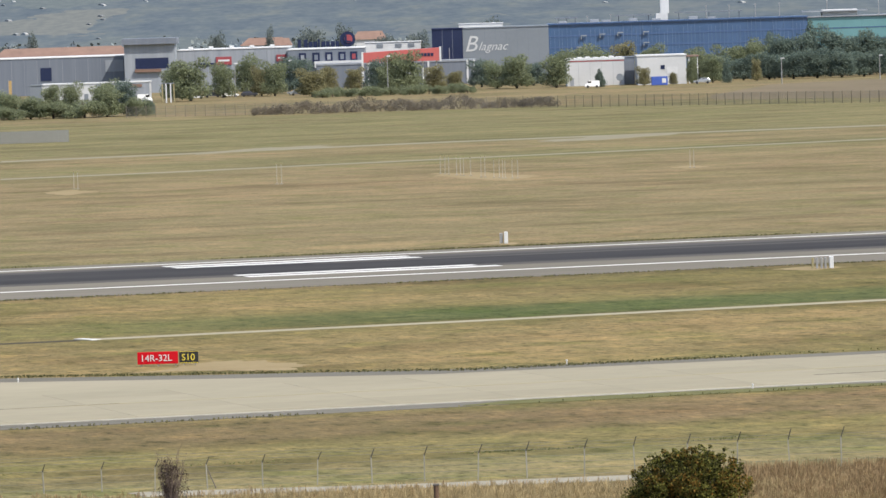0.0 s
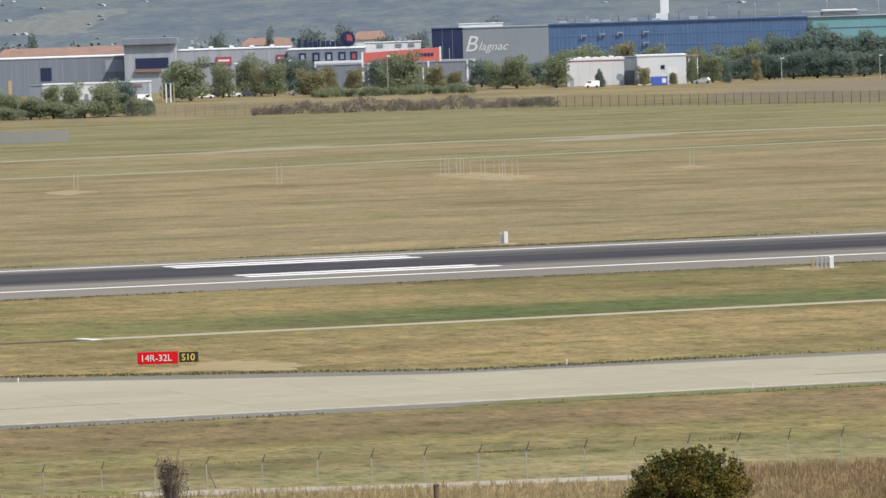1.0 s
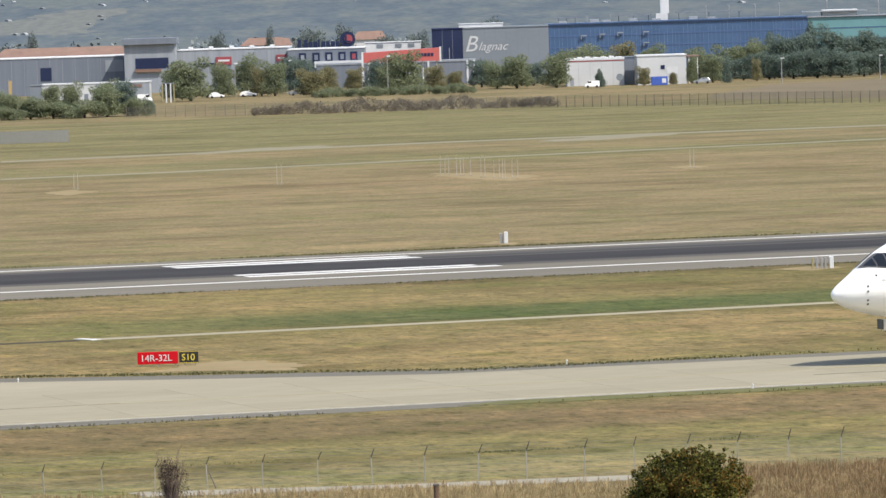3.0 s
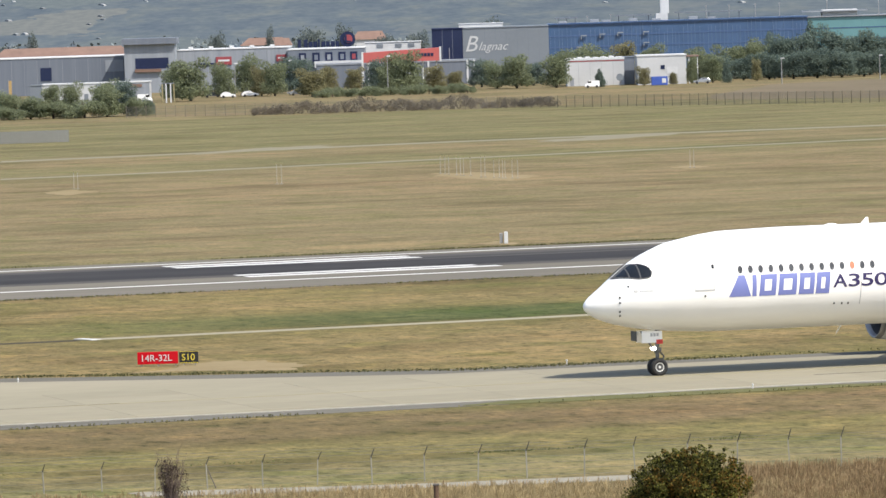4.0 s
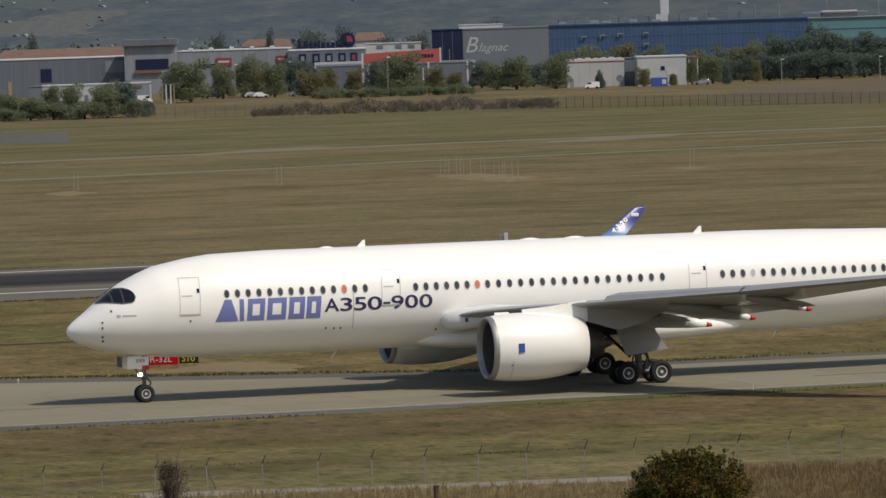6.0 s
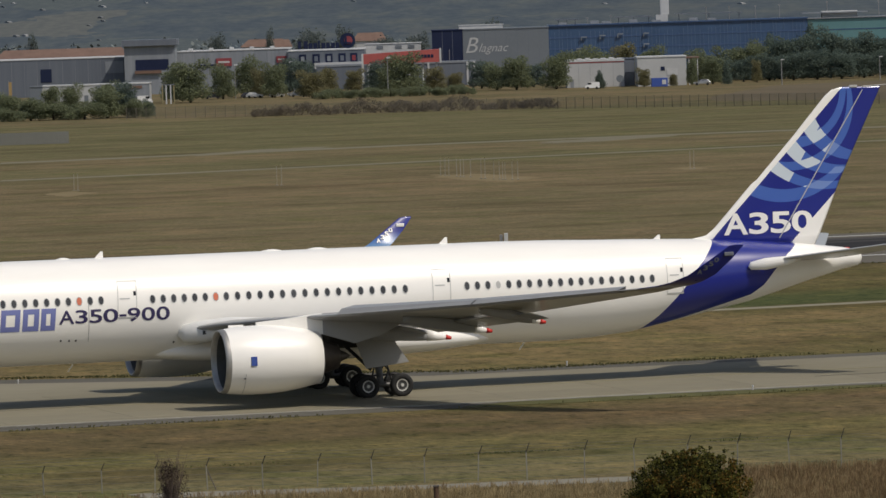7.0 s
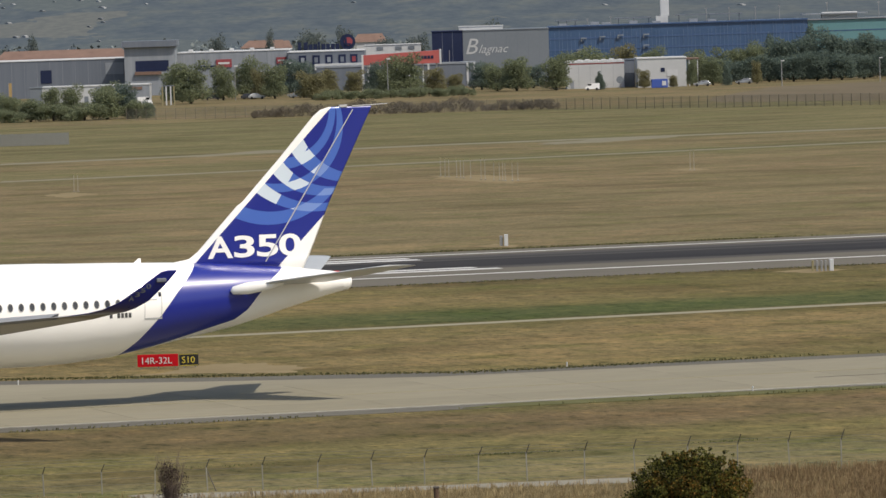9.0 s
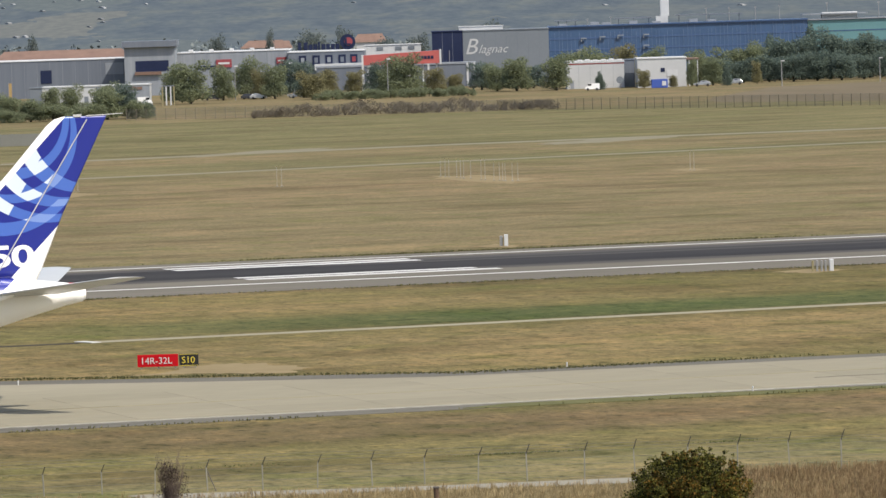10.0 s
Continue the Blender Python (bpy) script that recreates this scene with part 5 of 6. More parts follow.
for x in (3.4, 8.6, 12.2):
    panel(par, "opening", x, x + 1.8, 9.9, 10.9, CLAD_SLATE)
house = thing_at("tiled_house", "house with a terracotta roof behind the shops", "house", -27.3, 2100)
part("wall", boxed(0, 10.5, 0, 9, -0.3, 10.6), CLAD_WHITE, house)
made("roof", [(-0.5, -0.5, 10.5), (11, -0.5, 10.5), (11, 9.5, 10.5), (-0.5, 9.5, 10.5), (1.5, 4.5, 13.2), (9.5, 4.5, 13.2)], [(0, 1, 5, 4), (1, 2, 5), (2, 3, 4, 5), (3, 0, 4)], TERRACOTTA, house)
copy_thing(house, view_at(-64, 2100) @ Matrix.Diagonal((1.4, 1, 0.92, 1)))
copy_thing(house, view_at(-55, 2090) @ Matrix.Diagonal((0.7, 1, 0.9, 1)))

# cinema-like slate block with its navy entrance face and the town's name
slate = block("slate_block", "tall slate-grey block with the town name in white script", 7.3, 31.0, 1760, 30, 14.9, CLAD_SLATE, CLAD_SLATE, 0.3)
for k in range(1, 8):
    panel(slate, "cladding_joint", 3 * k, 3 * k + 0.06, 5, 14.5, CLAD_GREY, 0.03)
navy = block("navy_block", "tall navy blue block", -1.2, 7.25, 1759.5, 30, 14.9, CLAD_NAVY, CLAD_NAVY, 0.3)
for x in (2.8, 5.6):
    panel(navy, "cladding_joint", x, x + 0.08, 5, 14.5, CLAD_SLATE, 0.03)
part("lamp_post", boxed(4.6, 4.75, -2, -1.85, -0.3, 9.5), POLE, navy)


lettering("B", 6.2, CLAD_WHITE, slate, 0.3, -0.06, 8.3, 0.3, "white script letters", weight=-0.012)
lettering("lagnac", 3.3, CLAD_WHITE, slate, 4.1, -0.06, 8.5, 0.4, "white script letters", weight=-0.012)
loft_room = block("roof_plant_room", "white plant room on the roof of the slate block", 6.4, 18.6, 1775, 8, 16.0, ROOF_WHITE)
# office building: floors, glazing, fins
office = thing_at("office_building", "long blue-glazed office building with pale fins", "building", 33.5, 1900)
part("wall", boxed(0, 77.2, 0.3, 22, -0.3, 14.2), GLASS_BLUE, office, "blue glazed front")
for k in range(5):
    part("floor_band", boxed(0, 77.2, 0.22, 0.31, 3.3 * k + 0.6, 3.3 * k + 1.1), SLAB_DARK, office)
rng = random.Random(3)
for k in range(64):
    x, z0 = 0.6 + 1.2 * k + rng.uniform(-0.25, 0.25), rng.choice((3.0, 4.5, 6.3))
    part("facade_fin", boxed(x, x + 0.10, 0.2, 0.32, z0, rng.choice((11.0, 12.5, 13.9))), FIN_PALE, office)
for x, z in ((8.2, 7.2), (11.0, 7.4), (9.6, 10.6), (15.2, 10.9), (20.5, 11.2), (28.2, 11.2), (28.2, 8.0), (13.5, 5.3)):
    part("white_awning", boxed(x, x + 1.7, -0.5, -0.1, z, z + 0.3), CLAD_PALE, office)
    part("awning_bracket", boxed(x - 0.05, x + 0.2, -0.4, 0.25, z - 0.9, z), CLAD_PALE, office)
part("roof_edge", boxed(-0.2, 77.4, -0.2, 22, 14.2, 14.6), SLAB_DARK, office)
for x0, x1, z in ((2, 9, 16.0), (20, 31, 16.2), (38, 58, 16.6)):
    rf = part("roof_canopy", boxed(x0, x1, 4, 12, z, z + 0.25), CLAD_GREY, office)
    for x in (x0 + 1, (x0 + x1) / 2, x1 - 1):
        part("canopy_post", boxed(x, x + 0.2, 5, 5.2, 14.5, z), CLAD_GREY, rf)
for k, x in enumerate((3, 12.5, 16, 24, 31, 42, 47.5)):
    part("roof_unit", boxed(x, x + 2.6, 3, 6, 14.5, 15.2 + 0.3 * (k % 2), 0.08), CLAD_PALE, office)
tealb = thing_at("office_building", "teal-glazed end of the office building", "building", 110.8, 1900)
part("wall", boxed(0, 30, 0.3, 22, -0.3, 14.0), GLASS_TEAL, tealb, "teal glazed front")
for k in range(5):
    part("floor_band", boxed(0, 30, 0.22, 0.31, 3.3 * k + 0.6, 3.3 * k + 0.9), GLASS_BLUE, tealb)
part("roof_edge", boxed(-0.2, 30.2, -0.2, 22, 14.0, 14.3), CLAD_PALE, tealb)
part("white_roof_unit", boxed(4.5, 15, 4, 10, 14.3, 16.2, 0.1), ROOF_WHITE, tealb)
part("roof_canopy", boxed(-1.5, 18, 2, 12, 15.6, 15.9), CLAD_PALE, tealb)
tower = thing_at("white_stair_tower", "white stair tower rising over the office roof", "tower", 66.5, 1926)
part("shaft", boxed(0, 3.6, 0, 4, -0.3, 16.6), ROOF_WHITE, tower)
part("head", boxed(1.4, 4.0, 0.5, 4, 16.6, 21.5, 0.1), ROOF_WHITE, tower)
mast = None
for x, h in ((81.2, 18.6), (88.1, 18.4), (96, 18.4), (103.2, 18.6), (117.5, 19.0), (133, 18.8), (52.5, 16.8), (45.5, 16.4)):
    if mast is None:
        mast = thing_at("roof_mast", "thin pale mast over the office roof", "mast", x, 1915, group="masts over the office")
        bm = bmesh.new()
        rod(bm, (0, 0, -0.2), (0, 0, 18.4), 0.16, 0.12, 6)
        part("pole", bm, POLE, mast)
        part("bracket", boxed(-0.3, 0.3, -0.1, 0.1, 18.2, 18.5), POLE, mast)
    else:
        copy_thing(mast, view_at(x, 1915) @ Matrix.Diagonal((1, 1, h / 18.4, 1)))

# white workshops
shed = block("workshop", "off-white workshop with a red line under the eaves", 32.6, 47.0, 1605, 18, 6.9, CLAD_WHITE, ROOF_WHITE, 0.5)
panel(shed, "red_line", 0, 14.4, 6.1, 6.35, FASCIA_RED, 0.06)
panel(shed, "side_door", 0.8, 1.7, 0, 2.1, CLAD_PALE, 0.05)
for k in range(4):
    panel(shed, "render_joint", 2.9 * k + 2.9, 2.9 * k + 2.95, 0, 6.1, CLAD_PALE, 0.03)
for k in range(7):
    part("skylight", boxed(0.6 + 2.0 * k, 1.9 + 2.0 * k, 0.4, 2.2, 6.85, 7.2 + 0.08 * (k % 3), 0.12), ROOF_WHITE, shed)
link = block("workshop_link", "grey set-back link between the workshops", 47.05, 49.85, 1612, 10, 7.0, CLAD_GREY, CLAD_GREY)
panel(link, "roller_door", 0.4, 2.4, 0, 3.2, CLAD_SLATE)
shed2 = block("workshop", "taller off-white workshop with a dark window", 49.9, 62.1, 1590, 20, 7.4, CLAD_WHITE, ROOF_WHITE, 0.3)
panel(shed2, "window", 5.8, 6.8, 3.8, 4.8, CLAD_NAVY, 0.08)
panel(shed2, "door_panel", 7.3, 10.0, 2.6, 4.3, ROOF_WHITE, 0.1)
panel(shed2, "ground_door", 8.2, 9.6, 0, 2.2, CLAD_SLATE, 0.08)
porch = part("porch_roof", boxed(12.2, 15.5, 2, 14, 6.6, 7.0, 0.05), TERRACOTTA, shed2)
for x in (12.9, 15.0):
    part("porch_post", boxed(x, x + 0.2, 2.2, 2.4, 0, 6.6), ROOF_WHITE, shed2)
crate = thing_at("blue_container", "blue steel container with a white panel", "container", 52.8, 1575)
part("body", boxed(0, 4.0, 0, 2.2, 0.05, 2.2, 0.06), BLUE_SIGN, crate)
part("white_panel", boxed(2.6, 3.6, -0.06, 0.0, 0.6, 1.7), ROOF_WHITE, crate)
for k in range(6):
    part("rib", boxed(0.2 + 0.62 * k, 0.3 + 0.62 * k, -0.05, 0.01, 0.1, 2.1), BLUE_SIGN, crate)
low = block("low_white_building", "long low white building behind shrubs", -96.7, -70.5, 1560, 10, 5.3, CLAD_WHITE, ROOF_WHITE, 0.3)
panel(low, "grey_front", 13.2, 26.2, 0, 4.9, CLAD_PALE, 0.05)
panel(low, "orange_sign", 21.4, 24.4, 3.9, 4.6, TERRACOTTA, 0.2)
for x in (10.2, 16, 18.8):
    panel(low, "dark_door", x, x + 1.0, 0.1, 2.6, CLAD_SLATE, 0.08)
kiosk = block("kiosk", "small dark kiosk beside the low building", -99.6, -96.8, 1558, 4, 5.2, CLAD_SLATE, CLAD_SLATE)
gates = thing_at("portal_frame", "pair of white and yellow height barriers", "barrier", -67.0, 1548)
for k, (x, m) in enumerate(((0, PAINT_YELLOW), (0.9, ROOF_WHITE), (2.0, ROOF_WHITE), (2.8, PAINT_YELLOW))):
    part("post", boxed(x, x + 0.3, 0, 0.3, 0, 4.6), m, gates)
part("beam", boxed(0, 3.1, 0, 0.3, 4.6, 4.8), CLAD_SLATE, gates)
flag = thing_at("feather_flag", "yellow and white feather flag on a pole", "flag", -103.6, 1540)
bm = bmesh.new()
rod(bm, (0, 0, 0), (0, 0, 6.9), 0.06, 0.04, 6)
part("pole", bm, POLE, flag)
part("cloth", boxed(0.05, 0.75, -0.02, 0.02, 2.6, 6.6, 0.01), worn("yellow_cloth", (0.3, 0.2, 0.08), (0.4, 0.28, 0.12), 1, 0.8), flag)
disc = thing_at("round_sign", "round dark sign on a short pole", "sign", 45.3, 1585)
bm = bmesh.new()
rod(bm, (0, 0, 2.2), (0, 0.15, 2.2), 0.9, None, 20)
part("disc", bm, CLAD_SLATE, disc)
bm = bmesh.new()
rod(bm, (0, 0.2, 0), (0, 0.2, 2.4), 0.08, None, 6)
part("pole", bm, POLE, disc)

# street lamps
lamp = None
for x, d, h in ((83.1, 1540, 6.2), (108.5, 1564, 5.9), (-50.8, 1600, 8.6), (-12.4, 1588, 9.3), (-38, 1640, 8.5)):
    if lamp is None:
        lamp = thing_at("street_lamp", "tall pale street lamp beside the perimeter road", "street lamp", x, d, group="lamps of the perimeter road")
        bm = bmesh.new()
        rod(bm, (0, 0, -0.1), (0, 0, 6.1), 0.13, 0.09, 8)
        part("pole", bm, POLE, lamp)
        part("lamp_head", boxed(-0.15, 0.75, -0.2, 0.2, 6.0, 6.25, 0.06), ROOF_WHITE, lamp)
    else:
        copy_thing(lamp, view_at(x, d) @ Matrix.Diagonal((1, 1, h / 6.2, 1)))

# ------------------------------------------------------------------ vehicles


def build_car(label, mat, l=4.3, h=1.48, van=False):
    """A car that faces +x, its middle at the origin."""
    car = new("van" if van else "car")
    tagged(car, label, "van" if van else "car", "vehicles at the retail park")
    w = 0.86
    if van:
        side = [(-l / 2, 0.35), (-l / 2, h * 0.96), (-l / 2 + 0.2, h), (l * 0.22, h), (l * 0.36, h * 0.62), (l * 0.48, h * 0.5), (l / 2, 0.35)]
    else:
        side = [(-l / 2, 0.35), (-l / 2, 0.85), (-l * 0.44, 0.98), (-l * 0.34, h * 0.93), (-l * 0.2, h), (l * 0.05, h * 0.98), (l * 0.2, 0.98), (l * 0.45, 0.82), (l / 2, 0.6), (l / 2, 0.35)]
    n = len(side)
    bm = bmesh.new()
    rings = []
    for y, k in ((-w, 0.0), (-w * 0.98, 1.0), (w * 0.98, 1.0), (w, 0.0)):
        f = 1.0 if k else 0.97
        rings.append([bm.verts.new((x * f, y * (1 if z < 1.0 else 0.86), z)) for x, z in side])
    for a, b in zip(rings, rings[1:]):
        for i in range(n):
            bm.faces.new((a[i], a[(i + 1) % n], b[(i + 1) % n], b[i]))
    bm.faces.new(rings[0][::-1])
    bm.faces.new(rings[-1])
    bmesh.ops.recalc_face_normals(bm, faces=bm.faces)
    body = part("body", bm, mat, car)
    for y in (-1, 1):
        x0, x1 = (l * 0.06, l * 0.3) if van else (-l * 0.3, l * 0.14)
        part("side_window", boxed(x0, x1, y * w * 0.86 - 0.04, y * w * 0.86 + 0.04, h * 0.68, h * 0.92), CABIN_GLASS, body)
    for x in (-l * 0.31, l * 0.31):
        for y in (-w, w):
            bm = bmesh.new()
            rod(bm, (x, y - 0.09, 0.32), (x, y + 0.09, 0.32), 0.32, None, 14)
            wh = part("wheel", bm, TYRE, car)
    part("headlight", boxed(l / 2 - 0.1, l / 2 + 0.01, -w * 0.85, -w * 0.5, 0.62, 0.76), ROOF_WHITE, car)
    part("headlight", boxed(l / 2 - 0.1, l / 2 + 0.01, w * 0.5, w * 0.85, 0.62, 0.76), ROOF_WHITE, car)
    return car


white_car = build_car("white car crawling along the access road", CAR_WHITE)
white_car2 = build_car("small white car crawling along the access road", CAR_WHITE, 3.8, 1.5)
silver_car = build_car("silver car driving along the wood's edge", CAR_SILVER)
vans = build_car("white van parked by the workshop", CAR_WHITE, 3.6, 1.75, True)
vans.matrix_basis = view_at(38.0, 1570, 0, 180)
for x, d, turn in ((-71.0, 1545, 0), (-94.2, 1546, 180)):
    tagged(copy_thing(vans, view_at(x, d, 0, turn) @ Matrix.Diagonal((1, 1, 1.3, 1))), "white van parked by the low white building")
parked = build_car("dark parked car in the retail car park", CAR_DARK)
parked.matrix_basis = view_at(-47.5, 1606)
for x, d, m, words in ((-57.0, 1612, 0, "dark parked car in the retail car park"), (-90.5, 1547, 0, "dark parked car by the low white building"), (-36.0, 1612, 1, "silver parked car in the retail car park"), (-35.0, 1600, 1, "silver parked car behind the trees"), (65.5, 1580, 1, "silver parked car beside the workshop")):
    if m:
        c = build_car(words, CAR_SILVER)
        c.matrix_basis = view_at(x, d, 0, 180)
    else:
        tagged(copy_thing(parked, view_at(x, d)), words)

# ------------------------------------------------------------------ airfield details


def at_view(pts):
    return [tuple(spot(x, d).xy) for x, d in pts]


def strip(pts, w):
    """A band w metres deep along (x, distance) points."""
    return at_view([(x, d - w / 2) for x, d in pts] + [(x, d + w / 2) for x, d in reversed(pts)])


def ragged(poly, seed, n=6, amount=0.16):
    """A polygon with an uneven edge."""
    rng = random.Random(seed)
    cx, cy = sum(p[0] for p in poly) / len(poly), sum(p[1] for p in poly) / len(poly)
    out = []
    for a, b in zip(poly, poly[1:] + poly[:1]):
        for k in range(n):
            u = k / n
            f = 1 + rng.uniform(-amount, amount)
            out.append((cx + (a[0] * (1 - u) + b[0] * u - cx) * f, cy + (a[1] * (1 - u) + b[1] * u - cy) * f))
    return out


# concrete slabs of the taxiway where the aircraft passes
slab_me = {}
for i in range(15):
    for j in range(4):
        x0, y0 = 56 + 7.5 * i, 349.2 + 5.95 * j
        if "slab" not in slab_me:
            slab_me["slab"] = mesh_of("concrete_slab", [(0.02, 0.02, 0.07), (7.48, 0.02, 0.07), (7.48, 5.93, 0.07), (0.02, 5.93, 0.07), (0, 0, 0.04), (7.5, 0, 0.04), (7.5, 5.95, 0.04), (0, 5.95, 0.04)],
                                        [(0, 1, 2, 3), (4, 5, 1, 0), (5, 6, 2, 1), (6, 7, 3, 2), (7, 4, 0, 3)], CONCRETE)
        ob = new("concrete_slab", slab_me["slab"])
        ob.parent, ob.location = taxiway, (x0, y0, 0)
slab("centre_line", [(-FAR, 361.1), (FAR, 361.1), (FAR, 361.3), (-FAR, 361.3)], 0.03, 0.078, PAINT_YELLOW, "", taxiway)
slab("dark_joint", [(60, 360.2), (88, 361.4), (88, 361.6), (60, 360.6)], 0.03, 0.08, SHOULDER, "", taxiway)
slab("dark_joint", [(129, 355.5), (160, 355.2), (160, 355.6), (129, 355.8)], 0.03, 0.08, SHOULDER, "", taxiway)

path = slab("service_path", [(104.0, 433.2), (130, 434.0), (165, 436.2), (FAR, 520.0 - 20), (FAR, 522.5 - 20), (165, 438.6), (130, 436.2), (104.0, 435.4)], -0.1, 0.02, CONCRETE, "narrow pale concrete service path through the grass")
slab("edge_line", [(-FAR, 348.55), (FAR, 346.35), (FAR, 346.65), (-FAR, 348.85)], 0.03, 0.075, worn("worn_edge_paint", (0.22, 0.21, 0.18), (0.36, 0.35, 0.315), 0.8, 0.8, fine=6, spec=0.08), "", taxiway)
TURF = worn("creeping_turf", (0.075, 0.078, 0.036), (0.125, 0.12, 0.055), 0.5, 0.95, fine=9, stretch=(1, 0.4, 1), spec=0.05)
slab("overgrown_edge", ragged([(103, 344.4), (112, 343.9), (122, 343.9), (135, 344.2), (128, 346.4), (118, 347.1), (108, 347.0)], 21, 7, 0.07), -0.1, 0.04, TURF, "green turf creeping over the edge of the taxiway")
DITCH = worn("dark_earth", (0.035, 0.032, 0.026), (0.06, 0.055, 0.045), 0.4, 0.95, spec=0.05)
slab("dark_ditch", [(40, 434.0), (102.8, 433.0), (102.8, 434.6), (40, 436.4)], -0.1, 0.015, DITCH, "narrow dark strip beside the taxiway exit")
slab("white_mark", [(102.9, 435.6), (103.6, 433.2), (104.3, 433.3), (103.7, 435.7)], -0.1, 0.05, PAINT_WHITE, "white painted corner where the path ends", kind="structure")
STONES = worn("dusty_gravel", (0.15, 0.138, 0.095), (0.19, 0.176, 0.128), 0.3, 0.95, fine=20, spec=0.08)
TRACK = worn("dusty_track", (0.128, 0.118, 0.074), (0.155, 0.143, 0.092), 0.1, 0.95, fine=12)
slab("perimeter_track", strip([(-68.1, 987), (-43, 1000), (0.5, 1025.7), (38, 1038), (73.3, 1046), (150, 1070)], 9), -0.1, 0.02, TRACK, "dusty perimeter track across the grass")
slab("inner_track", strip([(-61, 883), (-38, 893), (0.4, 917), (34, 936), (66.8, 954), (140, 990)], 6), -0.1, 0.02, TRACK, "narrow worn track across the grass")
slab("gravel_patch", ragged(at_view([(-39, 1003), (-29, 1025), (-18.5, 1031), (-18.6, 1019), (-29, 1006), (-39, 992)]), 1), -0.1, 0.03, STONES, "pale gravel on the perimeter track")
slab("gravel_patch", ragged(at_view([(17, 1017), (27.5, 1032), (37, 1037), (37, 1024), (27, 1008), (17, 1001)]), 2), -0.1, 0.03, STONES, "pale gravel on the perimeter track")
for seed, pts, words in ((3, [(-15.5, 413.5), (-12.5, 413.5), (-9.0, 406), (-10, 401), (-13.5, 402), (-16, 404), (-19.5, 403)], "bare sandy soil beside the taxiway sign"), (4, [(3, 597.5), (5, 602), (7.4, 596), (6.2, 592)], "bare soil round a marker board"),
                         (5, [(27, 522.5), (30.4, 526.5), (33.2, 523), (30.3, 518.5)], "bare soil round a marker board"), (6, [(-1, 843), (5, 843), (12.5, 815), (8.5, 800), (0, 826)], "bare soil under the antenna array"),
                         (7, [(-51, 812), (-47.6, 821), (-43.4, 810), (-47, 797)], "bare soil under a pair of antennas"), (8, [(30, 835), (32.9, 843), (35.4, 834), (32.4, 826)], "bare soil under a pair of antennas")):
    slab("bare_soil", ragged(at_view(pts), seed), -0.1, 0.012, SOIL, words)
slab("fallow_field", ragged(at_view([(58, 1345), (75, 1320), (100, 1290), (150, 1290), (150, 1560), (100, 1555), (80, 1530), (62, 1420)]), 13, 5, 0.04), -0.1, 0.02, worn("fallow_earth", (0.10, 0.083, 0.058), (0.145, 0.12, 0.08), 0.05, 0.95, fine=14, stretch=(1, 0.4, 1), spec=0.05), "brown fallow strip between the wood and the fence")
slab("near_track", ragged(at_view([(-15, 303.4), (-2, 303.0), (9, 304.4), (9, 301.2), (-2, 300.4), (-15, 300.2)]), 11, 5, 0.05), -0.1, 0.02, GRAVEL, "pale track along the near fence")

# mandatory taxiway sign
SIGN_BLACK = worn("sign_black", (0.006, 0.006, 0.006), (0.012, 0.012, 0.011), 2, 0.8)
SIGN_FACE = worn("sign_face_red", (0.36, 0.004, 0.009), (0.43, 0.007, 0.013), 1, 0.7, spec=0.1)
SIGN_YELLOW = worn("sign_yellow", (0.5, 0.4, 0.04), (0.58, 0.46, 0.06), 2, 0.5)
sign = thing_at("taxiway_sign", "red and black taxiway sign with pale characters on short legs", "sign", -19.9, 410.0)
part("red_panel", boxed(0, 2.62, 0, 0.18, 0.14, 0.93, 0.02), SIGN_FACE, sign, "red panel")
part("black_panel", boxed(2.70, 3.93, 0, 0.18, 0.14, 0.93, 0.02), SIGN_BLACK, sign, "black panel")
for x0, x1 in ((2.70, 3.93),):
    part("panel_border", boxed(x0 + 0.02, x1 - 0.02, -0.004, 0.0, 0.88, 0.91), SIGN_YELLOW, sign)
    part("panel_border", boxed(x0 + 0.02, x1 - 0.02, -0.004, 0.0, 0.16, 0.19), SIGN_YELLOW, sign)
for x in (0.2, 1.3, 2.4, 2.95, 3.7):
    part("leg", boxed(x, x + 0.08, 0.05, 0.13, -0.05, 0.16), POLE, sign)
lettering("14R-32L", 0.60, PAINT_WHITE, sign, 0.18, -0.012, 0.33, 0, "white characters")
lettering("S10", 0.60, SIGN_YELLOW, sign, 2.84, -0.012, 0.33, 0, "yellow characters")

# marker boards beside the runway
board = thing_at("marker_board", "white marker board standing in the grass beside the runway", "marker", 5.75, 596, group="marker boards beside the runway")
part("board", boxed(0, 0.36, 0, 0.9, 0, 1.08, 0.03), ROOF_WHITE, board)
part("back_board", boxed(-0.42, -0.12, 0.2, 1.0, 0, 0.95, 0.03), POLE, board)
board2 = thing_at("marker_board", "row of white and grey marker boards beside the runway", "marker", 31.6, 521.5, group="marker boards beside the runway")
part("board", boxed(0, 0.34, 0, 0.9, 0, 0.95, 0.03), ROOF_WHITE, board2)
for x, m in ((-1.45, PAINT_YELLOW), (-1.1, POLE), (-0.72, POLE), (-0.4, POLE)):
    part("slat", boxed(x, x + 0.16, 0.1, 0.6, 0, 0.88, 0.02), m, board2)

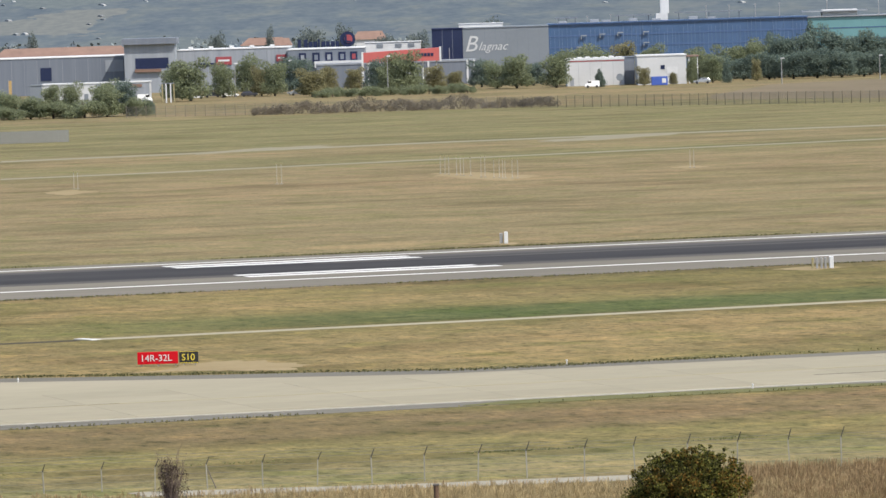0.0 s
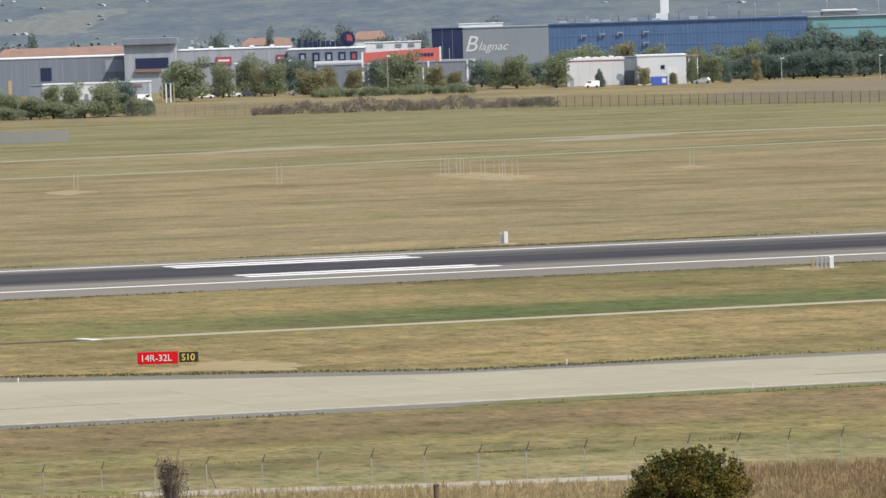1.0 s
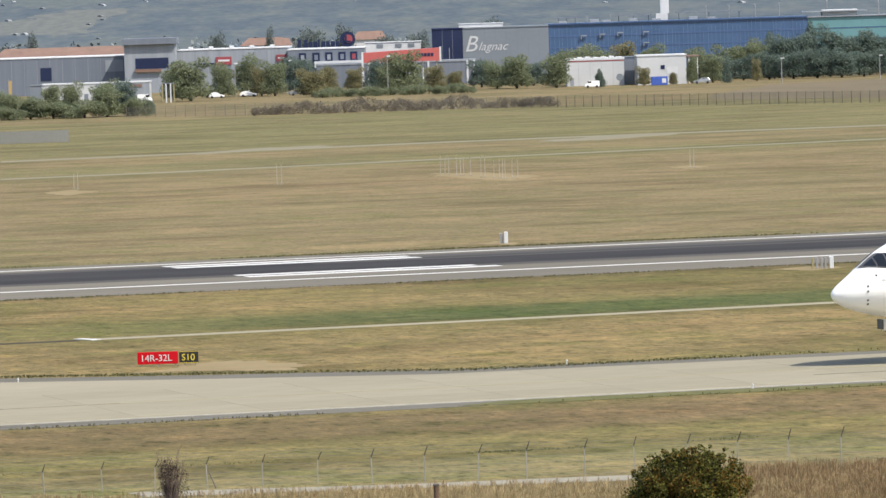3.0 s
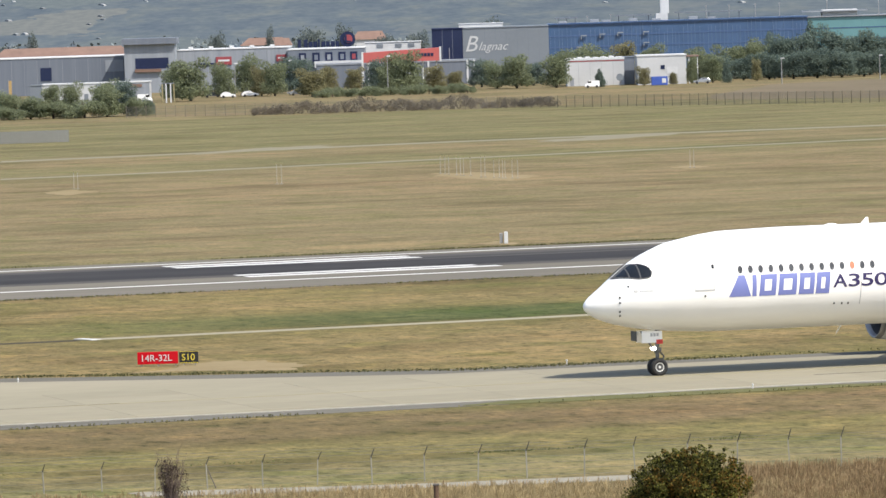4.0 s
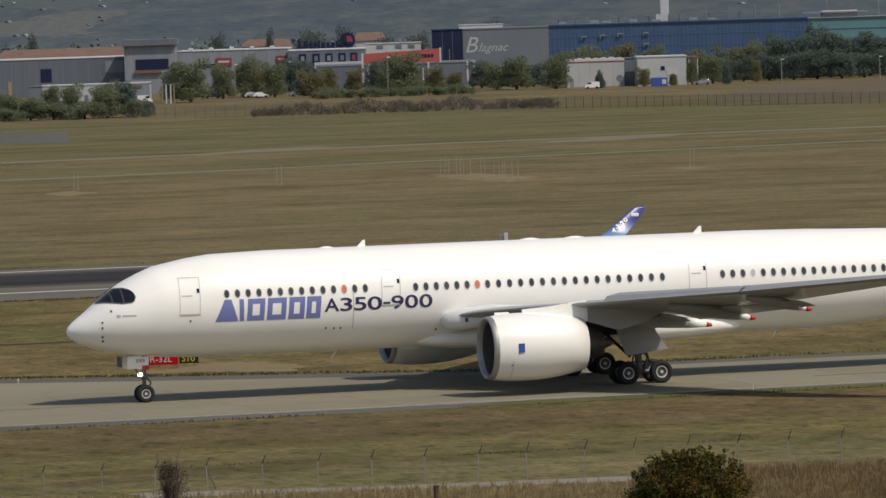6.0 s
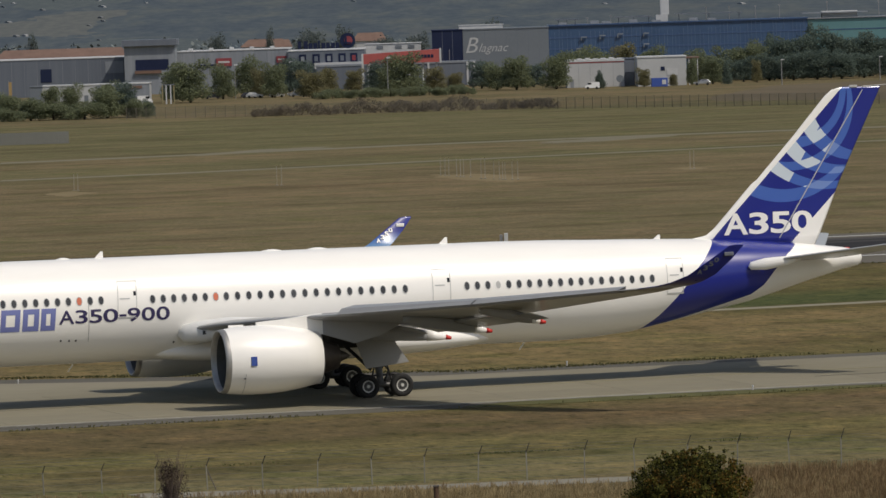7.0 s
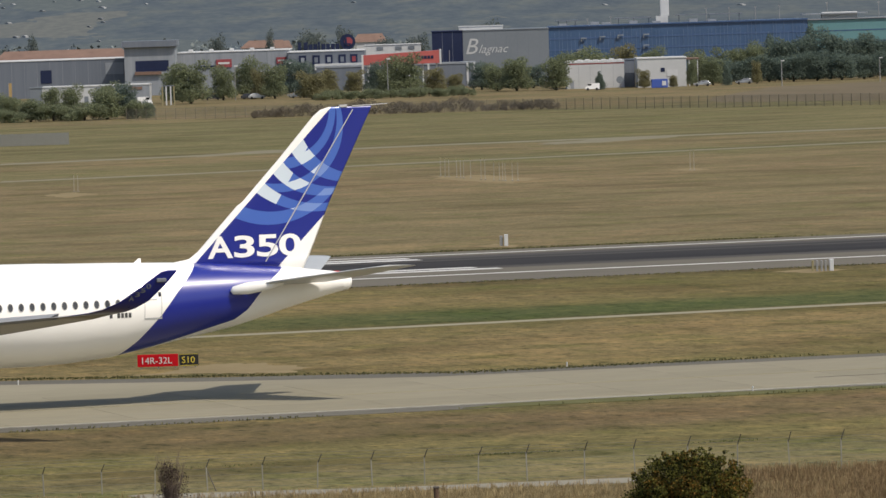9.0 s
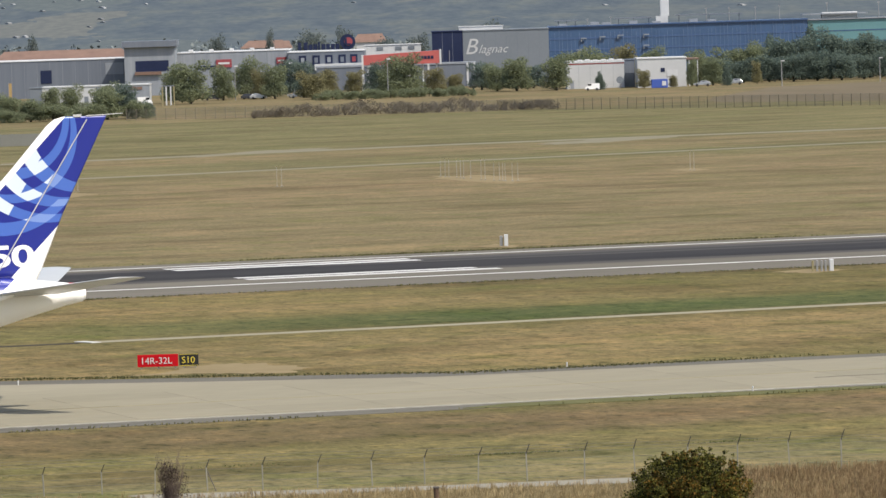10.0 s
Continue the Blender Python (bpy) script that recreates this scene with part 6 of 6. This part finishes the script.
# antenna array
ANTENNA = worn("antenna_paint", (0.28, 0.28, 0.26), (0.36, 0.36, 0.34), 1, 0.7)
ant = None
for x, d, h in ((0.0, 840.8, 2.5), (1.1, 836.4, 2.5), (2.1, 832, 2.5), (3.0, 828, 2.5), (3.9, 827, 2.5), (5.2, 818, 2.8), (5.7, 817.5, 2.8), (6.8, 814, 2.5), (7.5, 813.5, 2.5), (8.2, 810, 2.5), (9.1, 809.5, 2.5), (9.8, 809, 2.5),
                (-21.0, 817, 2.7), (-20.4, 817, 2.7), (32.6, 832, 2.6), (33.1, 832, 2.6), (-47.4, 823.5, 2.3), (-46.9, 823.5, 2.3), (0.6, 838, 2.5), (2.6, 830, 2.5), (7.9, 811, 2.5)):
    if ant is None:
        ant = thing_at("antenna_mast", "slim pale antenna mast standing in the dry grass", "antenna", x, d, group="antennas in the field")
        bm = bmesh.new()
        rod(bm, (0, 0, -0.05), (0, 0, 2.4), 0.026, 0.02, 6)
        part("pole", bm, ANTENNA, ant)
        part("head", boxed(-0.1, 0.1, -0.1, 0.1, 2.36, 2.5, 0.02), PAINT_YELLOW, ant)
        part("foot", boxed(-0.2, 0.2, -0.2, 0.2, -0.05, 0.08, 0.02), GRAVEL, ant)
    else:
        copy_thing(ant, view_at(x, d) @ Matrix.Diagonal((1, 1, h / 2.5, 1)))
barrier = thing_at("noise_barrier", "low pale blue-grey barrier panel in the grass", "barrier", -79.0, 1120)
for k in range(7):
    part("panel", boxed(2.0 * k, 2.0 * k + 1.94, 0, 0.12, 0.05, 2.15), worn("pale_blue_panel", (0.155, 0.155, 0.135), (0.185, 0.187, 0.17), 0.12, 0.6) if k == 0 else bpy.data.materials["pale_blue_panel"], barrier)
    part("post", boxed(2.0 * k - 0.06, 2.0 * k + 0.06, -0.02, 0.14, 0, 2.2), bpy.data.materials["pale_blue_panel"], barrier)

# taxiway edge lights
edge_lamp = None
for x, d in ((17.6, 367.0), (-26.7, 396.2), (7.5, 397.2), (38, 380), (-40, 352)):
    if edge_lamp is None:
        edge_lamp = thing_at("edge_light", "small white taxiway edge light on a short stem", "light", x, d, group="edge lights of the taxiway")
        bm = bmesh.new()
        rod(bm, (0, 0, 0), (0, 0, 0.22), 0.04, 0.035, 8)
        part("stem", bm, PAINT_WHITE, edge_lamp)
        bm = bmesh.new()
        rod(bm, (0, 0, 0.22), (0, 0, 0.33), 0.06, 0.045, 10)
        part("lens", bm, ROOF_WHITE, edge_lamp, "pale lens")
        part("base", boxed(-0.09, 0.09, -0.09, 0.09, 0, 0.05, 0.02), GRAVEL, edge_lamp)
    else:
        copy_thing(edge_lamp, view_at(x, d))

# ------------------------------------------------------------------ fences
RUST = worn("weathered_post", (0.07, 0.06, 0.05), (0.12, 0.105, 0.09), 2, 0.8)
PALE_POST = worn("pale_concrete_post", (0.17, 0.165, 0.14), (0.25, 0.24, 0.205), 2, 0.8)
WIRE = worn("fence_wire", (0.10, 0.10, 0.095), (0.16, 0.155, 0.145), 2, 0.6, 0.3)
near_fence = thing_at("near_fence", "wire fence with posts bent over at the top", "fence", 0, 304.5)
bm = bmesh.new()
box(bm, -0.024, 0.024, -0.024, 0.024, -0.1, 1.42)
post_me = part("post", bm, PALE_POST, near_fence).data
arm_bm = bmesh.new()
rod(arm_bm, (0, 0, 1.36), (0.17, -0.05, 1.84), 0.028, 0.022, 6)
arm0 = part("arm", arm_bm, worn("dark_bracket", (0.03, 0.026, 0.022), (0.055, 0.048, 0.04), 2, 0.8), near_fence)
POST_X = (-19.46, -16.68, -14.14, -11.63, -8.98, -6.36, -3.74, -1.23, 1.33, 3.68, 6.43, 8.86, 11.4, 13.75, 16.26, 18.74, 21.2, -22)
for k, x in enumerate(POST_X):
    lean = (k * 37 % 11 - 5) * 0.5
    for me, nm in ((post_me, "post"), (arm0.data, "arm")):
        if k == 0:
            ob = bpy.data.objects["arm"] if nm == "arm" else [o for o in near_fence.children if o.data == post_me][0]
        else:
            ob = new(nm, me)
            ob.parent = near_fence
        ob.matrix_basis = pose(x, 0, 0, 0, lean, (k * 53 % 40) - 20) @ Matrix.Diagonal((1, 1, (1.41 + (x + 19.5) / 38.2 * 0.59) / 1.84, 1))
for z in (0.15, 0.45, 0.75, 1.05, 1.38, 1.55, 1.7):
    bm = bmesh.new()
    dx = 0.0 if z < 1.4 else (z - 1.38) * 0.38
    rod(bm, (-24, -dx * 0.3, z), (24, -dx * 0.3, z), 0.006, None, 4)
    part("wire", bm, WIRE, near_fence)
brace = bmesh.new()
rod(brace, (-11.63, 0, 1.0), (-11.2, 0, -0.05), 0.025, None, 6)
part("brace", brace, RUST, near_fence)
stub = thing_at("stub_post", "short rusty post in the tall grass", "post", -0.65, 285)
bm = bmesh.new()
rod(bm, (0, 0, -0.1), (0, 0, 1.3), 0.13, 0.12, 10)
part("pole", bm, worn("rusty_wood", (0.06, 0.035, 0.02), (0.11, 0.065, 0.04), 4, 0.9), stub)
part("cap", boxed(-0.14, 0.14, -0.14, 0.14, 1.28, 1.36, 0.02), RUST, stub)

far_fence = new("far_fence")
tagged(far_fence, "long mesh perimeter fence with thin posts", "fence")
FLINE = [(-66, 1348), (-38.4, 1336), (12.2, 1320), (49, 1287), (95, 1243)]
wires = bmesh.new()
post_bm = boxed(-0.05, 0.05, -0.05, 0.05, -0.1, 2.5)
far_post = None
for (xa, da), (xb, db) in zip(FLINE, FLINE[1:]):
    n = int(math.hypot(xb - xa, db - da) / 2.3)
    for k in range(n):
        u = k / n
        p = spot(xa + (xb - xa) * u, da + (db - da) * u)
        if far_post is None:
            ob = part("post", post_bm, worn("far_post_grey", (0.12, 0.103, 0.076), (0.165, 0.142, 0.11), 2, 0.8), far_fence)
            far_post = ob.data
        else:
            ob = new("post", far_post)
            ob.parent = far_fence
        ob.location = p
    for z in [0.12 + 0.2 * q for q in range(12)]:
        rod(wires, spot(xa, da, z), spot(xb, db, z), 0.022, None, 4)
mesh_part = part("wire_mesh", wires, WIRE, far_fence, "grey wire mesh")
mesh_part["kind"] = "stuff"

# ------------------------------------------------------------------ grasses


def tufts(seed, n, d0, d1, h0, h1, blades, width, keep, x0=-1.0, x1=1.0):
    """Grass tufts scattered over the part of the field in front of the camera."""
    g = np.random.RandomState(seed)
    d = np.sqrt(g.uniform(d0 * d0, d1 * d1, n))
    x = g.uniform(x0, x1, n) * d * 0.0735
    a = radians(YAW)
    X, Y = x * math.cos(a) + d * math.sin(a), -x * math.sin(a) + d * math.cos(a)
    ok = keep(X, Y, g.uniform(0, 1, n))
    X, Y = X[ok], Y[ok]
    n = len(X)
    h = g.uniform(h0, h1, n)
    verts = np.empty((n, 1 + 2 * blades, 3))
    verts[:, 0] = np.stack([X, Y, np.zeros(n)], 1)
    for b in range(blades):
        ang, lean = g.uniform(0, math.tau, n), g.uniform(0.02, 0.24, n)
        tx, ty = X + np.cos(ang) * h * lean, Y + np.sin(ang) * h * lean
        side = ang + g.uniform(-1, 1, n) + math.pi / 2
        w = width * g.uniform(0.5, 1.2, n)
        tz = h * g.uniform(0.6, 1.0, n)
        verts[:, 1 + 2 * b] = np.stack([tx + np.cos(side) * w, ty + np.sin(side) * w, tz], 1)
        verts[:, 2 + 2 * b] = np.stack([tx - np.cos(side) * w, ty - np.sin(side) * w, tz * 0.9], 1)
    k = 1 + 2 * blades
    base = (np.arange(n) * k)[:, None, None]
    tri = np.stack([np.zeros(blades, int), 1 + 2 * np.arange(blades), 2 + 2 * np.arange(blades)], 1)[None]
    faces = (base + tri).reshape(-1, 3)
    me = bpy.data.meshes.new("tufts")
    me.from_pydata(verts.reshape(-1, 3), [], faces.tolist())
    return me


def sward(name, label, mat, *args, **kw):
    me = tufts(*args, **kw)
    me.materials.append(mat)
    return tagged(new(name, me), label, "grass", kind="stuff")


def view_x(X, Y):
    return X * math.cos(radians(YAW)) - Y * math.sin(radians(YAW))


def patchy(X, Y, s, z):
    """Smooth patches between 0 and 1 over the field."""
    return 0.5 + 0.25 * (np.sin(X / s + 1.3 * np.sin(Y / (s * 1.7) + z)) + np.sin(Y / (s * 2.3) + 1.7 * np.sin(X / (s * 1.9) + 2 * z)))


def blades_of(name, dark, light, vary=0.9):
    return leafy(worn(name, dark, light, 0.05, 0.9, fine=20, bump=0.0, by_island=vary), 0.5)


STRAW = blades_of("straw_blades", (0.27, 0.215, 0.11), (0.46, 0.37, 0.2))
OLIVE = blades_of("olive_blades", (0.13, 0.12, 0.055), (0.23, 0.21, 0.10))
DARKG = blades_of("dark_blades", (0.10, 0.10, 0.048), (0.22, 0.21, 0.10))
RUSSET = blades_of("russet_blades", (0.20, 0.135, 0.07), (0.38, 0.275, 0.15))
PALE = blades_of("pale_straw_blades", (0.28, 0.215, 0.11), (0.52, 0.41, 0.225))

paved = lambda X, Y: ((Y > 343.5) & (Y < 377.5)) | ((Y > 498.5) & (Y < 561.5)) | ((Y > 377) & (Y < 405 - (X - 70) * 0.62) & (X < 113)) | ((Y > 432.6 + np.maximum(0, X - 130) * 0.065) & (Y < 436.6 + np.maximum(0, X - 130) * 0.065))
sward("verge_grass", "taller dark grass along the pavement edges", DARKG, 6, 420000, 340, 620, 0.07, 0.18, 4, 0.05,
      lambda X, Y, r: (((Y > 376.8) & (Y < 378.6) & (X > 113)) | ((Y > 405 - (X - 70) * 0.62 - 0.8) & (Y < 405 - (X - 70) * 0.62 + 1.2) & (X < 113) & (Y > 377)) | ((Y > 561) & (Y < 563)) | ((Y > 343.4) & (Y < 344.2) & (r < 0.35)) | ((Y > 497.6) & (Y < 499))) & (r < np.clip(1.9 * patchy(X, Y, 6, 4) - 0.25, 0.05, 1)))
sward("tall_grass", "tall pale dry grass in the foreground", PALE, 11, 26000, 283, 297.5, 0.2, 0.62, 6, 0.008, lambda X, Y, r: r < (0.1 + 0.9 * patchy(X, Y, 4, 8)) * np.clip((view_x(X, Y) + 16) / 16, 0.05, 1), x0=-1.0, x1=0.9)
sward("tall_grass", "tall olive and straw grass in the foreground", STRAW, 12, 9000, 283, 295, 0.2, 0.55, 6, 0.009, lambda X, Y, r: r < 0.3 + 0.7 * patchy(X, Y, 3, 9))
sward("russet_weeds", "tall russet weeds by the near fence", RUSSET, 13, 14000, 284, 303, 0.2, 0.8, 7, 0.009, lambda X, Y, r: r < (0.15 + 0.85 * patchy(X, Y, 2, 10)) * np.clip((view_x(X, Y) - 11) / 4, 0.0, 1), x0=0.4, x1=1.0)
sward("russet_weeds", "low russet weeds in the foreground", RUSSET, 14, 6000, 283, 300, 0.2, 0.55, 6, 0.009, lambda X, Y, r: r < patchy(X, Y, 4, 12))

GREENB = blades_of("green_blades", (0.13, 0.15, 0.065), (0.24, 0.25, 0.115), 0.5)
sward("verge_tussocks", "line of low green tussocks on the mown verge", GREENB, 33, 90000, 305, 345, 0.04, 0.12, 5, 0.03, lambda X, Y, r: (np.abs(Y - 309.5 - 1.2 * np.sin(X / 9)) < 0.55) & (r < np.clip(3 * patchy(X, Y, 2.0, 2) - 1.2, 0, 1)))

# ------------------------------------------------------------------ near shrubs


def near_bush():
    rng = random.Random(17)
    bush = thing_at("bush", "dense dark green bush with yellowing leaves by the fence", "bush", 10.75, 285)
    bm = bmesh.new()
    lobes = []
    for k in range(26):
        a, r = k * 2.4, 2.6 * math.sqrt((k + 0.5) / 26)
        top = (2.05 + 0.22 * math.sin(k * 1.9)) * math.sqrt(max(0.05, 1 - (r / 3.0) ** 2))
        z = top - rng.uniform(0.1, 0.5)
        rod(bm, (0, 0, 0), (r * math.cos(a) * 0.9, r * math.sin(a) * 0.8, max(0.3, z)), 0.06, 0.012, 5)
        lobes.append((r * math.cos(a), r * math.sin(a) * 0.85, max(0.45, z), rng.uniform(0.28, 0.72)))
        lobes.append((r * math.cos(a) * 1.02, r * math.sin(a) * 0.85, max(0.35, z * 0.45), rng.uniform(0.4, 0.6)))
    for k in range(70):
        a, r = rng.uniform(0, math.tau), 2.5 * math.sqrt(rng.random())
        z = 2.2 * math.sqrt(max(0.05, 1 - (r / 3.0) ** 2))
        p = Vector((r * math.cos(a), r * math.sin(a) * 0.85, z - 0.2))
        q = p + Vector((math.cos(a) * rng.uniform(0, 0.35), math.sin(a) * 0.2, rng.uniform(0.3, 0.85)))
        rod(bm, p, q, 0.014, 0.005, 4)
        lobes.append((*p.lerp(q, 0.55), rng.uniform(0.12, 0.24)))
        lobes.append((*p.lerp(q, 0.95), rng.uniform(0.06, 0.14)))
    part("twig_clump", bm, BARK, bush)
    for k in range(30):
        a = rng.uniform(0, math.tau)
        r = rng.uniform(0.2, 2.4)
        z = 2.35 * math.sqrt(max(0.05, 1 - (r / 2.85) ** 2))
        lobes.append((r * math.cos(a), r * math.sin(a) * 0.85, z + rng.uniform(0.0, 0.3), rng.uniform(0.1, 0.2)))
    v, f = leaf_cloud(rng, lobes, 26000, 0.055)
    v[:, 2] = np.maximum(v[:, 2], 0.02)
    made("crown", v, f, leaves("bush_leaves", (0.022, 0.027, 0.008), (0.165, 0.16, 0.038), 1.1), bush, "small dark leaves")
    v, f = leaf_cloud(rng, lobes[::3], 7500, 0.055)
    v[:, 2] = np.maximum(v[:, 2], 0.02)
    made("yellow_leaves", v, f, leaves("yellow_leaves", (0.10, 0.065, 0.016), (0.28, 0.165, 0.04), 0.8), bush, "yellow and rusty leaves")


def dead_shrub():
    rng = random.Random(23)
    shrub = thing_at("bare_shrub", "upright bare brown shrub by the fence", "shrub", -12.55, 285)
    bm = bmesh.new()
    for k in range(60):
        a, lean = rng.uniform(0, math.tau), rng.uniform(0.02, 0.42)
        h = rng.uniform(1.9, 3.35)
        tip = Vector((math.cos(a) * lean * h * 0.72, math.sin(a) * lean * h * 0.6, h))
        foot = Vector((rng.uniform(-0.12, 0.12), rng.uniform(-0.12, 0.12), 0))
        midp = foot.lerp(tip, 0.5) + Vector((rng.uniform(-0.08, 0.08), rng.uniform(-0.08, 0.08), 0))
        rod(bm, foot, midp, 0.022, 0.014, 5)
        rod(bm, midp, tip, 0.014, 0.004, 5)
        for q in range(7):
            p = midp.lerp(tip, rng.uniform(-0.5, 0.9))
            rod(bm, p, p + Vector((rng.uniform(-0.22, 0.22), rng.uniform(-0.22, 0.22), rng.uniform(0.15, 0.5))), 0.008, 0.003, 4)
    part("twig_clump", bm, worn("dry_twigs", (0.07, 0.05, 0.042), (0.15, 0.11, 0.09), 3, 0.9), shrub)
    lobes = [(rng.uniform(-0.55, 0.55), rng.uniform(-0.4, 0.4), rng.uniform(0.4, 2.6), 0.38) for _ in range(22)]
    v, f = leaf_cloud(rng, lobes, 2600, 0.033)
    v[:, 2] = np.maximum(v[:, 2], 0.02)
    made("withered_leaves", v, f, leaves("withered_leaves", (0.04, 0.03, 0.024), (0.09, 0.066, 0.052)), shrub)


near_bush()
dead_shrub()

# ------------------------------------------------------------------ what moves


def motions():
    walk(plane, [(k / 2, pose(rolled(k / 2), 362.4, 0.05)) for k in range(21)])
    x0 = rolled(0)
    for w, s, y, r in wheels:
        rows = []
        for k in range(0, 10 * FPS + 1):
            t = k / FPS
            rows.append((t, pose(s, y, r, 0, -math.degrees((x0 - rolled(t)) / r), 0)))
        walk(w, rows)
    for car, face, rows in (
            (white_car, 0, [(0, -52.3, 1606), (1.0, -51.3, 1606), (2.5, -48.2, 1604), (4.0, -47.2, 1604), (5.5, -46.6, 1604), (7.5, -46.0, 1604), (10, -45.2, 1604)]),
            (white_car2, 0, [(0, -60.5, 1596), (1.0, -58.0, 1596), (2.5, -55.8, 1596), (4.0, -52.5, 1596), (4.5, -49.5, 1596), (5.5, -46.0, 1597), (7.5, -38.5, 1602), (10, -30.5, 1606)]),
            (silver_car, 180, [(0, 118.0, 1690), (5.0, 100.0, 1690), (6.8, 87.5, 1672), (7.5, 81.8, 1632), (8.0, 80.2, 1606), (8.5, 78.4, 1597), (9.0, 76.6, 1595), (10, 74.0, 1592)])):
        walk(car, [(t, view_at(x, d, 0.0, face)) for t, x, d in rows])


motions()
